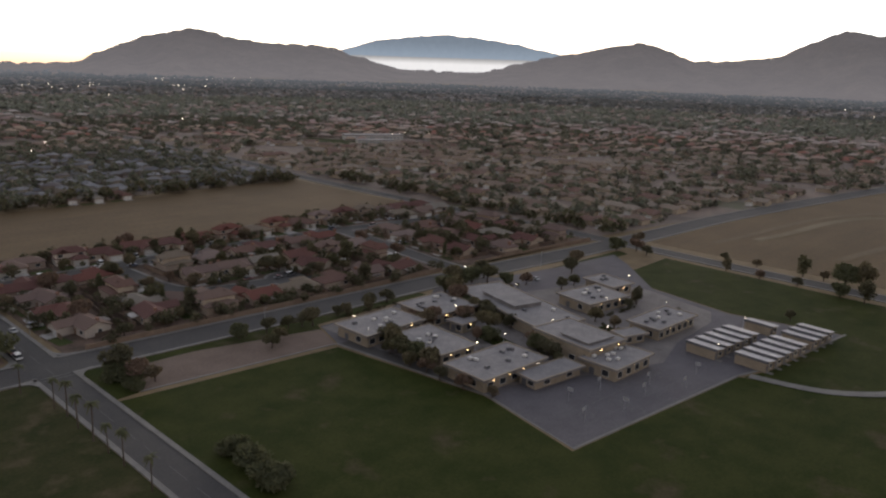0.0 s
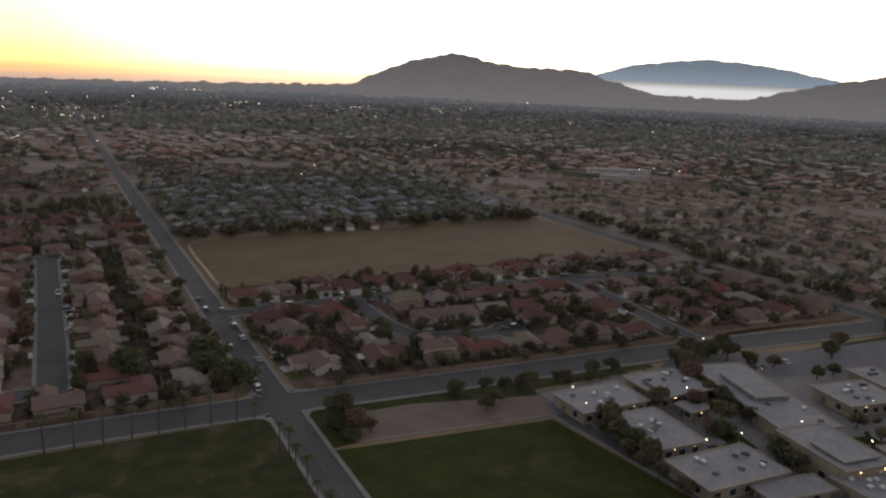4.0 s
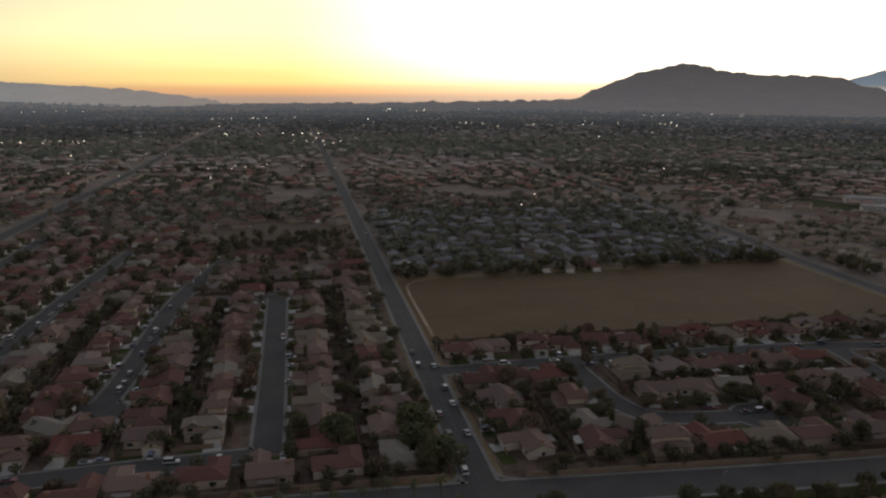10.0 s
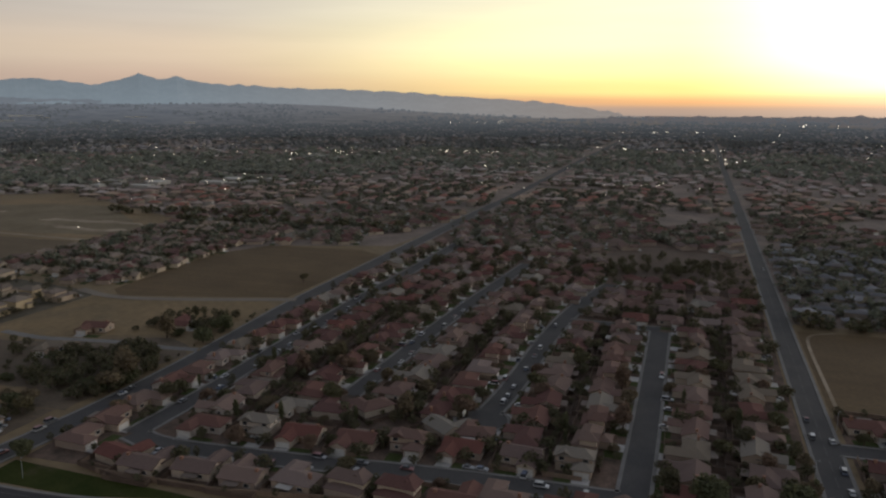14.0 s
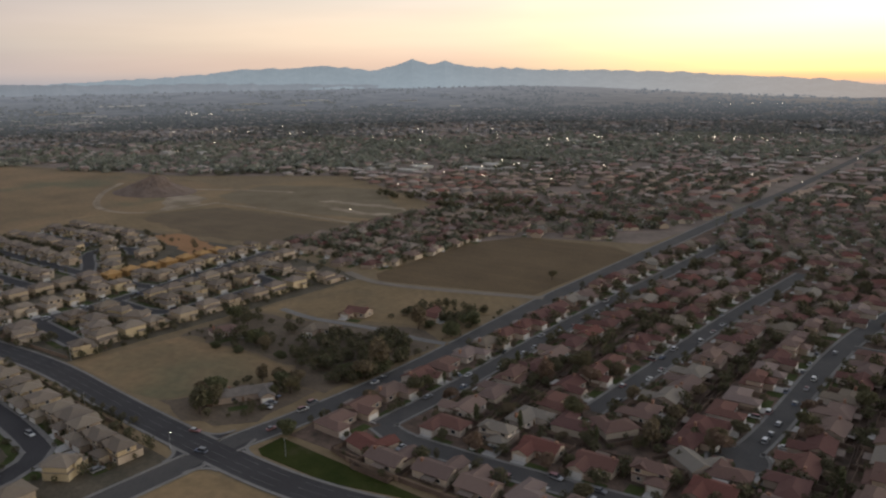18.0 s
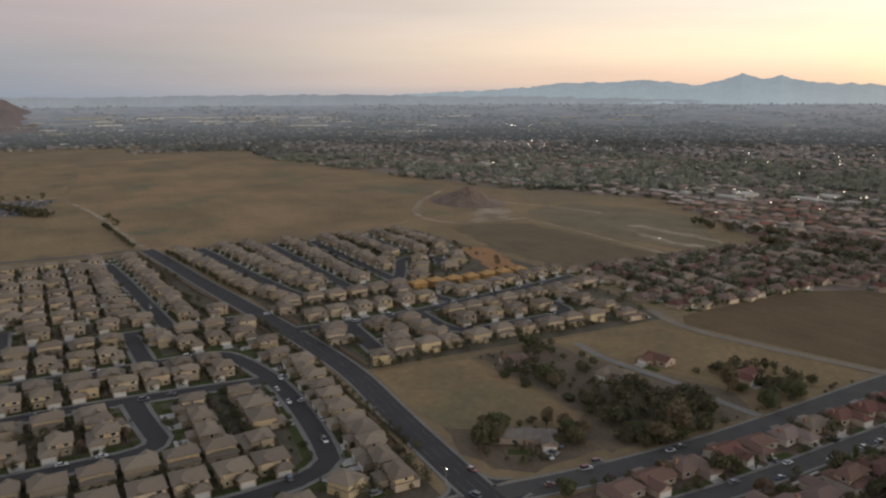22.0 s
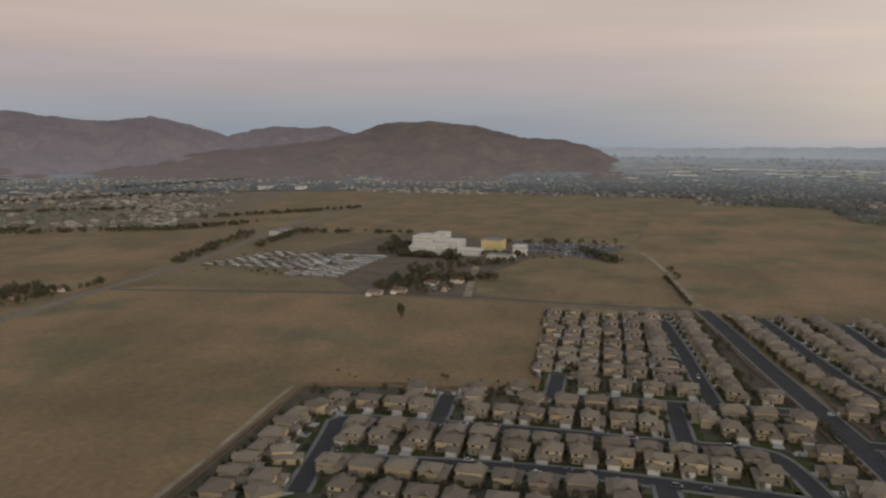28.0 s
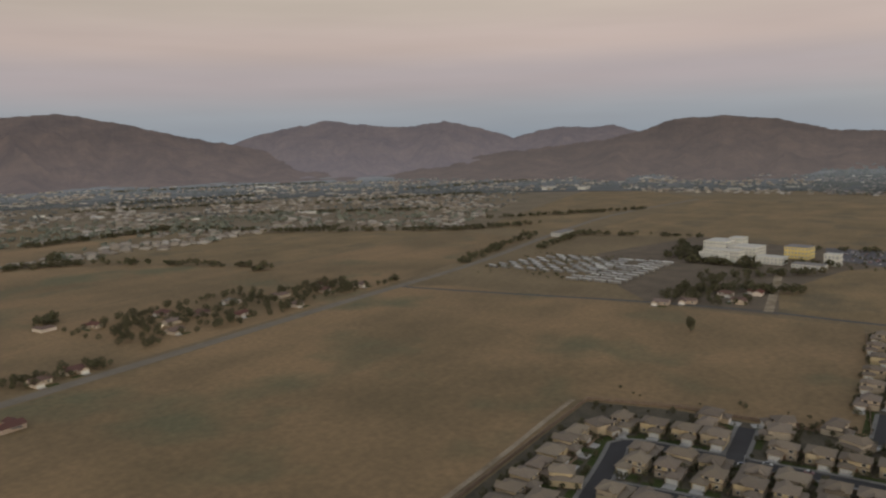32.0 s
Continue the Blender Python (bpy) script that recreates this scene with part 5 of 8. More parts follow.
LEAN_TRACTS = [two_storey("two-storey beige stucco house with a brown tile roof", 1, TRACT, 0, full=False), two_storey("two-storey tan stucco house with a brown tile roof", -1, TRACT, 1, full=False),
               two_storey("two-storey beige house with a low garage wing", -1, TRACT, 2, full=False)]
LEAN_RANCHES = [ranch("single-storey house with a hipped brown roof", "hip", 1, OLD, False, full=False), ranch("single-storey house with a gabled brown roof", "gable", -1, OLD, False, full=False)]
PLY = two_storey("unfinished house clad in bare orange plywood", 1, "houses under construction", 0, wall_m=M_PLY, roof_m=M_PLY, full=False)
JOIN = defaultdict(lambda: ([], [], []))   # slot: corners, faces, tone of each face


def melt(kind):
    """Takes a house apart into surfaces, for rows too far off to count."""
    out = []
    for o in kind.children_recursive:
        slot = {"wall": "wall", "upper_wall": "wall", "roof": "roof", "garage_door": "white", "driveway": "conc", "front_lawn": "lawn", "pane": "glass"}.get(o.name.split(".")[0])
        if slot:
            out.append((slot, [(o.matrix_basis if o.parent == kind else o.parent.matrix_basis) @ v.co for v in o.data.vertices], [tuple(p.vertices) for p in o.data.polygons]))
    return out


MELTED = {}


def join_surfaces(surfaces, key, x, y, turn, store):
    m = pose(x, y, 0, 0, 0, turn)
    tw, tr = rng.random(), rng.random()
    for slot, vs, fs in surfaces:
        V, F, T = store[key + slot]
        n = len(V)
        V += [tuple(m @ v) for v in vs]
        F += [tuple(n + i for i in f) for f in fs]
        T += [tr if slot == "roof" else tw] * len(fs)


def join(kind, x, y, turn):
    if kind.name not in MELTED:
        MELTED[kind.name] = melt(kind)
    join_surfaces(MELTED[kind.name], "t" if kind in LEAN_TRACTS else "n" if x < -340 else "o", x, y, turn, JOIN)


DRIVES = []
PLOTS = []           # the same houses with the way they look
HOUSES = []          # where houses stand, to keep trees and cars clear of them


def stand(kinds, x, y, turn, scale=1.0):
    if on_road(x, y, 5.5):
        return None
    for hx, hy in HOUSES:
        if abs(hx - x) < 11.8 and abs(hy - y) < 11.8:
            return None
    HOUSES.append((x, y))
    PLOTS.append((x, y, turn))
    if rng.random() < 0.2 and math.hypot(x, y) < 420:
        DRIVES.append((x, y, turn))
    k = rng.choice(kinds)
    if k in LEAN_TRACTS or k in LEAN_RANCHES or (k in TRACTS and x > -300 and y < 100):
        join(k if k not in TRACTS else LEAN_TRACTS[0], x, y, turn)
        return None
    return place(k, x, y, turn, scale)


def row(kinds, x0, y0, x1, y1, turn, step, skip=(), loose=0.7, sway=2):
    n = max(1, int(math.hypot(x1 - x0, y1 - y0) / step))
    for i in range(n + 1):
        if i in skip:
            continue
        u = i / n
        stand(kinds, x0 + (x1 - x0) * u + rng.uniform(-loose, loose), y0 + (y1 - y0) * u + rng.uniform(-loose, loose), turn + rng.uniform(-sway, sway), 1.03 if kinds is RANCHES else 1.0)


# turn: which way the front looks; 0 south, 90 east, 180 north, 270 west
R = RANCHES
row(R, 9.5, 262, 9.5, 418, 270, 17.2, loose=1.1, sway=4)
row(R, 31.5, 232, 32, 430, 90, 17.2, loose=1.1, sway=4)
row(R, -26, 276, -26.5, 414, 90, 17.2, loose=1.1, sway=4)
row(R, -49, 272, -46, 412, 270, 17.2, loose=1.1, sway=4)
row(R, -85.5, 284, -79, 440, 90, 17.2, loose=1.1, sway=4)
row(R, -108.5, 300, -103, 455, 270, 17.2, loose=1.1, sway=4)
row(R, -145, 268, -138, 470, 90, 17.2, loose=1.1, sway=4)
row(R, -169, 262, -170, 480, 270, 17.2, loose=1.1, sway=4)
row(R, -203.5, 222, -204, 470, 90, 17.2, loose=1.1, sway=4)
row(R, -166, 213.5, -60, 224, 180, 17.5, loose=1.1, sway=4)
row(R, -46, 229.5, 14, 229, 180, 17.5, loose=1.1, sway=4)
row(R, -166, 246, -28, 260, 0, 17.5, loose=1.1, sway=4)
row(LEAN_RANCHES, -22, 440, 34, 440, 0, 17)
row(LEAN_RANCHES, -205, 492, -200, 600, 90, 17.5)
row(LEAN_RANCHES, -165, 500, -162, 600, 270, 17.5)
row(LEAN_RANCHES, -134, 490, -128, 600, 90, 17.5)
row(LEAN_RANCHES, -98, 470, -86, 590, 270, 17.5)
row(LEAN_RANCHES, -66, 470, -60, 530, 90, 17.5)
row(LEAN_RANCHES, -24, 462, 36, 462, 180, 17)
row(LEAN_RANCHES, -24, 490, 36, 490, 0, 17)
row(LEAN_RANCHES, -24, 515, 36, 515, 180, 17)
# block between the school street and the dry field
row(R, 72, 322, 318, 321, 0, 14.8, loose=1.5, sway=9)
row(R, 72, 286, 98, 287, 180, 14.8, loose=1.5, sway=9)
row(R, 134, 286, 216, 286, 180, 14.8, loose=1.5, sway=9)
row(R, 76, 230, 76, 268, 270, 15, loose=1.5, sway=9)
row(R, 98, 262, 98, 228, 90, 14.8, loose=1.5, sway=9)
row(R, 134, 264, 214, 262, 0, 14.8, loose=1.5, sway=9)
row(R, 118, 225, 205, 220, 180, 14.8, loose=1.5, sway=9)
row(R, 212, 228, 214, 276, 90, 14.8, loose=1.5, sway=9)
row(R, 250, 222, 254, 280, 270, 14.8, loose=1.5, sway=9)
row(R, 272, 214, 276, 272, 90, 14.8, loose=1.5, sway=9)
row(R, 315, 212, 315, 276, 90, 14.8, loose=1.5, sway=9)
row(R, 293, 216, 296, 270, 270, 14.8, loose=1.5, sway=9)
row(R, 258, 272, 318, 270, 180, 14.8, loose=1.5, sway=9)
# the tract south of the curving road
B = TRACTS
row(B, -410, -98, -248, -93, 180, 14.4)
row(B, -438, -84, -439, 82, 90, 14.6)
row(B, -406.5, -62, -406.5, 126, 270, 14.6)
row(B, -390.5, -62, -392, 98, 90, 14.6)
row(B, -391, 108, -389, 128, 90, 14.6)
row(B, -359, -60, -361, 66, 270, 14.6)
row(B, -335, -62, -336, 68, 90, 14.6)
row(B, -303, -55, -302, 122, 270, 14.6)
row(B, -281, -58, -281, 122, 90, 14.6)
row(B, -247, -60, -247, 120, 270, 14.6)
row(B, -397, 158, -400, 158, 0, 14)
row(B, -380, 164.5, -250, 158, 0, 12.2)
row(B, -352, 130, -290, 130, 180, 14.2)
row(B, -352, 106, -318, 106, 0, 14.6)
row(B, -465, 38, -466, 84, 270, 14.6)
row(B, -465, 108, -467, 140, 270, 14.6)
row(B, -440, 106, -440, 152, 90, 14.6)
row(B, -420, 158, -462, 158, 0, 14.2)
row(B, -497, 48, -498, 104, 90, 14.6)
row(B, -497, 132, -499, 150, 90, 14.6)
C = LEAN_TRACTS
for sx in (-528, -560, -590, -622, -652, -684):
    row(C, sx, 14 if sx < -640 else 18, sx, 92, 90, 14.6)
row(C, -515, 130, -700, 118, 0, 14.6)
# the tract north of the curving road
row(B, -424, 200, -423, 200, 270, 14)
row(B, -421, 228, -420, 248, 270, 14.6)
row(C, -422, 280, -440, 400, 270, 14.6)
row(C, -456, 200, -462, 280, 90, 14.6)
row(C, -462, 312, -482, 402, 90, 14.6)
row(C, -373, 205, -373, 250, 270, 14.6)
row(C, -373, 268, -371, 350, 270, 14.6)
row(B, -404, 278, -404, 336, 90, 14.6)
row(C, -405, 368, -362, 372, 180, 14.6)
row(C, -494, 196, -500, 278, 270, 14.6)
row(C, -540, 184, -704, 163, 180, 14.6)
row(C, -545, 219, -704, 199, 0, 14.6)
row(C, -538, 231, -704, 224, 180, 14.6)
for yy, tn in ((262, 0), (270, 180), (297, 0), (322, 180), (352, 0), (375, 180)):
    row(C, -545 if yy < 300 else -618, yy, -700, yy - (12 if yy < 200 else 3), tn, 14.6)
for i in range(7):
    place(PLY, -492 + rng.uniform(-1, 1), 290 + i * 14.6, 270, 0.9)
    HOUSES.append((-492, 290 + i * 14.6))
# the remaining plots of both tracts, each house looking at its nearest street
TRACT_LINES = [(ln, r[2]) for ln, r in zip(LINES, ROADS) if r[0] == "tract_street"]


def in_poly(x, y, poly):
    hit = False
    for (xa, ya), (xb, yb) in zip(poly, poly[1:] + poly[:1]):
        if (ya > y) != (yb > y) and x < (xb - xa) * (y - ya) / (yb - ya) + xa:
            hit = not hit
    return hit


def infill(poly, bare, tries, kinds, lines, reach=15.0):
    xs, ys = [p[0] for p in poly], [p[1] for p in poly]
    for _ in range(tries):
        x, y = rng.uniform(min(xs), max(xs)), rng.uniform(min(ys), max(ys))
        if not in_poly(x, y, poly) or in_poly(x, y, bare):
            continue
        gap, way = 1e9, None
        for ln, half in lines:
            d = np.hypot(ln[:, 0] - x, ln[:, 1] - y)
            k = int(d.argmin())
            if d[k] - half < gap:
                gap, way = d[k] - half, (ln[k][0] - x, ln[k][1] - y)
        if 9.0 < gap < reach and not on_road(x, y, 8.5) and all(abs(hx - x) > 12.4 or abs(hy - y) > 12.4 for hx, hy in HOUSES):
            stand(kinds, x, y, math.degrees(math.atan2(way[0], -way[1])) + rng.uniform(-2, 2))


infill([(-366, 198), (-352, 386), (-470, 406), (-710, 390), (-710, 168), (-480, 186)], [(-612, 394), (-604, 372), (-530, 362), (-488, 356), (-484, 404), (-540, 408)], 9000, C, TRACT_LINES)
infill([(-698, 10), (-488, 30), (-474, -20), (-472, -66), (-460, -110), (-244, -108), (-244, 158), (-480, 160), (-712, 126)], [(0, 0), (1, 0), (0, 1)], 9000, C, TRACT_LINES)
OLD_LINES = [(ln, r[2]) for ln, r in zip(LINES, ROADS) if r[0] == "street"]
infill([(-205, 212), (44, 222), (44, 530), (-205, 590)], [(-57, 540), (22, 538), (24, 600), (-57, 600)], 9000, LEAN_RANCHES, OLD_LINES, 15.0)
infill([(-205, 436), (44, 432), (44, 534), (-56, 536), (-56, 600), (-205, 620)], [(0, 0), (1, 0), (0, 1)], 5000, LEAN_RANCHES, OLD_LINES, 60.0)
infill([(66, 216), (324, 206), (322, 328), (66, 330)], [(0, 0), (1, 0), (0, 1)], 3000, LEAN_RANCHES, OLD_LINES)
# older rows north of the dry field by the avenue
for k in range(9):
    row(LEAN_RANCHES, -472, 424 + k * 25, -360, 430 + k * 25, 180 * (k % 2), 17.5, loose=2.0, sway=8)
# old houses under the trees by the crossroads
LONG_HOUSE = ranch("long old ranch house with a worn grey-brown roof", "gable", 1, OLD, w=25.0, d=11.0)
LONG_HOUSE.matrix_basis = pose(-254.5, 217.5, 0, 0, 0, 57)
for o in LONG_HOUSE.children:
    if o.name.split(".")[0] == "roof":
        o.data.materials[0] = mat("worn_grey_shingle", (0.130, 0.112, 0.098), (0.190, 0.165, 0.145), 3, 0.35, place="object")
HOUSES.append((-260, 211))
HOUSES.append((-249, 224))
for x, y, tn in ((-330, 264, 75), (-290, 297, 20), (-294, 329, 10), (-257, 350, 90)):
    place(rng.choice(RANCHES if x > -400 else LEAN_RANCHES), x, y, tn)
    HOUSES.append((x, y))
# farmsteads along the highway and houses by the lane
for x, y, tn in ((-402, -575, 0), (-430, -548, 90), (-470, -500, 0), (-452, -470, 180), (-505, -505, 0), (-520, -470, 180), (-555, -520, 90), (-575, -455, 180), (-600, -500, 0), (-640, -480, 180), (-660, -500, 0), (-490, -535, 90),
                 (-680, -465, 180), (-320, -432, 180), (-345, -436, 180), (-268, -366, 0), (-750, -140, 90), (-770, -100, 0), (-800, -120, 90), (-815, -95, 0), (-840, -130, 90), (-735, -160, 90), (-780, -150, 0)):
    place(rng.choice(RANCHES if x > -400 else LEAN_RANCHES), x, y, tn)
    HOUSES.append((x, y))
JOIN_MATS = {"nwall": toned("tan_stucco_row", (0, (0.40, 0.33, 0.25), (0.48, 0.40, 0.31), [(0.44, 0.36, 0.27), (0.52, 0.44, 0.34), (0.40, 0.33, 0.26)])),
             "nroof": toned("tan_shingle_row", (0, (0.19, 0.145, 0.11), (0.24, 0.185, 0.145), [(0.20, 0.15, 0.115), (0.25, 0.195, 0.15), (0.17, 0.115, 0.09), (0.23, 0.17, 0.125), (0.15, 0.08, 0.065), (0.27, 0.225, 0.18)])),
             "twall": toned("tract_stucco_row", (0, (0.40, 0.32, 0.23), (0.48, 0.38, 0.28), [(0.44, 0.35, 0.24), (0.52, 0.42, 0.26), (0.48, 0.40, 0.31), (0.40, 0.32, 0.24)])),
             "owall": toned("stucco_row", (0, (0.38, 0.31, 0.25), (0.46, 0.39, 0.32), [(0.42, 0.34, 0.26), (0.50, 0.43, 0.34), (0.36, 0.30, 0.25), (0.30, 0.24, 0.20)])),
             "troof": toned("concrete_tile_row", (0, (0.18, 0.14, 0.11), (0.21, 0.165, 0.13), TILE_TONES)), "oroof": toned("shingle_row", (0, (0.12, 0.08, 0.07), (0.15, 0.10, 0.09), ROOF_TONES))}
def pour(store, key, name, label):
    """One object of kind stuff from all the joined houses of one sort."""
    owner = root(name, label, "houses")
    owner["kind"] = "stuff"
    for slot in ("wall", "roof", "white", "conc", "lawn", "glass"):
        V, F, T = store[key + slot]
        if not F:
            continue
        me = bpy.data.meshes.new(slot)
        me.from_pydata(V, [], F)
        me.materials.append(JOIN_MATS.get(key + slot) or {"white": M_WHITE, "conc": M_DRIVE, "lawn": M_FRONT_LAWN, "glass": M_GLASS}[slot])
        at = me.attributes.new("tone", "FLOAT", "FACE")
        at.data.foreach_set("value", T)
        me.update()
        o = part({"wall": "walls", "roof": "roofs", "white": "garage_doors", "conc": "driveways", "lawn": "front_lawns", "glass": "windows"}[slot], me, None, owner)
        o["kind"] = "stuff"


pour(JOIN, "t", "tract_house_rows", "farther rows of beige two-storey tract houses")
pour(JOIN, "n", "older_house_rows", "low tan-roofed houses among trees beside the fields")
pour(JOIN, "o", "old_house_rows", "farther rows of brown-roofed single-storey houses")
SUBURB = [melt(k) for k in LEAN_RANCHES]
for k in RANCHES + TRACTS + LEAN_TRACTS + LEAN_RANCHES + [PLY]:
    for o in (*k.children_recursive, k):
        bpy.data.objects.remove(o)


# fences between the plots
fb = Build()
for hx, hy in HOUSES:
    if abs(hx) < 520 and -115 < hy < 400 and hx < 330:
        old = hx > -215
        alongx = rng.random() < 0.5
        hw, hd = (8.6, 9.6) if old else (7.2, 8.6)
        for x0, y0, x1, y1 in ((hx - hw, hy - hd + 6, hx - hw, hy + hd), (hx - hw, hy + hd, hx + hw, hy + hd)) if alongx else ((hx - hd, hy - hw, hx + hd - 6, hy - hw), (hx - hd, hy - hw, hx - hd, hy + hw)):
            if on_road((x0 + x1) / 2, (y0 + y1) / 2, 2.5) or on_road(x0, y0, 1.0) or on_road(x1, y1, 1.0):
                continue
            fb.box(min(x0, x1) - 0.06, min(y0, y1) - 0.06, 0, max(x0, x1) + 0.06, max(y0, y1) + 0.06, 1.7)
tagged(new("yard_fences", fb.mesh("yard_fences", M_WALLBLOCK)), "brown fences between the house plots", "fences", kind="stuff")


# wooden fences round the back yards of the older houses
fb = Build()
for hx, hy, turn in PLOTS:
    if not (-212 < hx < 328 and 205 < hy < 480):
        continue
    a = radians(turn)
    for u0, v0, u1, v1 in ((-8.6, 10.9, 8.6, 10.9), (-8.6, -1.0, -8.6, 10.9), (8.6, -1.0, 8.6, 10.9)):
        ends = [(hx + u * math.cos(a) - v * math.sin(a), hy + u * math.sin(a) + v * math.cos(a)) for u, v in ((u0, v0), (u1, v1))]
        mx, my = (ends[0][0] + ends[1][0]) / 2, (ends[0][1] + ends[1][1]) / 2
        if any(on_road(x, y, 1.6) for x, y in (*ends, (mx, my))) or any(abs(ox - mx) < 6.5 and abs(oy - my) < 6.5 for ox, oy in HOUSES if (ox, oy) != (hx, hy)):
            continue
        (xa, ya), (xb, yb) = ends
        ln_ = math.hypot(xb - xa, yb - ya)
        nx, ny = -(yb - ya) / ln_ * 0.06, (xb - xa) / ln_ * 0.06
        q = [(xa - nx, ya - ny), (xb - nx, yb - ny), (xb + nx, yb + ny), (xa + nx, ya + ny)]
        h = rng.uniform(1.6, 1.9)
        fb.solid([(x, y, h) for x, y in q] + [(x, y, 0.0) for x, y in q], [(0, 1, 2, 3), (4, 5, 1, 0), (5, 6, 2, 1), (6, 7, 3, 2), (7, 4, 0, 3)])
M_FENCE = mat("weathered_fence", (0.085, 0.058, 0.043), (0.150, 0.108, 0.083), 9, 0.6)
tagged(new("yard_fence", fb.mesh("yard_fence", M_FENCE)), "brown wooden fences round the back yards", "fence", kind="stuff")


# ---- trees
def crown(r, height, base, n, seed, lumps=6, leaf=0.85):
    """Clumps of leaves round several lumps, uneven, with gaps."""
    q = random.Random(seed)
    cs = [(q.uniform(-0.45, 0.45) * r, q.uniform(-0.45, 0.45) * r, base + height * q.uniform(0.25, 0.75), q.uniform(0.45, 0.72)) for _ in range(lumps)]
    b = Build()
    for _ in range(n):
        cx, cy, cz, s = q.choice(cs)
        d = Vector((q.gauss(0, 1), q.gauss(0, 1), q.gauss(0, 1))).normalized()
        k = q.uniform(0.55, 1.05)
        c = Vector((cx + d.x * r * s * k, cy + d.y * r * s * k, cz + d.z * height * 0.5 * s * k))
        if c.z < base * 0.8:
            continue
        a = (Vector((q.gauss(0, 1), q.gauss(0, 1), q.gauss(0, 1))).normalized() + d * 0.5 + Vector((0, 0, 0.4))).normalized()
        e = a.orthogonal().normalized()
        f = a.cross(e)
        w = leaf * q.uniform(0.6, 1.3)
        b.face([tuple(c + e * w * q.uniform(0.5, 1)), tuple(c + f * w * q.uniform(0.5, 1)), tuple(c - e * w * q.uniform(0.5, 1)), tuple(c - f * w * q.uniform(0.5, 1))])
    return b


def trunk(h, r, limbs, seed, reach):
    q = random.Random(seed)
    b = Build()
    b.tube([(0, 0, -0.1), (0.05, 0.02, h * 0.5), (0.12, -0.05, h)], [r, r * 0.75, r * 0.5])
    for i in range(limbs):
        a = 2 * math.pi * i / limbs + q.uniform(-0.3, 0.3)
        x, y = math.cos(a) * reach, math.sin(a) * reach
        b.tube([(0.05, 0, h * 0.7), (x * 0.5, y * 0.5, h * 1.15), (x, y, h * 1.5)], [r * 0.45, r * 0.3, r * 0.12], 5)
    return b


def tree(label, r, height, base, n, seed, leaf=M_LEAF, category="tree", size=0.85):
    t = root("tree", label, category, "street and yard trees")
    part("trunk", trunk(base + height * 0.3, r * 0.07 + 0.08, 5, seed, r * 0.55), M_BARK, t)
    part("crown", crown(r, height, base, n, seed, leaf=size), leaf, t)
    return t


def palm(label, h, seed):
    t = root("palm", label, "palm tree", "tall palms")
    part("trunk", Build().tube([(0, 0, -0.1), (0.1, 0.05, h * 0.4), (0.2, 0.1, h)], [0.28, 0.2, 0.17]), M_BARK, t)
    q = random.Random(seed)
    b = Build()
    for i in range(22):
        a = q.uniform(0, 2 * math.pi)
        lift = q.uniform(-0.6, 1.0)
        pts = [Vector((0.2 + math.cos(a) * s * 1.9, 0.1 + math.sin(a) * s * 1.9, h + lift * s * 1.5 - s * s * 1.3)) for s in (0, 0.4, 0.8, 1.15)]
        side = Vector((-math.sin(a), math.cos(a), 0))
        for p0, p1, w0, w1 in zip(pts, pts[1:], (0.08, 0.34, 0.28), (0.34, 0.28, 0.05)):
            b.face([tuple(p0 - side * w0), tuple(p1 - side * w1), tuple(p1 + side * w1), tuple(p0 + side * w0)])
    part("crown", b, M_LEAF_D, t, "drooping dark fronds")
    return t


TREES = [tree("broad dark green tree with an uneven crown", 3.9, 5.6, 1.6, 1150, 1, size=0.5), tree("rounded green yard tree", 3.0, 4.4, 1.3, 850, 2, size=0.45), tree("tall loose green tree", 3.3, 7.5, 1.8, 1050, 3, size=0.5),
         tree("small olive-green yard tree", 2.1, 3.2, 0.9, 480, 4, size=0.38), tree("wide dark tree with gaps in its crown", 4.8, 5.8, 1.4, 1500, 5, M_LEAF_D, size=0.55)]
CYPRESS = tree("narrow dark cypress in a yard", 1.1, 8.0, 0.4, 520, 6, M_LEAF_D, size=0.38)
SHRUB = root("shrub", "low rounded green shrub", "shrub", "shrubs")
part("branches", trunk(0.5, 0.06, 4, 8, 0.5), M_BARK, SHRUB)
part("foliage", crown(1.3, 1.7, 0.15, 150, 9, 4, 0.45), M_LEAF, SHRUB)
BUSH = tree("dense dark bush with leaves down to the ground", 4.6, 4.8, 0.1, 2000, 12, M_LEAF_D, "bush", 0.42)
PALM = palm("tall thin fan palm beside the street", 11.0, 11)


def free(x, y, gap=7.0):
    if on_road(x, y, 1.5):
        return False
    return all(abs(hx - x) > gap or abs(hy - y) > gap for hx, hy in HOUSES)


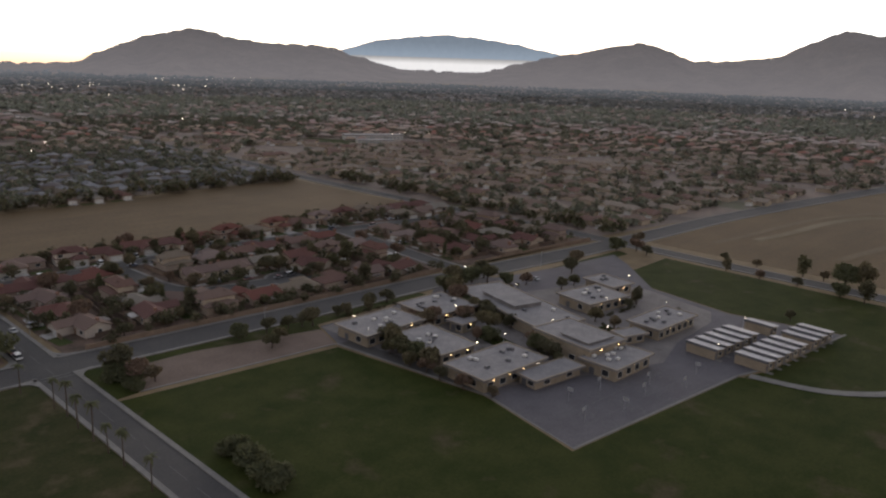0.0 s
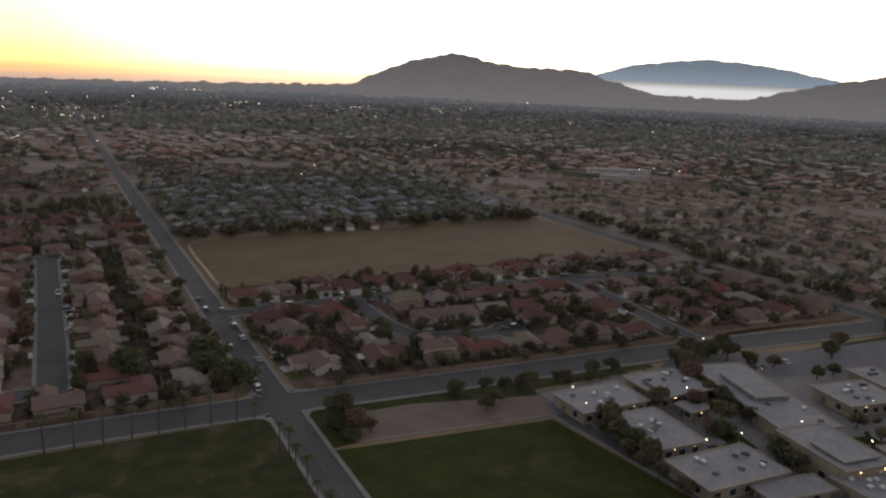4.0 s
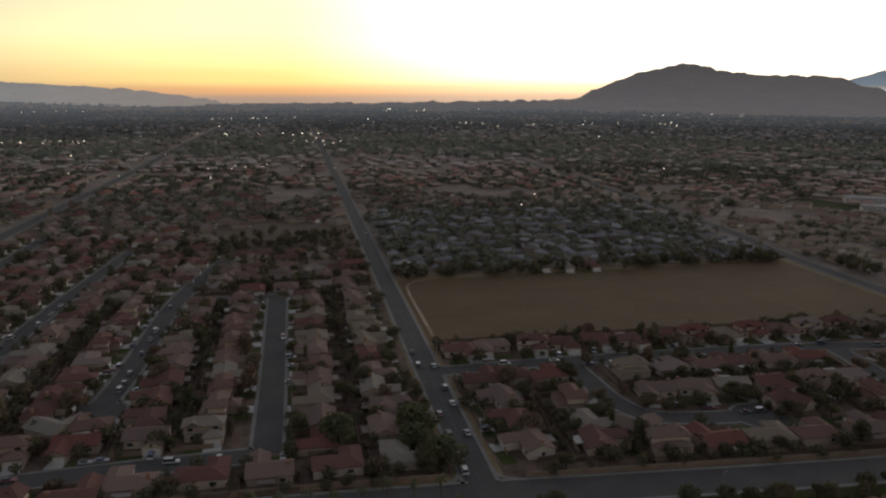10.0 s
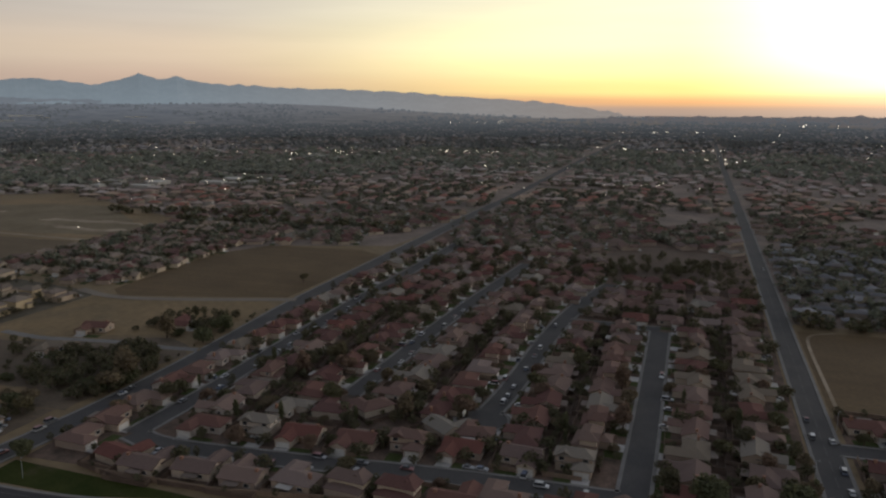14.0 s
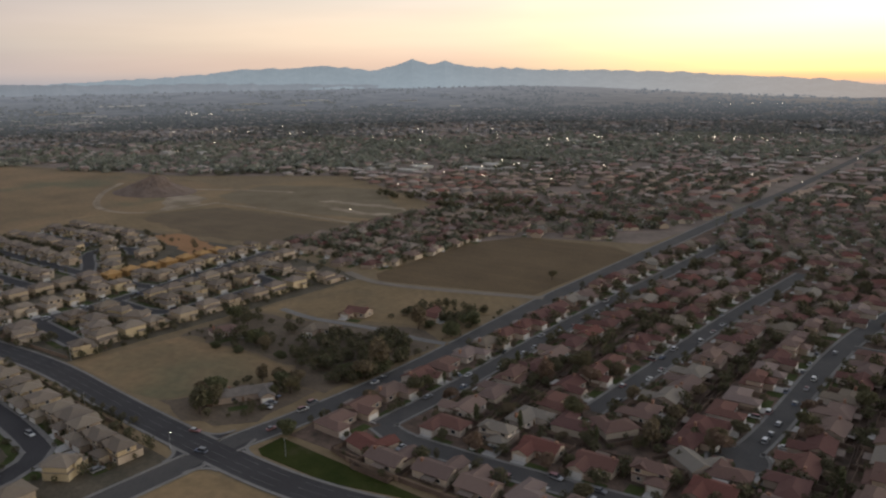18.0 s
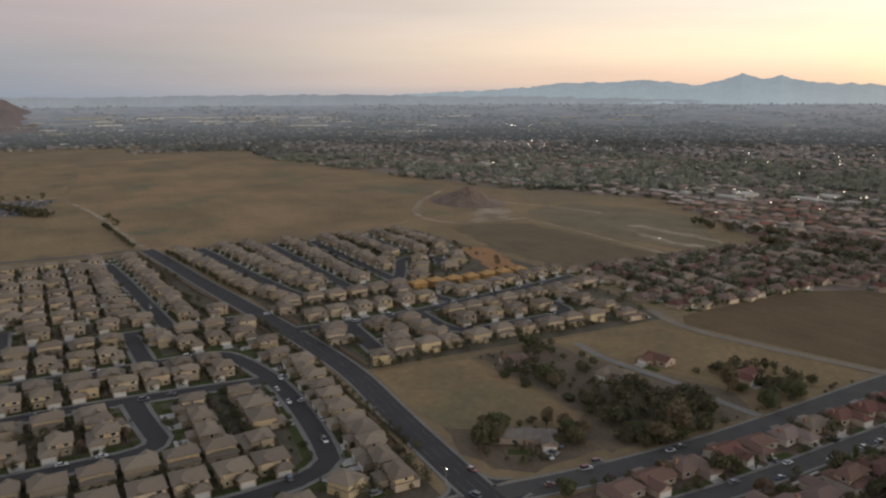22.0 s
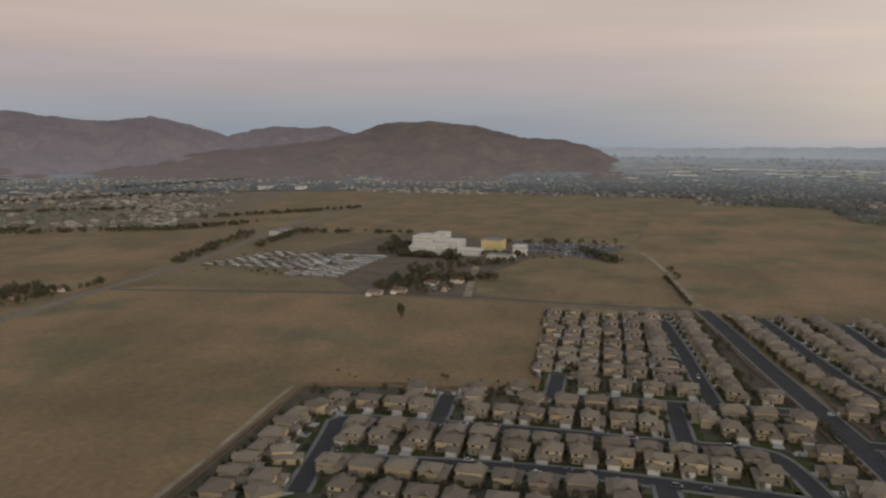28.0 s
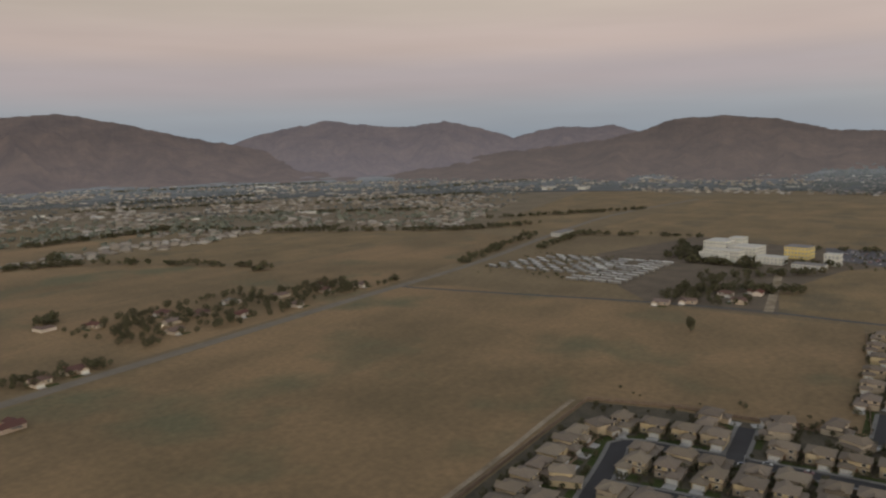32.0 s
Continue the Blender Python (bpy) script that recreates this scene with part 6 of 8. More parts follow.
SET_TREES = [  # kind, x, y, scale: trees that stand out
    (0, 141.5, 154.8, 1.0), (0, 137.3, 143.5, 1.0), (1, 136.5, 149, 0.9), (0, 162, 158.5, 0.95), (1, 162.5, 166, 0.9), (0, 174.5, 152.8, 1.0), (0, 175.5, 141.5, 1.1), (1, 166, 138, 0.9), (1, 184.5, 138, 1.0), (0, 170.6, 112, 1.0), (1, 168.8, 107, 0.8), (0, 186.2, 150, 1.0), (1, 187.5, 158, 1.1), (0, 190, 168, 1.1), (0, 195.5, 177, 1.2),
    (2, 138.5, 149.5, 0.95), (4, 139, 139, 0.85), (0, 137.5, 131, 0.95), (3, 140.5, 133, 1.0), (0, 166, 158, 0.95), (2, 174, 151, 0.75), (4, 169, 135, 0.75), (4, 174, 118.5, 0.8), (0, 176.5, 122, 0.8), (0, 197, 182, 1.0), (2, 193, 174, 0.8), (4, 190, 163, 0.7), (3, 186, 144, 1.0), (3, 236, 121.5, 1.1), (2, 244, 123, 0.7), (4, 212, 186, 0.9), (0, 222, 181, 1.1), (4, 226, 174, 0.8),
    (3, 134, 137, 1.2), (1, 134.5, 130.5, 0.9), (3, 133.5, 124, 1.1), (1, 133.8, 115, 0.9), (3, 136, 106, 0.9), (4, 199, 184, 1.0), (0, 208, 187, 1.2), (4, 217, 185.5, 1.0), (0, 226, 186.5, 1.1), (1, 232, 168, 1.0), (1, 238, 154, 1.0), (1, 247, 154, 0.9), (2, 243.5, 122, 0.8), (1, 213.5, 122, 1.0), (1, 212, 113, 0.9), (1, 163, 189.5, 1.0), (1, 171.5, 189, 1.0), (3, 147, 189, 1.0), (3, 271.5, 73, 1.0),
    (5, 66.5, 188, 1.15), (0, 67, 189, 1.25), (5, 69, 183, 0.95), (0, 70, 181, 0.9), (5, 66, 177, 0.7), (3, 73, 178, 1.2), (5, 68, 127, 1.0), (5, 66.5, 120, 1.15), (5, 66, 112, 1.1), (4, 66.5, 107, 0.8), (1, 112, 178, 0.9), (1, 117, 181, 0.9), (4, 108.5, 191.5, 0.75), (0, 118, 190, 0.8), (1, 126, 189, 0.9), (1, 131, 188, 0.9), (0, 134, 186, 0.9), (1, 150, 187, 0.9), (1, 160, 186, 0.9),
    (0, 263, 166, 1.0), (0, 276, 172, 1.0), (4, 318, 176, 1.0), (0, 324, 168, 1.0), (1, 320, 160, 1.0), (2, 322, 120, 0.7), (1, 321, 104, 0.8), (1, 322, 88, 0.8), (4, 320, 70, 0.9), (2, 318, 60, 1.1), (1, 319, 48, 0.9),
    (4, -267, 213, 1.2), (0, -259, 208, 1.1), (1, -244, 226, 1.0), (0, -242, 233, 1.1), (4, -250, 236, 1.0), (2, 341, 92, 1.1), (4, 341.5, 74, 1.35), (2, 342, 66, 1.3), (1, 340.5, 113, 0.8), (1, 341, 129, 0.8), (3, 341, 83, 1.2),
    (5, -227, 268, 1.5), (5, -229, 276, 1.7), (0, -226, 262, 1.4), (5, -236, 262, 1.3), (2, -226.5, 274, 1.7), (4, -228, 330, 1.1), (5, -234, 340, 1.0), (4, -230, 350, 1.2), (2, -250, 330, 1.5), (5, -247, 336, 0.9), (2, -256, 197, 1.3), (4, -262, 203, 1.0), (0, -268, 208, 1.1), (2, -262, 234, 0.9), (0, -254, 238, 1.0), (0, -247, 241, 1.0), (5, -318, 249, 0.7), (5, -303, 252, 0.7), (5, -279, 258, 0.8), (4, -348, 284, 1.1), (0, -331, 280, 1.0), (4, -304, 264, 1.1), (0, -293, 262, 1.0), (0, -241, 458, 0.9), (4, -213, 206, 0.9), (0, -240, 186, 0.8), (0, 340, 176, 0.9), (2, -649, -110, 1.3), (4, 45, 225, 1.35), (4, 40, 248, 1.45), (4, 14, 246, 1.4), (4, 38, 238, 1.2),
]
for k, x, y, s in SET_TREES:
    if not on_road(x, y, 0.6):
        place((TREES + [BUSH])[k], x, y, rng.uniform(0, 360), s)
for i in range(8):
    place(PALM, -11 + i * 7.2, 200.5 + rng.uniform(-0.5, 0.5), rng.uniform(0, 360), rng.uniform(0.85, 1.05))
for x, y in ((46.3, 179), (46.5, 155), (46.8, 139), (43, 194), (46.9, 172), (46.6, 125), (46.5, 164), (46.7, 147)):
    place(PALM, x, y, rng.uniform(0, 360), rng.uniform(0.6, 0.95))


MID_TREES = []       # x, y, radius, height of trees that stay in one joined mesh


def scatter(kinds, n, x0, y0, x1, y1, lo, hi, gap=6.5, far_off=False):
    for _ in range(n):
        x, y = rng.uniform(x0, x1), rng.uniform(y0, y1)
        if free(x, y, gap):
            k, s = rng.choice(kinds), rng.uniform(lo, hi)
            if far_off or math.hypot(x, y - 25) > 345:
                MID_TREES.append((x, y, (1.2 if k is SHRUB else 1.3 if k is CYPRESS else 3.2) * s, (1.9 if k is SHRUB else 7.5) * s))
            else:
                place(k, x, y, rng.uniform(0, 360), s)


scatter(TREES[:4] + TREES[:2] + [CYPRESS], 560, -208, 222, 46, 600, 0.7, 1.25, 6.2)
scatter(TREES[:4] + TREES[:2] + [CYPRESS], 230, 62, 214, 326, 330, 0.7, 1.15, 6.2)
scatter(TREES[1:4], 130, -500, -110, -240, 165, 0.4, 0.75, 6.6)
scatter([SHRUB], 260, -500, -110, -240, 165, 0.6, 1.2, 6.4)
scatter(TREES[1:4] + [SHRUB], 150, -700, 10, -500, 150, 0.5, 0.8, 6.6)
scatter(TREES[1:4] + [SHRUB], 190, -700, 185, -360, 395, 0.5, 0.85, 6.6)
ORCHARD = [(-284, 268), (-262, 252), (-236, 246), (-224, 256), (-225, 300), (-250, 316), (-276, 304)]
for _ in range(230):
    x, y = rng.uniform(-300, -222), rng.uniform(248, 318)
    n = len(ORCHARD)
    hit = False
    for i in range(n):
        (xa, ya), (xb, yb) = ORCHARD[i], ORCHARD[(i + 1) % n]
        if (ya > y) != (yb > y) and x < (xb - xa) * (y - ya) / (yb - ya) + xa:
            hit = not hit
    if hit and not on_road(x, y, 1.0):
        r = rng.uniform(2.2, 4.2)
        MID_TREES.append((x, y, r, r * rng.uniform(1.5, 2.2)))
for x0, y0, x1, y1, n, lo, hi in ((-348, 252, -290, 300, 30, 0.8, 2.6), (-310, 262, -285, 300, 10, 1.5, 3.0), (-326, 252, -306, 275, 14, 2.0, 3.4), (-275, 334, -234, 372, 40, 1.2, 3.4), (-476, 418, -352, 650, 240, 1.2, 3.6), (-276, 196, -238, 236, 26, 0.8, 2.2), (-230, 250, -225, 400, 30, 0.6, 2.0)):
    for _ in range(n):   # brush and trees round the old houses
        x, y, r = rng.uniform(x0, x1), rng.uniform(y0, y1), rng.uniform(lo, hi)
        if free(x, y, 4.5):
            MID_TREES.append((x, y, r, r * rng.uniform(1.4, 2.3)))
scatter([TREES[0], TREES[4], TREES[1]], 6, -352, 258, -290, 300, 0.6, 1.1, 4.0)
scatter([TREES[1], TREES[2]], 14, -275, 335, -235, 372, 0.7, 1.0, 4.0)
scatter([TREES[0], TREES[1], TREES[4]], 170, -600, -560, -400, -442, 0.65, 1.35, 4.0)
scatter([TREES[0], TREES[1], TREES[4]], 95, -690, -520, -600, -448, 0.6, 1.25, 4.0)
scatter([TREES[0], TREES[4]], 50, -370, -452, -290, -425, 0.6, 1.0, 3.0)
scatter([TREES[0], TREES[4], TREES[2]], 26, -800, -168, -742, -128, 0.9, 1.5, 3.0)
scatter([TREES[0], TREES[4], TREES[2]], 34, -905, -165, -800, -105, 0.8, 1.4, 3.0)
scatter([TREES[1], TREES[3]], 16, -800, -128, -745, -90, 0.6, 1.0, 3.0)
scatter([TREES[1], TREES[0]], 8, -725, -455, -690, -442, 0.7, 1.1, 3.0)
for x0, y0, x1, y1, n in ((21, 258, 21, 430, 13), (-38, 262, -38, 430, 13), (-97, 270, -94, 450, 14), (-157, 270, -155, 480, 18), (-214, 225, -214, 470, 30), (-180, 224, 40, 220, 34), (-190, 480, 40, 600, 90), (62, 214, 225, 210, 26), (66, 333, 322, 330, 34), (134, 275, 215, 274, 22), (130, 252, 215, 250, 8), (64, 230, 64, 290, 10), (106, 230, 106, 290, 10), (262, 215, 264, 280, 14), (284, 215, 286, 280, 14), (304, 215, 304, 280, 14),
                          (-448, -84, -448, 84, 24), (-398, -62, -398, 66, 16), (-347, -60, -348, 66, 16), (-292, -60, -292, 120, 22), (-470, 110, -452, 150, 10), (-545, 10, -545, 95, 12), (-606, 10, -606, 95, 12), (-668, 10, -668, 95, 12), (-500, 140, -700, 126, 24), (-364, 200, -364, 350, 22), (-412, 215, -414, 400, 24), (-470, 200, -476, 400, 24), (-545, 204, -700, 196, 20), (-545, 256, -700, 254, 20), (-620, 310, -700, 308, 12), (-540, 190, -700, 172, 20)):
    for _ in range(n):
        u = rng.random()
        x, y = x0 + (x1 - x0) * u + rng.uniform(-7, 7), y0 + (y1 - y0) * u + rng.uniform(-4, 4)
        if not on_road(x, y, 1.0) and all(abs(hx - x) > 5.2 or abs(hy - y) > 5.2 for hx, hy in HOUSES):
            big = 1.0 if x > -230 else 0.6
            MID_TREES.append((x, y, rng.uniform(1.4, 3.2) * big, rng.uniform(3.0, 7.0) * big))
for x0, y0, x1, y1, n in ((-208, 216, 46, 480, 520), (64, 214, 326, 332, 260), (-208, 480, 46, 620, 150)):   # uneven yard trees among the old houses
    for _ in range(n):
        x, y = rng.uniform(x0, x1), rng.uniform(y0, y1)
        r = 1.1 + 2.6 * rng.random() ** 2
        if not on_road(x, y, 1.2) and all(abs(hx - x) > 4.0 or abs(hy - y) > 4.0 for hx, hy in HOUSES):
            MID_TREES.append((x, y, r, r * rng.uniform(1.3, 2.1) + 0.8))
for hx, hy, turn in PLOTS:   # front-garden and side-yard planting, house by house
    a = radians(turn)
    old = hx > -215
    spots = ((-5.4, -10.5, 1.6), (5.8, -10.8, 1.6), (8.3, 2.0, 1.6), (-8.3, 4.5, 1.6), (2.5, 9.6, 1.5), (-4.5, 9.8, 1.8)) if old else ((0.0, -11.0, 0.8), (7.0, -6.5, 1.3), (-7.2, 0.5, 1.2), (2.2, 9.2, 1.9), (-4.0, 9.4, 1.9), (6.4, 8.6, 1.5), (-7.0, 7.0, 1.5), (6.9, 2.0, 1.2), (-6.9, -5.5, 1.1))
    for u, v, big in spots:
        if rng.random() > (0.5 if old else 0.92):
            continue
        u, v = u + rng.uniform(-1.2, 1.2) * big * 0.5, v + rng.uniform(-1.0, 1.0) * big * 0.5
        x, y = hx + u * math.cos(a) - v * math.sin(a), hy + u * math.sin(a) + v * math.cos(a)
        if not on_road(x, y, 1.2 if old else 0.8):
            r = rng.uniform(0.7, 1.35) * big
            MID_TREES.append((x, y, r, r * rng.uniform(1.5, 2.4) + 0.5))
for x0, y0, x1, y1, n in ((137, 176, 138, 163, 10), (143, 139, 147, 131, 9), (139.5, 127, 142, 113, 11), (218, 123.5, 240, 120, 12), (212, 111, 214, 97, 9), (164, 124, 174, 113, 12), (167, 126, 176, 140, 12), (150, 150.5, 163, 150, 8), (158, 130, 168, 128, 8),
                          (203, 108, 212, 118, 10), (183, 184, 150, 186, 14), (240, 112, 252, 108, 8), (184, 160, 189, 140, 10), (205, 165, 228, 170, 9)):   # hedges and beds round the school blocks
    for _ in range(n):
        u = rng.random()
        MID_TREES.append((x0 + (x1 - x0) * u + rng.uniform(-0.6, 0.6), y0 + (y1 - y0) * u + rng.uniform(-0.6, 0.6), rng.uniform(0.5, 1.2), rng.uniform(0.7, 1.7)))
for x in range(66, 328, 2):   # clipped hedge before the wall of the old houses
    if not on_road(x, 209.5 - (x - 68) * 0.05, 1.0):
        MID_TREES.append((x, 211.8 - (x - 68) * 0.052, rng.uniform(0.7, 1.1), rng.uniform(0.9, 1.5)))
for ln, half in TRACT_LINES:   # young street trees behind the pavements
    nn = normals([tuple(q) for q in ln])
    for i in range(2, len(ln) - 2, 3):
        for sd in (-1, 1):
            if rng.random() < 0.6:
                x, y = ln[i][0] + sd * nn[i][0] * (half + 3.4), ln[i][1] + sd * nn[i][1] * (half + 3.4)
                if not on_road(x, y, 1.6) and free(x, y, 4.0):
                    MID_TREES.append((x, y, rng.uniform(0.9, 2.3), rng.uniform(2.2, 5.2)))
for x0, y0, x1, y1 in ((-336, 120, -284, 126), (-276, 20, -274, 128), (-368, 120, -340, 134), (-312, -20, -311, 60)):   # thicker planting on the inner side of the loop
    for _ in range(16):
        u = rng.random()
        x, y = x0 + (x1 - x0) * u + rng.uniform(-2, 2), y0 + (y1 - y0) * u + rng.uniform(-2, 2)
        if not on_road(x, y, 1.6) and free(x, y, 4.5):
            MID_TREES.append((x, y, rng.uniform(1.4, 2.6), rng.uniform(3.0, 5.6)))
for i in range(110):   # hedge along the dirt road
    u = rng.random()
    MID_TREES.append((-748 - 150 * u + rng.uniform(-2, 2), 131 - 13 * u + rng.uniform(-2, 2), rng.uniform(0.9, 2.1), rng.uniform(1.6, 4.0)))
for i in range(150):   # shrubs on the planted strip along the road
    x = -262 - i * 1.5
    y = 172.3 + 3.2 * math.sin((x + 355) / 80)
    if not on_road(x, y, 0.8):
        MID_TREES.append((x, y + rng.uniform(-0.4, 0.4), rng.uniform(0.6, 1.2), rng.uniform(0.8, 1.8)))
for i in range(26):   # row of trees beside the tract wall
    x = -270 - i * 7.6
    MID_TREES.append((x, 173.5 + 3.2 * math.sin((x + 355) / 80), rng.uniform(1.2, 1.9), rng.uniform(3.0, 4.6)))
for k in TREES + [CYPRESS, SHRUB, PALM, BUSH]:
    for o in (*k.children_recursive, k):
        bpy.data.objects.remove(o)


# ---- cars
def car(label, l, w, h, van=False):
    c = root("car", label, "car", "parked cars")
    b = Build()
    hw = w / 2
    prof = [(-l / 2, 0.35), (-l / 2, 0.75), (-l * 0.47, 0.88), (l * 0.22, 0.92), (l * 0.46, 0.78), (l / 2, 0.6), (l / 2, 0.35)]
    n = len(prof)
    pts = [(x, -hw * (0.94 if k in (0, 1, 5, 6) else 1), z) for k, (x, z) in enumerate(prof)] + [(x, hw * (0.94 if k in (0, 1, 5, 6) else 1), z) for k, (x, z) in enumerate(prof)]
    b.solid(pts, [(i, (i + 1) % n, (i + 1) % n + n, i + n) for i in range(n)] + [tuple(range(n - 1, -1, -1)), tuple(range(n, 2 * n))])
    part("body", b, M_CARS, c)
    f0, f1 = (-0.48, 0.26) if van else (-0.36, 0.2)
    g = Build()
    k0, k1 = f0 * l, f1 * l
    g.solid([(k0, -hw * 0.92, 0.88), (k1, -hw * 0.92, 0.9), (k1, hw * 0.92, 0.9), (k0, hw * 0.92, 0.88), (k0 + 0.35, -hw * 0.78, h - 0.06), (k1 - 0.7, -hw * 0.78, h - 0.06), (k1 - 0.7, hw * 0.78, h - 0.06), (k0 + 0.35, hw * 0.78, h - 0.06)],
            [(4, 5, 6, 7), (0, 1, 5, 4), (1, 2, 6, 5), (2, 3, 7, 6), (3, 0, 4, 7)])
    part("window_glass", g, M_GLASS, c)
    part("roof", Build().box(k0 + 0.3, -hw * 0.8, h - 0.06, k1 - 0.65, hw * 0.8, h), M_CARS, c)
    for sx in (-0.31, 0.31):
        for sy in (-1, 1):
            wv = Build().tube([(0, -0.11, 0), (0, 0.11, 0)], [0.33, 0.33], 10)
            part("wheel", wv, M_RUBBER, c).matrix_basis = pose(sx * l, sy * (hw - 0.12), 0.33)
    return c


CARS = [car("parked saloon car beside the kerb", 4.6, 1.8, 1.42), car("parked van with a tall cabin", 4.9, 1.95, 1.85, True), car("parked compact car beside the kerb", 4.1, 1.75, 1.45)]


def park(x, y, turn):
    place(rng.choice(CARS), x, y, turn, 1.0, 0.17)


for y in range(256, 418, 9):
    for x, tn in ((-11.8, 90), (-4.6, 270)):
        if rng.random() < 0.13:
            park(x, y + rng.uniform(-2, 2), tn)
for y in range(228, 330, 8):
    for x in (50.8, 57.2):
        if rng.random() < 0.3:
            park(x, y + rng.uniform(-2, 2), 90)
park(50.6, 220.7, 90), park(56, 600, 90), park(-244, 186.5, 20), park(-228, 178, 200), park(-221, 205, 80), park(-219, 262, 80), park(-219.5, 268, 80), park(-244, 226, 20), park(-240, 221, 25), park(-238, 217, 10), park(-226, 231, 80), park(-224, 224, 82), park(208, 189, 0), park(241, 170, 80)
for x0, y0, x1, y1, n, tn in ((-187, 262, -187, 460, 14, 90), (-126, 300, -122, 450, 10, 90), (-68, 296, -66, 420, 12, 90), (-150, 238, -30, 246, 8, 0), (140, 246, 170, 246, 3, 0), (80, 302, 300, 300, 12, 0), (-421, -60, -421, 120, 9, 90), (-377, -50, -377, 120, 8, 90), (-400, 148, -290, 150, 6, 0),
                             (-320, -40, -320, 80, 5, 90), (-480, 40, -480, 110, 4, 90), (-440, 210, -455, 380, 9, 95), (-389, 270, -389, 340, 4, 90), (-600, 108, -520, 112, 3, 0)):
    for i in range(n):
        u = (i + rng.uniform(0.1, 0.9)) / n
        sd = rng.choice((-1, 1)) * 3.0
        park(x0 + (x1 - x0) * u + (sd if tn >= 80 else 0), y0 + (y1 - y0) * u + (sd if tn < 80 else 0), tn)
for x, y, turn in DRIVES[:60]:
    a = radians(turn)
    r, e = 10.2, rng.choice((-3.6, 3.6))
    park(x + math.sin(a) * r + math.cos(a) * e, y - math.cos(a) * r + math.sin(a) * e, turn + 90)
for k in CARS:
    for o in (*k.children_recursive, k):
        bpy.data.objects.remove(o)


# ---- the school
def hall(label, x, y, w, d, h, turn=0, units=5, windows=4, category="building", wall_m=M_SCHOOL, seed=0, lamps=1, upper=None, eave=1.1):
    """Flat-roofed classroom building with deep eaves; its rooftop plant stands on it as things of its own."""
    t = root("school_building", label, category, "school buildings", pose(x, y, 0, 0, 0, turn))
    part("wall", Build().box(-w / 2, -d / 2, 0, w / 2, d / 2, h - 0.45), wall_m, t)
    ex, ey = w / 2 + eave, d / 2 + eave
    part("roof", Build().box(-ex, -ey, h - 0.45, ex, ey, h), M_FLATROOF, t, "pale flat roof with deep eaves")
    rim = Build()
    for a in ((-ex, -ey, ex, -ey + 0.3), (-ex, ey - 0.3, ex, ey), (-ex, -ey + 0.3, -ex + 0.3, ey - 0.3), (ex - 0.3, -ey + 0.3, ex, ey - 0.3)):
        rim.box(a[0], a[1], h, a[2], a[3], h + 0.22)
    part("parapet", rim, wall_m, t)
    if upper:
        x0, y0, x1, y1, rise_by = upper
        part("raised_roof", Build().box(x0, y0, h, x1, y1, h + rise_by - 0.25).box(x0 - 0.5, y0 - 0.5, h + rise_by - 0.25, x1 + 0.5, y1 + 0.5, h + rise_by), M_FLATROOF, t, "raised roof over the middle hall")
    for i in range(windows):
        u = -w / 2 + w * (i + 0.5) / windows
        add_window(t, (2.4, 1.9), u, -d / 2, 0.9, 0)
        add_window(t, (2.4, 1.9), u, d / 2, 0.9, 180)
    for s in (-1, 1):
        add_window(t, (2.4, 1.9), s * w / 2, -d * 0.2, 0.9, 90 * s)
        dd = part("door", Build().box(-0.9, -0.07, 0.03, 0.9, 0.02, 2.2), M_DARKMETAL, t, "dark double door")
        dd.matrix_basis = pose(s * w / 2, d * 0.2, 0, 0, 0, 90 * s)
    q = random.Random(seed + int(x * 7 + y))
    for i in range(lamps):
        p = part("wall_lamp", Build().box(-0.14, -0.16, -0.1, 0.14, 0, 0.1), G_WARM if q.random() < 0.6 else G_WHITE, t, "glowing wall lamp")
        p.matrix_basis = pose(-w / 2 + w * (i + 0.6) / lamps, -d / 2, h - 1.1)
    for i in range(units):
        ux, uy = q.uniform(-w / 2 + 2, w / 2 - 2), q.uniform(-d / 2 + 2, d / 2 - 2)
        if upper and x0 - 1.5 < ux < x1 + 1.5 and y0 - 1.5 < uy < y1 + 1.5:
            continue
        m = pose(x, y, h, 0, 0, turn) @ pose(ux, uy, 0, 0, 0, q.choice((0, 90)))
        un = root("rooftop_unit", "grey rooftop air conditioner on a flat roof", "air conditioner", "rooftop units", m)
        part("casing", Build().box(-0.65, -0.5, 0.15, 0.65, 0.5, 0.8), M_WHITE if q.random() < 0.4 else M_DARKMETAL, un)
        part("curb", Build().box(-0.85, -0.6, 0, 0.85, 0.6, 0.15), M_DARKMETAL, un)
    return t


hall("beige flat-roofed classroom wing with dark windows", 146.8, 165, 24.5, 15, 4.3, 0, 10, 6, lamps=2)
hall("beige flat-roofed classroom wing with warm lit wall", 175.5, 165.5, 20.5, 18, 4.3, -3, 10, 5, lamps=2)
hall("beige flat-roofed classroom wing", 148.5, 141, 14, 22, 4.3, -5, 9, 3, lamps=2)
hall("beige flat-roofed classroom block by the court", 149.5, 116, 26, 15, 4.3, -3, 9, 5, lamps=4)
hall("long pale flat-roofed main building", 197.5, 146, 19, 50, 4.8, -15, 14, 4, lamps=3, upper=(-5.5, -6, 6.5, 14, 1.5))
hall("tall pale flat-roofed hall", 183, 109, 17, 24, 6.6, -8, 2, 3, lamps=2, upper=(-6, -9, 6, 2, 0.9), eave=0.5)
hall("beige flat-roofed block with lit lamps", 180.5, 93.5, 19, 12, 4.3, -2, 8, 4, lamps=3)
hall("beige flat-roofed classroom wing with dark windows", 230.5, 134, 21, 16, 4.3, -10, 9, 5, lamps=2)
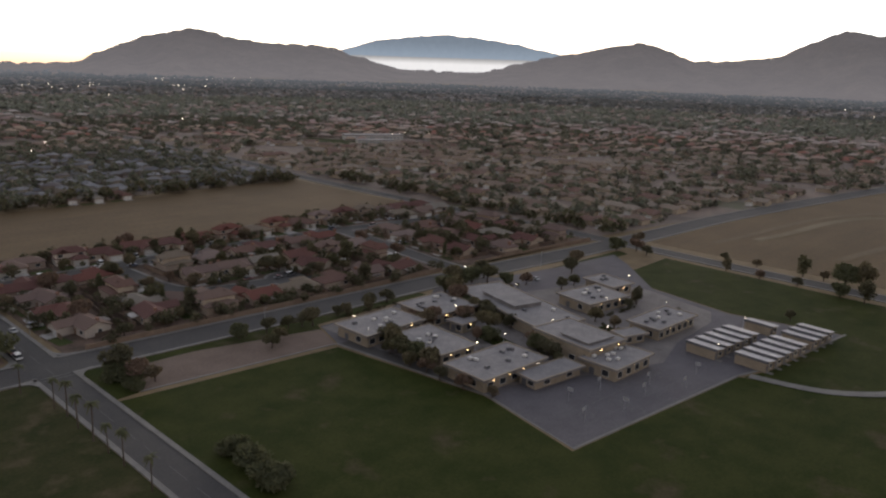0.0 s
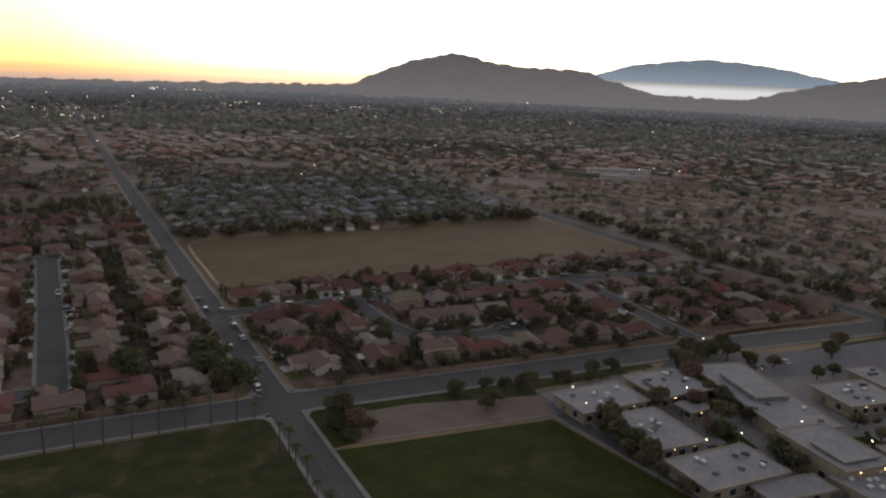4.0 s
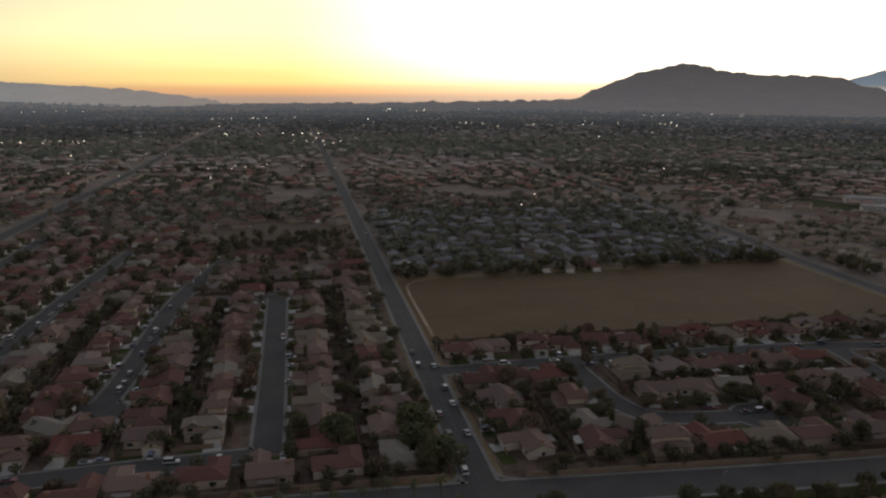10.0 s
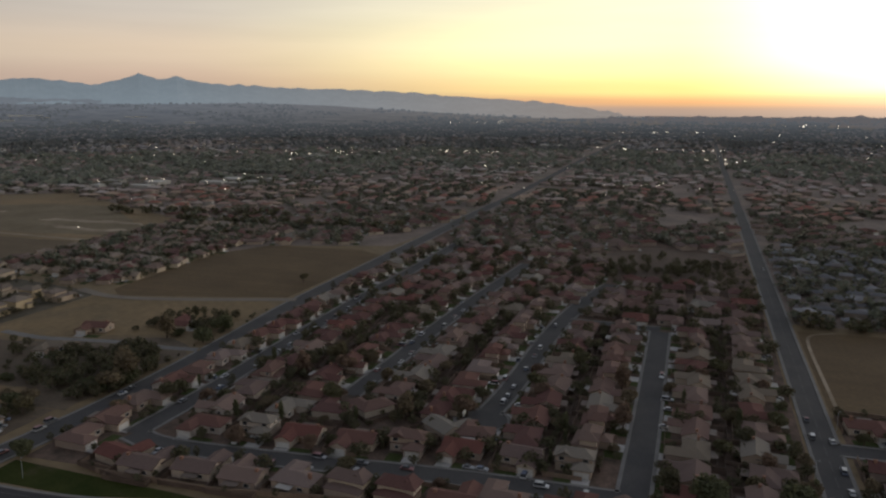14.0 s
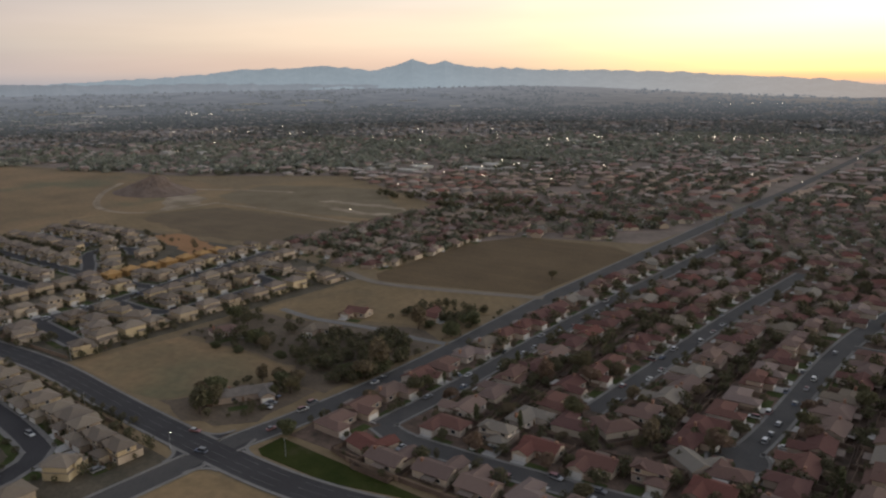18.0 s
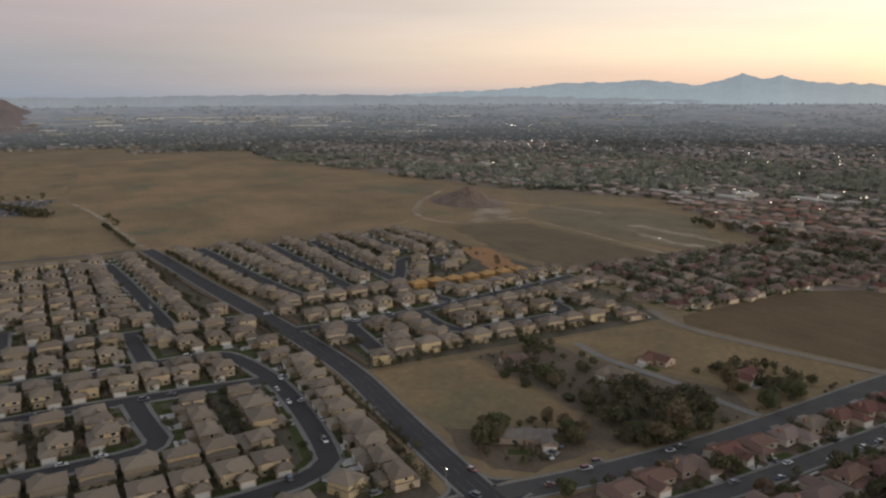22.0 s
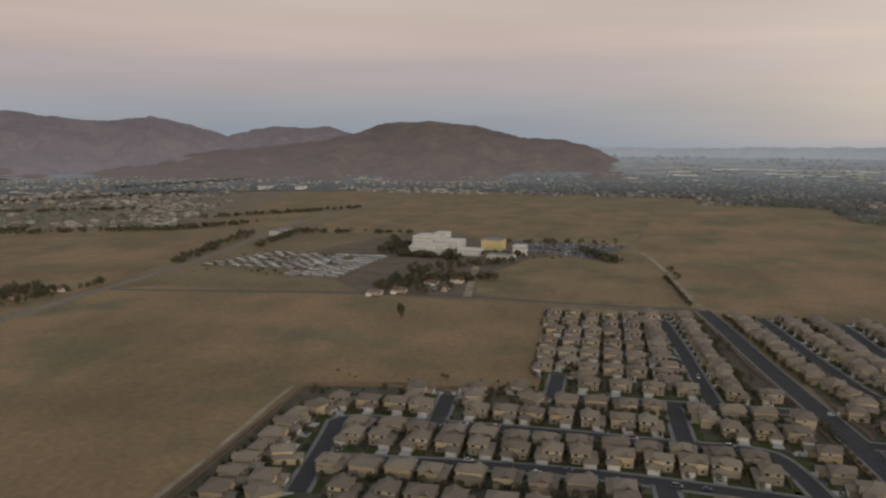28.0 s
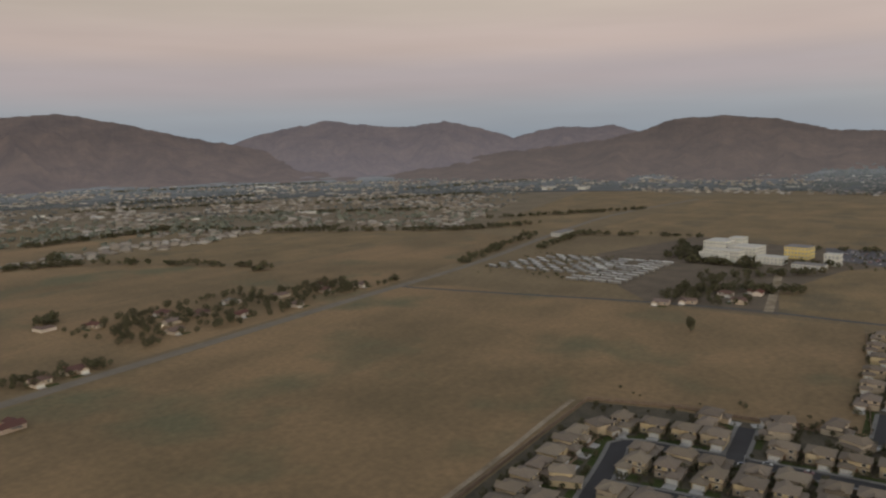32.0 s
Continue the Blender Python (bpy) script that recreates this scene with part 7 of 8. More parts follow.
hall("small beige flat-roofed block", 253, 141, 11, 15, 4.0, -10, 3, 2)
hall("beige flat-roofed classroom wing with dark windows", 225, 101.5, 24, 11.5, 4.3, -3, 9, 6, lamps=2)
hall("small beige link building", 171, 149, 7, 6, 3.6, 0, 0, 1, lamps=1)
hall("low pale canopy building beside the court", 158.5, 102.5, 19, 6.5, 3.2, -8, 0, 2, lamps=0)
hall("small pale utility building", 205, 103, 9, 5, 3.4, -20, 0, 2, lamps=0)


def portable(label, x, y, n, d=10.2, turn=-5):
    """A row of portable classrooms, each with its own sloped white roof."""
    for i in range(n):
        m = pose(x, y, 0, 0, 0, turn) @ pose(i * 5.85, 0, 0)
        t = root("portable_classroom", label, "portable classroom", "portable classrooms", m)
        part("wall", Build().box(-2.45, -d / 2, 0.1, 2.45, d / 2, 3.1), M_SCHOOL, t)
        part("skirting", Build().box(-2.4, -d / 2 + 0.05, 0, 2.4, d / 2 - 0.05, 0.1), M_DARKMETAL, t)
        lo, hi, y0, y1 = 3.25, 4.0, -d / 2 - 0.9, d / 2 + 0.4
        rb = Build()
        rb.solid([(-2.6, y0, hi - 0.12), (2.6, y0, lo - 0.12), (2.6, y1, lo - 0.12), (-2.6, y1, hi - 0.12), (-2.6, y0, hi), (2.6, y0, lo), (2.6, y1, lo), (-2.6, y1, hi)],
                 [(4, 5, 6, 7), (0, 1, 5, 4), (1, 2, 6, 5), (2, 3, 7, 6), (3, 0, 4, 7), (3, 2, 1, 0)])
        # dark fascia colour draws the shade lines between the roofs
        part("fascia", Build().box(-2.66, y0, lo - 0.1, -2.6, y1, hi - 0.02), M_DARKMETAL, t, "fascia under the high roof edge, coloured as a shade line")
        gable_end = Build()
        for yy in (-d / 2, d / 2 - 0.12):
            gable_end.solid([(-2.45, yy, 3.1), (2.45, yy, 3.1), (-2.45, yy, hi - 0.14), (-2.45, yy + 0.12, 3.1), (2.45, yy + 0.12, 3.1), (-2.45, yy + 0.12, hi - 0.14)], [(0, 1, 2), (5, 4, 3), (0, 3, 4, 1), (1, 4, 5, 2), (2, 5, 3, 0)])
        part("gable_wall", gable_end, M_SCHOOL, t)
        part("roof", rb, M_PORT_ROOF, t, "white metal roof")
        part("door", Build().box(-1.9, -d / 2 - 0.06, 0.15, -0.9, -d / 2 + 0.02, 2.3), M_DARKMETAL, t)
        add_window(t, (1.8, 1.2), 1.0, -d / 2, 1.1, 0)
        part("ramp", Build().box(-2.2, -d / 2 - 2.0, 0.0, -0.6, -d / 2 - 0.1, 0.14), M_CONC, t)


portable("beige portable classroom with a white metal roof", 213, 80, 5)
portable("beige portable classroom with a white metal roof", 215, 64.5, 5)
portable("beige portable classroom with a white metal roof", 247, 61.5, 3)
portable("small beige portable classroom", 250, 76, 1, 9.5)


def lamp_post(label, x, y, h=6.0, glow=True):
    t = root("lamp_post", label, "lamp post", "lamp posts", pose(x, y, 0.06))
    part("pole", Build().tube([(0, 0, 0), (0, 0, h)], [0.09, 0.06], 6), M_METAL, t)
    part("arm", Build().tube([(0, 0, h - 0.1), (0.9, 0, h + 0.1)], [0.05, 0.04], 5), M_METAL, t)
    part("lantern", Build().box(0.70, -0.12, h, 1.02, 0.12, h + 0.13), G_WHITE if glow else M_METAL, t, "glowing white lantern" if glow else "")


for x, y in ((141, 173), (137, 161), (153.5, 128), (166.5, 127), (176, 158), (214, 160), (219, 192), (198, 108), (211, 75), (244, 80), (239, 108), (262, 137), (226, 126), (190, 125)):
    lamp_post("thin grey lamp post with a lit lantern", x, y, 5.2)
for x, y in ((60.6, 240), (47.2, 275), (60.6, 320), (-238, 172), (-300, 172), (-360, 196), (-440, 192), (-200, 194), (-412, 60), (-412, -20), (-368, 20), (-470, 60), (120, 194), (260, 181)):
    lamp_post("grey street lamp beside the road", x, y, 7.5, int(x) == -238)
# painted court marks and small pale markers on the court
cb = Build()
for i in range(4):
    for j in range(3):
        x, y = 146 + i * 13, 74.5 + j * 7 - i * 0.9
        for k in range(14):
            a0, a1 = 2 * math.pi * k / 14, 2 * math.pi * (k + 1) / 14
            cb.face([(x + 1.9 * math.cos(a0), y + 1.9 * math.sin(a0), 0.08), (x + 1.9 * math.cos(a1), y + 1.9 * math.sin(a1), 0.08), (x + 1.75 * math.cos(a1), y + 1.75 * math.sin(a1), 0.08), (x + 1.75 * math.cos(a0), y + 1.75 * math.sin(a0), 0.08)])
        cb.face([(x - 6, y - 3, 0.08), (x + 6, y - 3.8, 0.08), (x + 6, y - 3.68, 0.08), (x - 6, y - 2.88, 0.08)])
tagged(new("court_marking", cb.mesh("court_marking", M_LINE)), "faint white painted game lines on the court", "court marking", kind="stuff")
for x, y in ((143, 80), (156, 76), (169, 77), (182, 71), (150, 90), (163, 88), (177, 80), (195, 74)):
    t = root("basketball_hoop", "white basketball hoop on a steel post", "basketball hoop", "basketball hoops", pose(x, y, 0.065, 0, 0, rng.choice((0, 90))))
    part("post", Build().tube([(0, 0, 0), (0, 0, 2.6), (0.5, 0, 3.1)], [0.07, 0.07, 0.06], 6), M_METAL, t)
    part("backboard", Build().box(0.5, -0.9, 2.7, 0.56, 0.9, 3.8), M_METAL, t)
    part("rim", Build().tube([(0.56, -0.23, 3.0), (1.0, -0.23, 3.0), (1.0, 0.23, 3.0), (0.56, 0.23, 3.0)], [0.03] * 4, 5), M_BRICK, t)
# kerbs round lawn, lot and court
for pts in ([(67, 174.3), (129.6, 167.2), (135.8, 108), (128.2, 73.6), (203.4, 64.6)], [(204, 64.4), (219, 60), (270.3, 53.3)]):
    b = Build()
    nn = normals(pts)
    for i in range(len(pts) - 1):
        p = [(pts[j][0] + nn[j][0] * w, pts[j][1] + nn[j][1] * w, z) for z in (0.0, 0.14) for j, w in ((i, -0.45), (i + 1, -0.45), (i + 1, 0.45), (i, 0.45))]
        b.solid(p, [(4, 5, 6, 7), (0, 1, 5, 4), (1, 2, 6, 5), (2, 3, 7, 6), (3, 0, 4, 7)])
    setting("pavement", b, M_CONC, "narrow pale concrete edge of the playing field", "pavement")


# ---- hospital and mobile homes by the lane
M_GLASS_G = mat("grey_glass", (0.30, 0.31, 0.32), (0.36, 0.37, 0.38), 3, 0.6, rough=0.2, place="object")


def block(name, label, x, y, w, d, h, turn, wall_m, category, floors, group=""):
    t = root(name, label, category, group, pose(x, y, 0, 0, 0, turn))
    part("wall", Build().box(-w / 2, -d / 2, 0, w / 2, d / 2, h), wall_m, t)
    part("roof", Build().box(-w / 2 - 0.4, -d / 2 - 0.4, h, w / 2 + 0.4, d / 2 + 0.4, h + 0.7), M_BUILD if wall_m is M_BUILD and floors > 1 else M_FLATROOF, t)
    for f in range(floors):
        z = h * (f + 0.35) / floors
        for s, ln, tn in ((-d / 2, w, 0), (w / 2, d, 90)):
            b = Build()
            n = max(2, int(ln / 4))
            for i in range(n):
                u = -ln / 2 + ln * (i + 0.5) / n
                b.box(u - 1.1, -0.08, 0, u + 1.1, 0.05, h / floors * 0.42)
            p = part("window_row", b, M_GLASS_G, t, "row of dark windows")
            p["kind"] = "stuff"
            p.matrix_basis = pose(0, s, z) if tn == 0 else pose(s, 0, z, 0, 0, 90)
    return t


HZ = "hospital blocks"
block("hospital_wing", "white multi-storey hospital block with dark windows", -1044, -184, 28, 36, 20, 80, M_BUILD, "hospital", 4, HZ)
block("hospital_wing", "white hospital block with banded windows", -1036, -151, 34, 32, 15.5, 80, M_BUILD, "hospital", 4, HZ)
block("hospital_wing", "low white hospital wing in front", -1010, -172, 44, 18, 13, 80, M_BUILD, "hospital", 3, HZ)
block("hospital_wing", "white hospital tower end", -1060, -166, 16, 20, 22.5, 80, M_BUILD, "hospital", 5, HZ)
block("hospital_wing", "low white entrance wing", -1010, -118, 30, 20, 8, 80, M_BUILD, "hospital", 2, HZ)
block("hospital_wing", "yellow rendered block beside the hospital", -1068, -97, 28, 24, 14, 80, M_BUILD_Y, "building", 3, HZ)
block("hospital_wing", "pale cube building by the hospital", -1022, -55, 16, 14, 13, 80, M_BUILD, "building", 2, HZ)
block("hospital_wing", "low pale clinic building", -990, -75, 34, 14, 5, 80, M_BUILD, "building", 1, HZ)
block("warehouse", "long white low warehouse", -2215, -985, 66, 30, 10, 10, M_BUILD, "warehouse", 1)
block("warehouse", "white box warehouse by the highway", -2252, -885, 60, 24, 9, 10, M_BUILD, "warehouse", 1)
block("shop_building", "low pale roadside building", -1165, -455, 46, 18, 6, 0, M_BUILD, "building", 1)
block("school_hall", "long white school building among houses", 580, 665, 70, 20, 5.5, -30, M_BUILD, "school", 1)
block("school_hall", "low white building among houses", 545, 622, 40, 16, 5, -30, M_BUILD, "school", 1)


for dx in (9, 18, 27):   # stepped lower storeys before the main block
    block("hospital_wing", "white stepped lower storeys of the hospital", -1001 + dx * 0.55, -183 + dx * 0.4, 40 - dx * 0.7, 9, 14 - dx * 0.36, 80, M_BUILD, "hospital", 2, HZ)


M_MOBROOF = mat("mobile_home_roof", (0.50, 0.50, 0.49), (0.62, 0.61, 0.59), 4, 0.5, place="object", vary=[(0.46, 0.46, 0.46), (0.30, 0.29, 0.28), (0.56, 0.55, 0.53), (0.20, 0.19, 0.175), (0.40, 0.39, 0.37), (0.25, 0.25, 0.26)])


# siding darkened to stand for the dark gaps between the rows
M_MOBWALL = mat("mobile_home_siding", (0.17, 0.155, 0.14), (0.25, 0.23, 0.21), 3, 0.4, place="object")


def mobile_home(label):
    t = root("mobile_home", label, "mobile home", "mobile homes in rows")
    part("wall", Build().box(-7, -2.2, 0.3, 7, 2.2, 2.5), M_MOBWALL, t)
    part("skirting", Build().box(-6.9, -2.1, 0, 6.9, 2.1, 0.3), M_DARKMETAL, t)
    part("roof", Build().gable(-7, -2.2, 7, 2.2, 2.5, 0.55, 0.25, "x"), M_MOBROOF, t)
    return t


MOB = mobile_home("long white mobile home with a pale roof")
rows_a, rows_b = 8, 6
for i in range(rows_a):
    for j in range(7):
        if rng.random() < 0.14:
            continue
        place(MOB, -850 - i * 15 + rng.uniform(-1, 1), -400 + j * 17 + i * 5.5 + rng.uniform(-1, 1), 65)
for i in range(11):
    for j in range(4):
        if rng.random() < 0.14:
            continue
        place(MOB, -812 - i * 14.5 + rng.uniform(-1, 1), -281 + j * 16 + i * 1.0 + rng.uniform(-1, 1), 80)
for o in (*MOB.children_recursive, MOB):
    bpy.data.objects.remove(o)



# ---- the far town: houses, trees and lamps past counting
far = np.random.RandomState(11)
ROAD_PTS = np.concatenate([ln for ln, r in zip(LINES, ROADS) if r[0] in ("road", "highway")])
FIELD_POLYS = [a[1] for a in AREAS if a[0] not in ("yard_ground", "bare_yard", "verge", "hospital_ground", "suburb_ground")] + [
    [(-740, 400), (-480, 405), (-470, 640), (-740, 775), (-960, 650)], [(-1000, -250), (-735, -170), (-735, -420), (-1100, -470)], [(-735, -170), (-1160, -330), (-1240, -250), (-1000, 30), (-735, 0)]]
BUILT_POLYS = [[(-216, 200), (48, 215), (48, 606), (-216, 606)], [(60, 200), (330, 190), (330, 338), (60, 338)], [(-735, 2), (-486, -125), (-225, -125), (-225, 400), (-735, 400)], [(60, -100), (330, -100), (330, 200), (60, 210)], [(-620, -620), (-100, -600), (-100, -380), (-720, -430)], [(-360, 250), (-225, 250), (-225, 600), (-350, 560)]]


def inside(px, py, poly):
    hit = np.zeros(len(px), bool)
    n = len(poly)
    for i in range(n):
        (x0, y0), (x1, y1) = poly[i], poly[(i + 1) % n]
        c = (y0 > py) != (y1 > py)
        with np.errstate(divide="ignore", invalid="ignore"):
            hit ^= c & (px < (x1 - x0) * (py - y0) / (y1 - y0 + 1e-12) + x0)
    return hit


def allowed(px, py, gap, fields=True):
    ok = np.ones(len(px), bool)
    for p in (FIELD_POLYS if fields else []) + BUILT_POLYS:
        ok &= ~inside(px, py, p)
    az = np.degrees(np.arctan2(py, px)) % 360
    rr = np.hypot(px, py)
    ok &= ((az > 2) & (az < 258)) & (rr < 3250) & (rr > 120)
    near = np.where(rr < 2400)[0]
    for ch in np.array_split(near, max(1, len(near) // 400)):
        if len(ch):
            d = np.hypot(px[ch, None] - ROAD_PTS[None, :, 0], py[ch, None] - ROAD_PTS[None, :, 1]).min(1)
            ok[ch] &= d > gap
    # open country on the far west side
    ok &= ~((px < -700) & (py < 480 + 0.02 * (-px)) & (px > -1900) & (py > -640))
    ok &= ~((px < -1900) & (px > -2150) & (py > -560) & (py < 260))
    ok &= ~((px > -1150) & (py < -440) & (py > -900) & (px < 0))
    ok &= ~((px < -1150) & (py < -440) & (py > -1000) & (px > -2180) & (py > -640 - (-1150 - px) * 0.36))
    ok &= ~((px > 60) & (py < 130))
    return ok


def patchy(px, py, size, seed):
    """Slow noise over the plan, about -1 to 1."""
    return np.array([noise.fractal(Vector((x / size, y / size, seed)), 1.0, 2.0, 3) for x, y in zip(px, py)])


def lattice():
    """House plots in rows along streets, block by block; each block has its own heading farther out."""
    out = []
    for bx in range(-4000, 4200, 210):
        for by in range(-4000, 4200, 210):
            cx, cy = bx + 105, by + 105
            dist = math.hypot(cx, cy)
            if dist > 3450:
                continue
            swap = far.rand() < 0.5
            turn = 0.0 if dist < 600 else far.choice((0.0, 0.0, 0.12, -0.15, 0.35, -0.5, 0.75))
            keep = 0.93 if dist < 1100 else (0.72 if dist < 1700 else 0.5 if dist < 2400 else 0.32)
            off, ca, sa = far.uniform(-6, 6), math.cos(turn), math.sin(turn)
            for i in range(12):
                for j in range(8):
                    if far.rand() > keep:
                        continue
                    u = 8 + i * 17.0 + far.uniform(-3, 3) - 105
                    pair, side = divmod(j, 2)
                    w = 12 + pair * 51 + (0 if side == 0 else 24) + off + far.uniform(-2, 2)
                    if w > 205:
                        continue
                    w += 5 * math.sin(u / 34 + bx) - 105
                    p, q = (w, u) if swap else (u, w)
                    out.append((cx + p * ca - q * sa, cy + p * sa + q * ca, turn + (math.pi / 2 if swap else 0.0)))
    return np.array(out)


def quads_mesh(name, verts, faces_n, mats, slots, label, category):
    """verts: (n, 4, 3) corners of n four-sided faces."""
    n = len(verts)
    me = bpy.data.meshes.new(name)
    me.vertices.add(n * 4), me.loops.add(n * 4), me.polygons.add(n)
    me.vertices.foreach_set("co", verts.reshape(-1).astype(np.float32))
    me.loops.foreach_set("vertex_index", np.arange(n * 4, dtype=np.int32))
    me.polygons.foreach_set("loop_start", np.arange(0, n * 4, 4, dtype=np.int32))
    me.polygons.foreach_set("loop_total", np.full(n, 4, dtype=np.int32))
    for m in mats:
        me.materials.append(m)
    me.polygons.foreach_set("material_index", slots.astype(np.int32))
    me.update(calc_edges=True)
    return tagged(new(name, me), label, category, kind="stuff")


BOX = np.array([(-1, -1, 0), (1, -1, 0), (1, 1, 0), (-1, 1, 0), (-1, -1, 1), (1, -1, 1), (1, 1, 1), (-1, 1, 1), (-0.45, 0, 2), (0.45, 0, 2), (-1.08, -1.1, 0.96), (1.08, -1.1, 0.96), (1.08, 1.1, 0.96), (-1.08, 1.1, 0.96)], float)
FACES = np.array([(0, 1, 5, 4), (1, 2, 6, 5), (2, 3, 7, 6), (3, 0, 4, 7), (10, 11, 9, 8), (12, 13, 8, 9), (11, 12, 12, 9), (13, 10, 10, 8)])


def house_cloud(name, pts, roof_m, label, size=(6.8, 5.2), wall=2.8, roof=1.9, wall_m=None):
    n = len(pts)
    sx, sy = far.uniform(0.85, 1.25, n) * size[0], far.uniform(0.85, 1.2, n) * size[1]
    hz, rz = far.uniform(0.9, 1.15, n) * wall, far.uniform(0.8, 1.2, n) * roof
    tall = far.rand(n) < 0.25
    hz = np.where(tall, hz * 1.8, hz)
    b = np.repeat(BOX[None], n, 0)
    z = b[:, :, 2]
    zz = np.where(z <= 1.0, z * hz[:, None], hz[:, None] + (z - 1) * rz[:, None])
    x, y = b[:, :, 0] * sx[:, None], b[:, :, 1] * sy[:, None]
    a = (pts[:, 2] + (far.rand(n) < 0.35) * math.pi / 2 + far.normal(size=n) * 0.06)[:, None]
    x, y = x * np.cos(a) - y * np.sin(a), x * np.sin(a) + y * np.cos(a)
    co = np.stack([x + pts[:, :1], y + pts[:, 1:2], zz], -1)
    q = co[:, FACES]
    q[:, 6:, 2] = (q[:, 6:, 1] * 0.999 + q[:, 6:, 3] * 0.001)
    slots = np.tile(np.array([0, 0, 0, 0, 1, 1, 1, 1]), n)
    # join the corners of each wall box and roof, so that each takes one colour
    me = bpy.data.meshes.new(name)
    base = (np.arange(n) * 14)[:, None]
    polys4 = np.array([(0, 1, 5, 4), (1, 2, 6, 5), (2, 3, 7, 6), (3, 0, 4, 7), (10, 11, 9, 8), (12, 13, 8, 9)])
    polys3 = np.array([(11, 12, 9), (13, 10, 8)])
    loops = np.concatenate([(base + polys4.reshape(1, -1)), (base + polys3.reshape(1, -1))], 1).reshape(-1)
    tot = np.tile(np.array([4] * 6 + [3] * 2), n)
    st = np.concatenate([[0], np.cumsum(tot)[:-1]])
    me.vertices.add(n * 14), me.loops.add(len(loops)), me.polygons.add(len(tot))
    me.vertices.foreach_set("co", co.reshape(-1).astype(np.float32))
    me.loops.foreach_set("vertex_index", loops.astype(np.int32))
    me.polygons.foreach_set("loop_start", st.astype(np.int32))
    me.polygons.foreach_set("loop_total", tot.astype(np.int32))
    me.materials.append(wall_m or M_FAR_WALL), me.materials.append(roof_m)
    me.polygons.foreach_set("material_index", slots.astype(np.int32))
    me.update(calc_edges=True)
    return tagged(new(name, me), label, "houses", kind="stuff")


def leaf_cloud(name, px, py, radius, height, k, label, leaf=0.42, material=None, base=0.0):
    """k ragged leaf clumps for each tree."""
    n = len(px)
    a = far.normal(size=(n, k, 3))
    a /= np.linalg.norm(a, axis=2, keepdims=True)
    r = radius[:, None] * far.uniform(0.35, 1.0, (n, k))
    c = np.stack([px[:, None] + a[:, :, 0] * r, py[:, None] + a[:, :, 1] * r, height[:, None] * 0.56 + a[:, :, 2] * height[:, None] * 0.42 * far.uniform(0.4, 1.0, (n, k))], -1)
    d = far.normal(size=(n, k, 3))
    d /= np.linalg.norm(d, axis=2, keepdims=True)
    d = d + a * 0.5 + np.array([0.0, 0.0, 0.5])
    d /= np.linalg.norm(d, axis=2, keepdims=True)
    e = np.cross(d, np.array([0.31, 0.57, 0.76]))
    e /= np.linalg.norm(e, axis=2, keepdims=True)
    f = np.cross(d, e)
    w = (radius[:, None] * leaf * far.uniform(0.7, 1.4, (n, k)))[..., None]
    v = np.stack([c + e * w, c + f * w * 0.8, c - e * w, c - f * w * 0.9], 2).reshape(-1, 4, 3)
    v[..., 2] = np.maximum(v[..., 2], 0.05)
    v[..., 2] += np.repeat(np.broadcast_to(base, (n,)), k)[:, None]
    return quads_mesh(name, v, 4, [material or M_FAR_LEAF], np.zeros(len(v)), label, "trees")


# haze on the farthest trees and roofs is emission that grows with distance
M_HAZE_LEAF = haze_glow_mat("haze_glow_leaves", (0.045, 0.050, 0.040), (0.075, 0.075, 0.062), (0.45, 0.49, 0.55), 0.215, 60, foot=0.22, axis="R", low=2200, high=4500, sunward=1.2)
M_HAZE_ROOF = haze_glow_mat("haze_glow_roofs", (0.14, 0.115, 0.10), (0.22, 0.19, 0.17), (0.45, 0.48, 0.53), 0.2, 40, foot=0.22, axis="R", low=2200, high=4500, sunward=1.2)
plots = lattice()
plots = plots[allowed(plots[:, 0], plots[:, 1], 13)]
rr = np.hypot(plots[:, 0], plots[:, 1])
az = np.degrees(np.arctan2(plots[:, 1], plots[:, 0])) % 360
wood = patchy(plots[:, 0], plots[:, 1], 330, 3.0)      # high: under trees
open_lot = patchy(plots[:, 0], plots[:, 1], 210, 8.0)  # high: bare lots and parks
west = az > 186
dense = inside(plots[:, 0], plots[:, 1], [(60, 462), (328, 470), (345, 700), (60, 700)])
lot = inside(plots[:, 0], plots[:, 1], AREAS[[a[0] for a in AREAS].index("bare_lot")][1])
keep = ~dense & ~lot & (open_lot < np.where(west, 0.12, np.where(rr < 1100, 0.9, 0.31))) & ((rr < 1000) | (far.rand(len(rr)) > wood * 0.9 + 0.1))
YARDS = ((-736, 877, 8), (-604, 945, 6), (-740, 1395, 7), (-1424, 1288, 6), (-1240, 832, 4))   # halls and shops among the far houses
for cx, cy, n in YARDS:
    keep &= np.hypot(plots[:, 0] - cx, plots[:, 1] - cy) > 50
house_cloud("far_houses", plots[keep & ~west & (rr >= 850) & (rr < 1050)], M_NEAR_ROOF, "suburb of low red and brown-roofed houses", (6.2, 4.8))
JOIN_2 = defaultdict(lambda: ([], [], []))
for x, y, a in plots[keep & ~west & (rr < 850)]:
    join_surfaces(rng.choice(SUBURB), "n" if x > 200 else "o", float(x), float(y), math.degrees(a) + rng.choice((0, 180)) + rng.uniform(-4, 4), JOIN_2)
pour(JOIN_2, "o", "suburb_house_rows", "suburb of single-storey houses with brown shingle roofs")
pour(JOIN_2, "n", "suburb_house_rows", "suburb of single-storey houses with tan roofs")
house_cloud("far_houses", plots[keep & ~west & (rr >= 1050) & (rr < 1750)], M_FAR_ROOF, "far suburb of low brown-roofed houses")
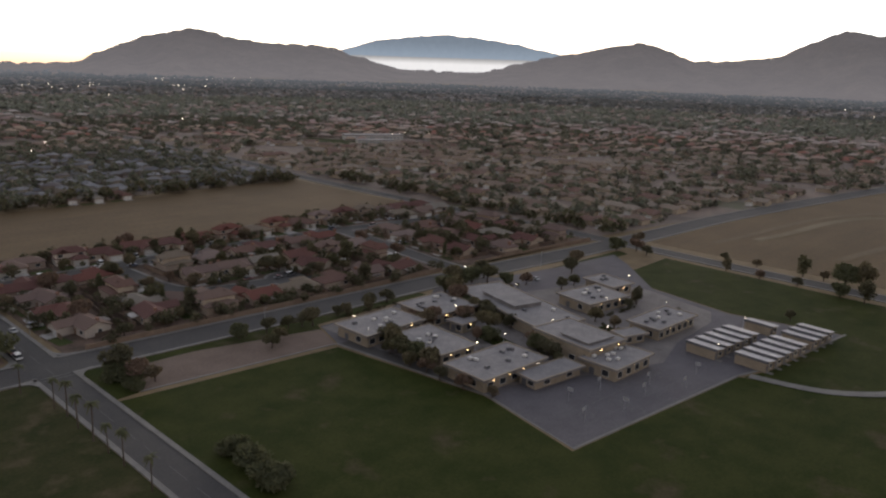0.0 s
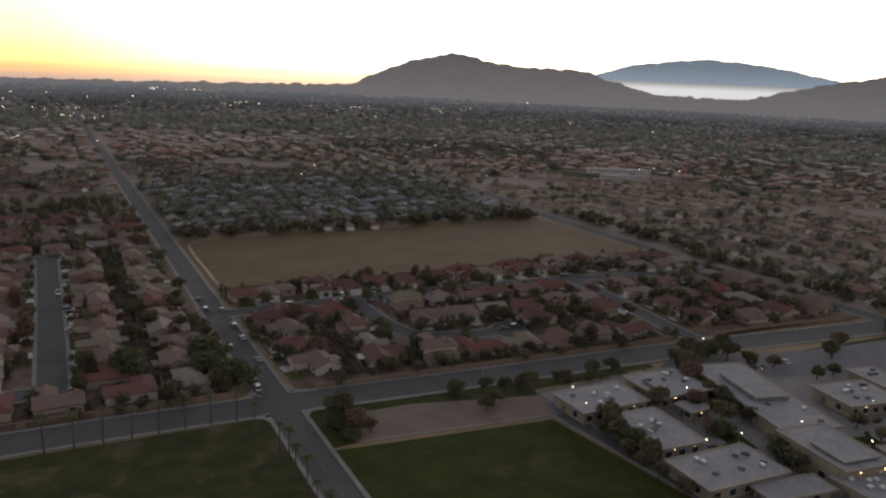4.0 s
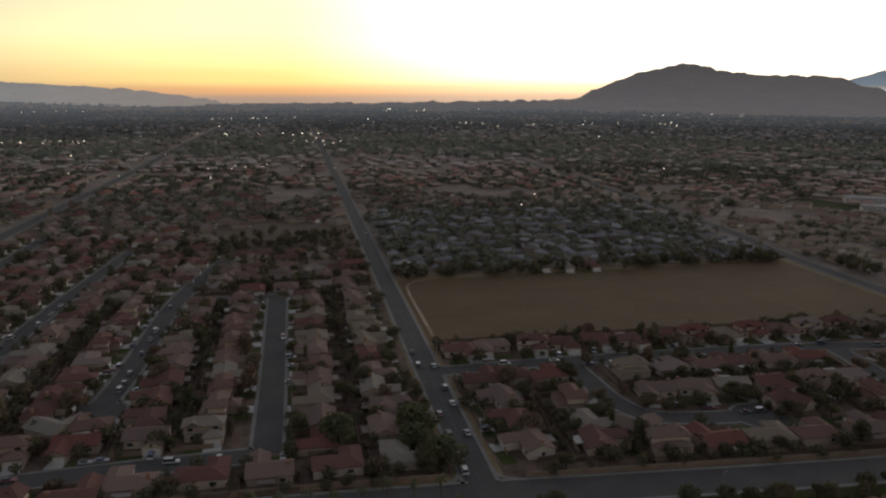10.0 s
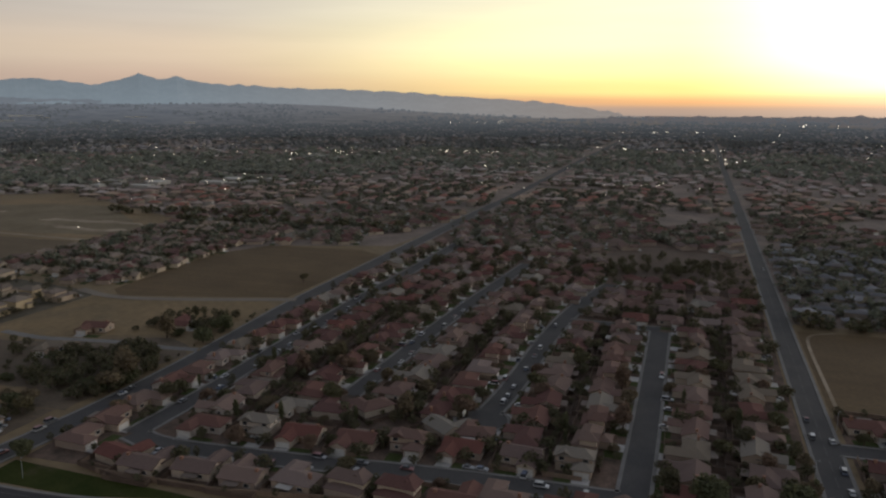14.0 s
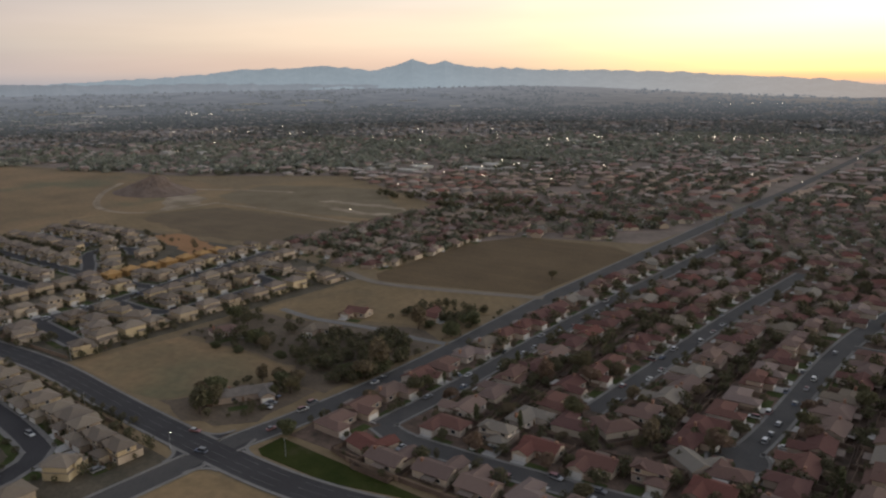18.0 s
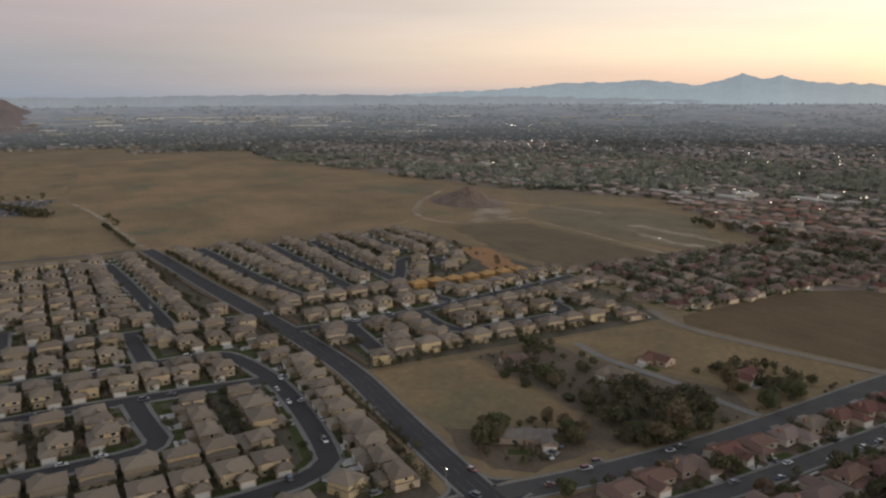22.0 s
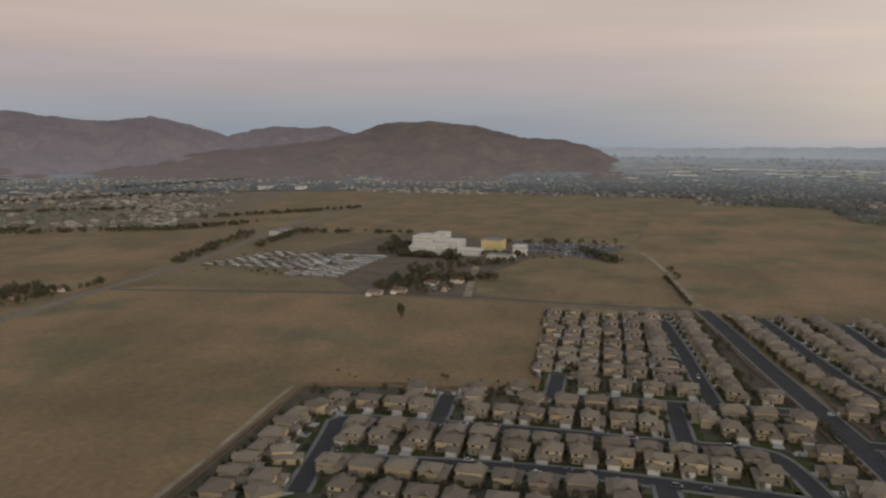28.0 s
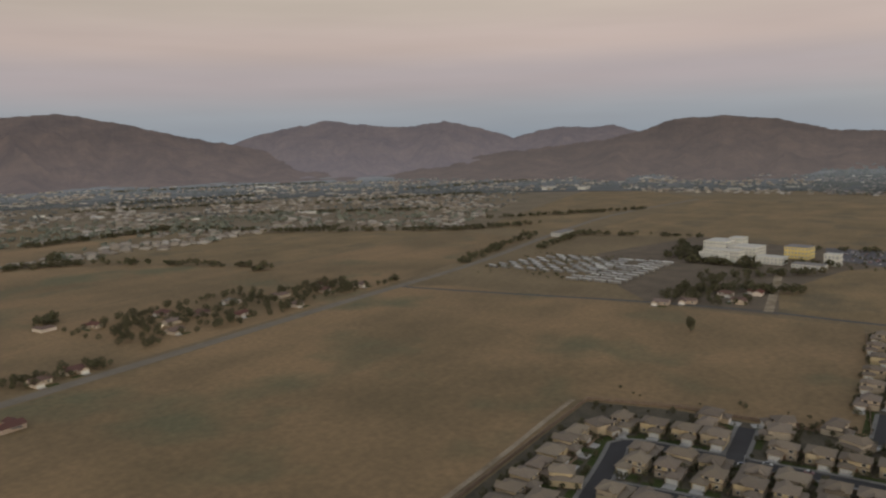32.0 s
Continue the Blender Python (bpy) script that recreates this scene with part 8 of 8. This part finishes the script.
house_cloud("far_houses", plots[keep & ~west & (rr >= 1750) & (rr < 2250)], M_FAR_ROOF_2, "distant suburb of brown roofs paled with haze")
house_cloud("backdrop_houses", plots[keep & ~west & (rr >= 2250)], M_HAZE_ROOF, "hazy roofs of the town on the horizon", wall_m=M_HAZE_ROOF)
house_cloud("far_houses", plots[keep & west], M_FAR_ROOF_W, "far town of pale low houses before the hills")
gx, gy = np.meshgrid(np.arange(68, 326, 12.0), np.arange(470, 690, 11.0))
gx, gy = gx.ravel() + far.uniform(-3, 3, gx.size), gy.ravel() + far.uniform(-2.5, 2.5, gy.size)
keep_g = far.rand(gx.size) < 0.85
house_cloud("far_small_houses", np.stack([gx[keep_g], gy[keep_g], far.choice((0, 0.4, -0.3, 1.57), keep_g.sum())], 1), M_FAR_ROOF_G, "dense rows of small grey-roofed houses", (4.6, 3.6), 2.6, 1.3)
# older houses north of the dry field by the avenue
ox, oy = np.meshgrid(np.arange(-470, -345, 16.0), np.arange(440, 660, 25.0))
ox, oy = ox.ravel() + far.uniform(-3, 3, ox.size), oy.ravel() + far.uniform(-3, 3, ox.size)

# trees among the far houses, thick in some quarters and thin in others
TX, TY = [], []
for k in range(4):
    chance = np.clip(0.72 + wood * 0.95 - 0.10 * k, 0.10, 1.0) * np.where(west, 0.34, 1.0) * np.where(lot, 0.1, 1.0) * np.where(rr < 1150, 1.25, 1.0) * np.where((k > 1) & (rr > 1500) & (wood < 0.1), 0.4, 1.0)
    hit = far.rand(len(rr)) < chance
    TX.append(plots[hit, 0] + far.uniform(-13, 13, hit.sum())), TY.append(plots[hit, 1] + far.uniform(-13, 13, hit.sum()))
for k in range(3):   # thicker woods farther out
    hit = (far.rand(len(rr)) < 0.62 + 0.5 * wood) & (rr > 1250) & ~west
    TX.append(plots[hit, 0] + far.uniform(-16, 16, hit.sum())), TY.append(plots[hit, 1] + far.uniform(-16, 16, hit.sum()))
TX += [np.tile(ox, 2) + far.uniform(-9, 9, ox.size * 2), gx + far.uniform(-6, 6, gx.size)]
TY += [np.tile(oy, 2) + far.uniform(-12, 12, ox.size * 2), gy + far.uniform(-6, 6, gx.size)]
tx, ty = np.concatenate(TX), np.concatenate(TY)
ok = allowed(tx, ty, 7)
tx, ty = tx[ok], ty[ok]
rr = np.hypot(tx, ty)
n0 = rr < 1150
leaf_cloud("far_trees", tx[n0], ty[n0], far.gamma(4.0, 0.75, n0.sum()) + 0.6, far.uniform(3.5, 8.5, n0.sum()), 44, "dark yard trees of the suburb", 0.25, M_NEAR_LEAF)
n1 = (~n0) & (rr < 1750)
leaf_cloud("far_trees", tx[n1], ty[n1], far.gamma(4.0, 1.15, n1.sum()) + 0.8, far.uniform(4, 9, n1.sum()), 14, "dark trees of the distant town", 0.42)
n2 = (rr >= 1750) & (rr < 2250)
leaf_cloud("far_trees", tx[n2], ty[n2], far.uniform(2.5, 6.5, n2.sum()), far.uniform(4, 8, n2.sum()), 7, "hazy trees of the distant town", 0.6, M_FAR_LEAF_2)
n3 = rr >= 2250
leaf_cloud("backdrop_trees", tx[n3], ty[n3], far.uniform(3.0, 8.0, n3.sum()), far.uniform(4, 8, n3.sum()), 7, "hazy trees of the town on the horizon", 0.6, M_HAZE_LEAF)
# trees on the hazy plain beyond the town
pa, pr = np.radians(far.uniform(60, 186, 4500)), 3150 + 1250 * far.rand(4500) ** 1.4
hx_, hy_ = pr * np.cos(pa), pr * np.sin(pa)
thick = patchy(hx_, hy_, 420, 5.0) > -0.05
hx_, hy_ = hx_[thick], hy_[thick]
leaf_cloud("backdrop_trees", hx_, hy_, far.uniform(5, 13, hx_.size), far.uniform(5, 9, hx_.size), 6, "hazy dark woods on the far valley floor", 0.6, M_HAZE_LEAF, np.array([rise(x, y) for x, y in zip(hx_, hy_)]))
# lines of trees across the fields
lx, ly = [], []
for x0, y0, x1, y1, n in ((-640, -900, -725, -660, 26), (-540, -965, -625, -905, 34), (-1000, -950, -1160, -660, 60), (-960, -1200, -1010, -960, 46), (352, 200, 352, 460, 30), (-580, 668, -390, 698, 26), (-430, -610, -400, -590, 8), (-980, -200, -1140, -260, 34), (-1140, -120, -1160, 80, 12), (-860, -450, -1150, -500, 40), (-1010, -40, -1010, -210, 30), (-985, -210, -965, -120, 36), (-1090, 20, -990, 62, 22), (-1085, -215, -1000, -235, 30), (-960, -60, -900, -130, 16), (62, 456, 322, 464, 40), (-480, 640, -250, 660, 40),
                          (-620, -960, -660, -1010, 30), (-700, -640, -716, -655, 7), (-1160, -655, -1300, -560, 40), (-1020, -930, -1110, -880, 26), (-1190, -430, -1010, -420, 26), (-1220, -250, -1180, -430, 20), (-840, -60, -800, -170, 34), (-1300, -1900, -1700, -1750, 90), (-1500, -1350, -2000, -1100, 110), (-1100, -1750, -1500, -1500, 80), (-1700, -2500, -2400, -2100, 140), (-2100, -1450, -2700, -1300, 110), (-690, -1160, -960, -1165, 60), (-1250, -1250, -1500, -900, 70), (-1350, -700, -1650, -480, 60), (-880, 128, -960, 122, 2)):
    n = int(n * 1.5)
    u = far.rand(n)
    lx.append(x0 + (x1 - x0) * u + far.normal(size=n) * 5), ly.append(y0 + (y1 - y0) * u + far.normal(size=n) * 5)
lx, ly = np.concatenate(lx), np.concatenate(ly)
leaf_cloud("far_trees", lx, ly, far.uniform(2.6, 6.0, lx.size), far.uniform(5, 10.5, lx.size), 44, "dark trees in lines along fields", 0.26, M_MID_LEAF)
mt_ = np.array(MID_TREES)
leaf_cloud("yard_trees", mt_[:, 0], mt_[:, 1], mt_[:, 2], mt_[:, 3], 150, "green trees and shrubs in far yards", 0.15, M_MID_LEAF)
# bushes of the hospital parking and among the mobile homes
bx_, by_ = np.concatenate([far.uniform(-1150, -985, 90), far.uniform(-975, -800, 150)]), np.concatenate([far.uniform(-60, 75, 90), far.uniform(-405, -225, 150)])
leaf_cloud("far_trees", bx_, by_, far.uniform(1.2, 2.6, 240), far.uniform(3, 5, 240), 20, "small trees in a parking area", 0.3, M_MID_LEAF)

# lamps of the town
def lights(name, pts, size, material, label):
    n = len(pts)
    o = np.array([(1, 0, 0), (0, 1, 0), (-1, 0, 0), (0, -1, 0)], float)
    v = []
    for s in (1, -1):
        for i in range(4):
            v.append(np.stack([o[i], o[(i + 1) % 4], (0, 0, s), (0, 0, s)], 0))
    v = np.stack(v)[None] * np.asarray(size).reshape(n, 1, 1, 1) + np.asarray(pts)[:, None, None, :]
    v = v.reshape(-1, 4, 3)
    v[:, 3] = v[:, 2] * 0.98 + v[:, 0] * 0.02
    return quads_mesh(name, v, 4, [material], np.zeros(len(v)), label, "lights")


P = []
for cx, cy, sx_, sy_, n in ((47, 1500, 40, 60, 12), (-30, 1050, 60, 10, 12), (-484, 1534, 90, 40, 14), (-148, 2547, 200, 40, 16), (-52, 1747, 160, 30, 14), (-200, 964, 4, 4, 1), (162, 1572, 2, 2, 1), (-783, 3215, 200, 50, 10), (700, 2100, 260, 80, 26), (1100, 2000, 200, 60, 12), (420, 3300, 500, 120, 16),
                         (1500, 2700, 400, 100, 14), (-2600, 1790, 120, 60, 8), (-3400, 1500, 160, 60, 8), (-900, 1400, 300, 200, 26), (-1500, 1300, 400, 300, 18), (-600, 900, 150, 150, 8), (-440, -470, 2, 2, 1), (600, 640, 40, 30, 4), (-736, 877, 40, 30, 6), (-604, 945, 30, 30, 4), (-740, 1395, 60, 40, 5), (-1424, 1288, 60, 40, 5), (-1240, 832, 30, 20, 4), (0, 1500, 900, 800, 44), (1200, 1200, 700, 500, 6)):
    P += [(cx + far.normal() * sx_ * 0.6, cy + far.normal() * sy_ * 0.6, far.uniform(5, 9)) for _ in range(n)]
P = np.array(P)
P = P[np.hypot(P[:, 0], P[:, 1]) < 4200]
lights("town_lights", P, far.uniform(0.25, 0.65, len(P)) * np.hypot(P[:, 0], P[:, 1]) / 1500 + 0.2, G_CITY, "scattered street lights of the town at dusk")
# pale warehouses, bare fields and yards in the far valley
M_PALE_FAR = mat("pale_sheet_roof", (0.34, 0.33, 0.30), (0.46, 0.44, 0.40), 20, 2, vary=[(0.30, 0.28, 0.25), (0.42, 0.40, 0.36), (0.55, 0.53, 0.49), (0.24, 0.22, 0.19)], island=True)
W = Build()
for a0, a1, r0, r1, n, w0, w1 in ((128, 190, 2700, 3800, 60, 30, 150), (150, 182, 3200, 3800, 30, 60, 190), (182, 250, 1700, 3300, 70, 14, 44), (60, 128, 1600, 3300, 30, 18, 60), (176, 190, 1950, 2500, 16, 16, 40)):
    for _ in range(n):
        a, r = radians(far.uniform(a0, a1)), far.uniform(r0, r1)
        x, y, w, d = r * math.cos(a), r * math.sin(a), far.uniform(w0, w1), far.uniform(10, 26)
        if r < 3200 and not allowed(np.array([x]), np.array([y]), 6)[0]:
            continue
        z = rise(x, y)
        cs, sn = -math.sin(a), math.cos(a)
        p = [(x + u * w / 2 * cs - v * d / 2 * sn, y + u * w / 2 * sn + v * d / 2 * cs) for u, v in ((-1, -1), (1, -1), (1, 1), (-1, 1))]
        h = far.uniform(2, 5)
        W.solid([(q[0], q[1], z - 1) for q in p] + [(q[0], q[1], z + h) for q in p], [(4, 5, 6, 7)] + [(0, 1, 5, 4), (1, 2, 6, 5), (2, 3, 7, 6), (3, 0, 4, 7)])
for cx, cy, n in YARDS:
    for _ in range(n):
        x, y, w, d, h = cx + far.uniform(-40, 40), cy + far.uniform(-34, 34), far.uniform(8, 18), far.uniform(5, 9), far.uniform(3.5, 6)
        if allowed(np.array([x]), np.array([y]), 12)[0]:
            W.solid([(x + u * w, y + v * d, q) for q in (0.05, h) for u, v in ((-1, -1), (1, -1), (1, 1), (-1, 1))], [(4, 5, 6, 7), (0, 1, 5, 4), (1, 2, 6, 5), (2, 3, 7, 6), (3, 0, 4, 7)])
tagged(new("far_warehouses", W.mesh("far_warehouses", M_PALE_FAR)), "pale low warehouses in the far valley", "warehouses", kind="stuff")
# cars on the hospital parking, a few pixels each
pc = Build()
for i in range(170):
    x, y, a = far.uniform(-1150, -1010), far.uniform(-60, 70), radians(far.choice((80, 170)))
    if not inside(np.array([x]), np.array([y]), [(-1070, -66), (-1014, 38), (-1146, 80), (-1168, -76)])[0]:
        continue
    ca, sa = math.cos(a), math.sin(a)
    ring = [(-2.2, -0.85), (2.2, -0.85), (2.2, 0.85), (-2.2, 0.85)]
    cab = [(-1.3, -0.75), (0.9, -0.75), (0.9, 0.75), (-1.3, 0.75)]
    for pts, z0, z1 in ((ring, 0.25, 0.85), (cab, 0.85, 1.4)):
        pc.solid([(x + u * ca - v * sa, y + u * sa + v * ca, z) for z in (z0, z1) for u, v in pts], [(4, 5, 6, 7), (0, 1, 5, 4), (1, 2, 6, 5), (2, 3, 7, 6), (3, 0, 4, 7)])
M_FAR_CARS = mat("far_car_paint", (0.3, 0.3, 0.3), (0.4, 0.4, 0.4), 2, 0.5, rough=0.4, vary=[(0.55, 0.55, 0.55), (0.12, 0.12, 0.13), (0.35, 0.35, 0.36), (0.06, 0.06, 0.07), (0.20, 0.05, 0.04)], island=True)
tagged(new("parked_cars", pc.mesh("parked_cars", M_FAR_CARS)), "many small cars on the hospital parking area", "cars", kind="stuff")
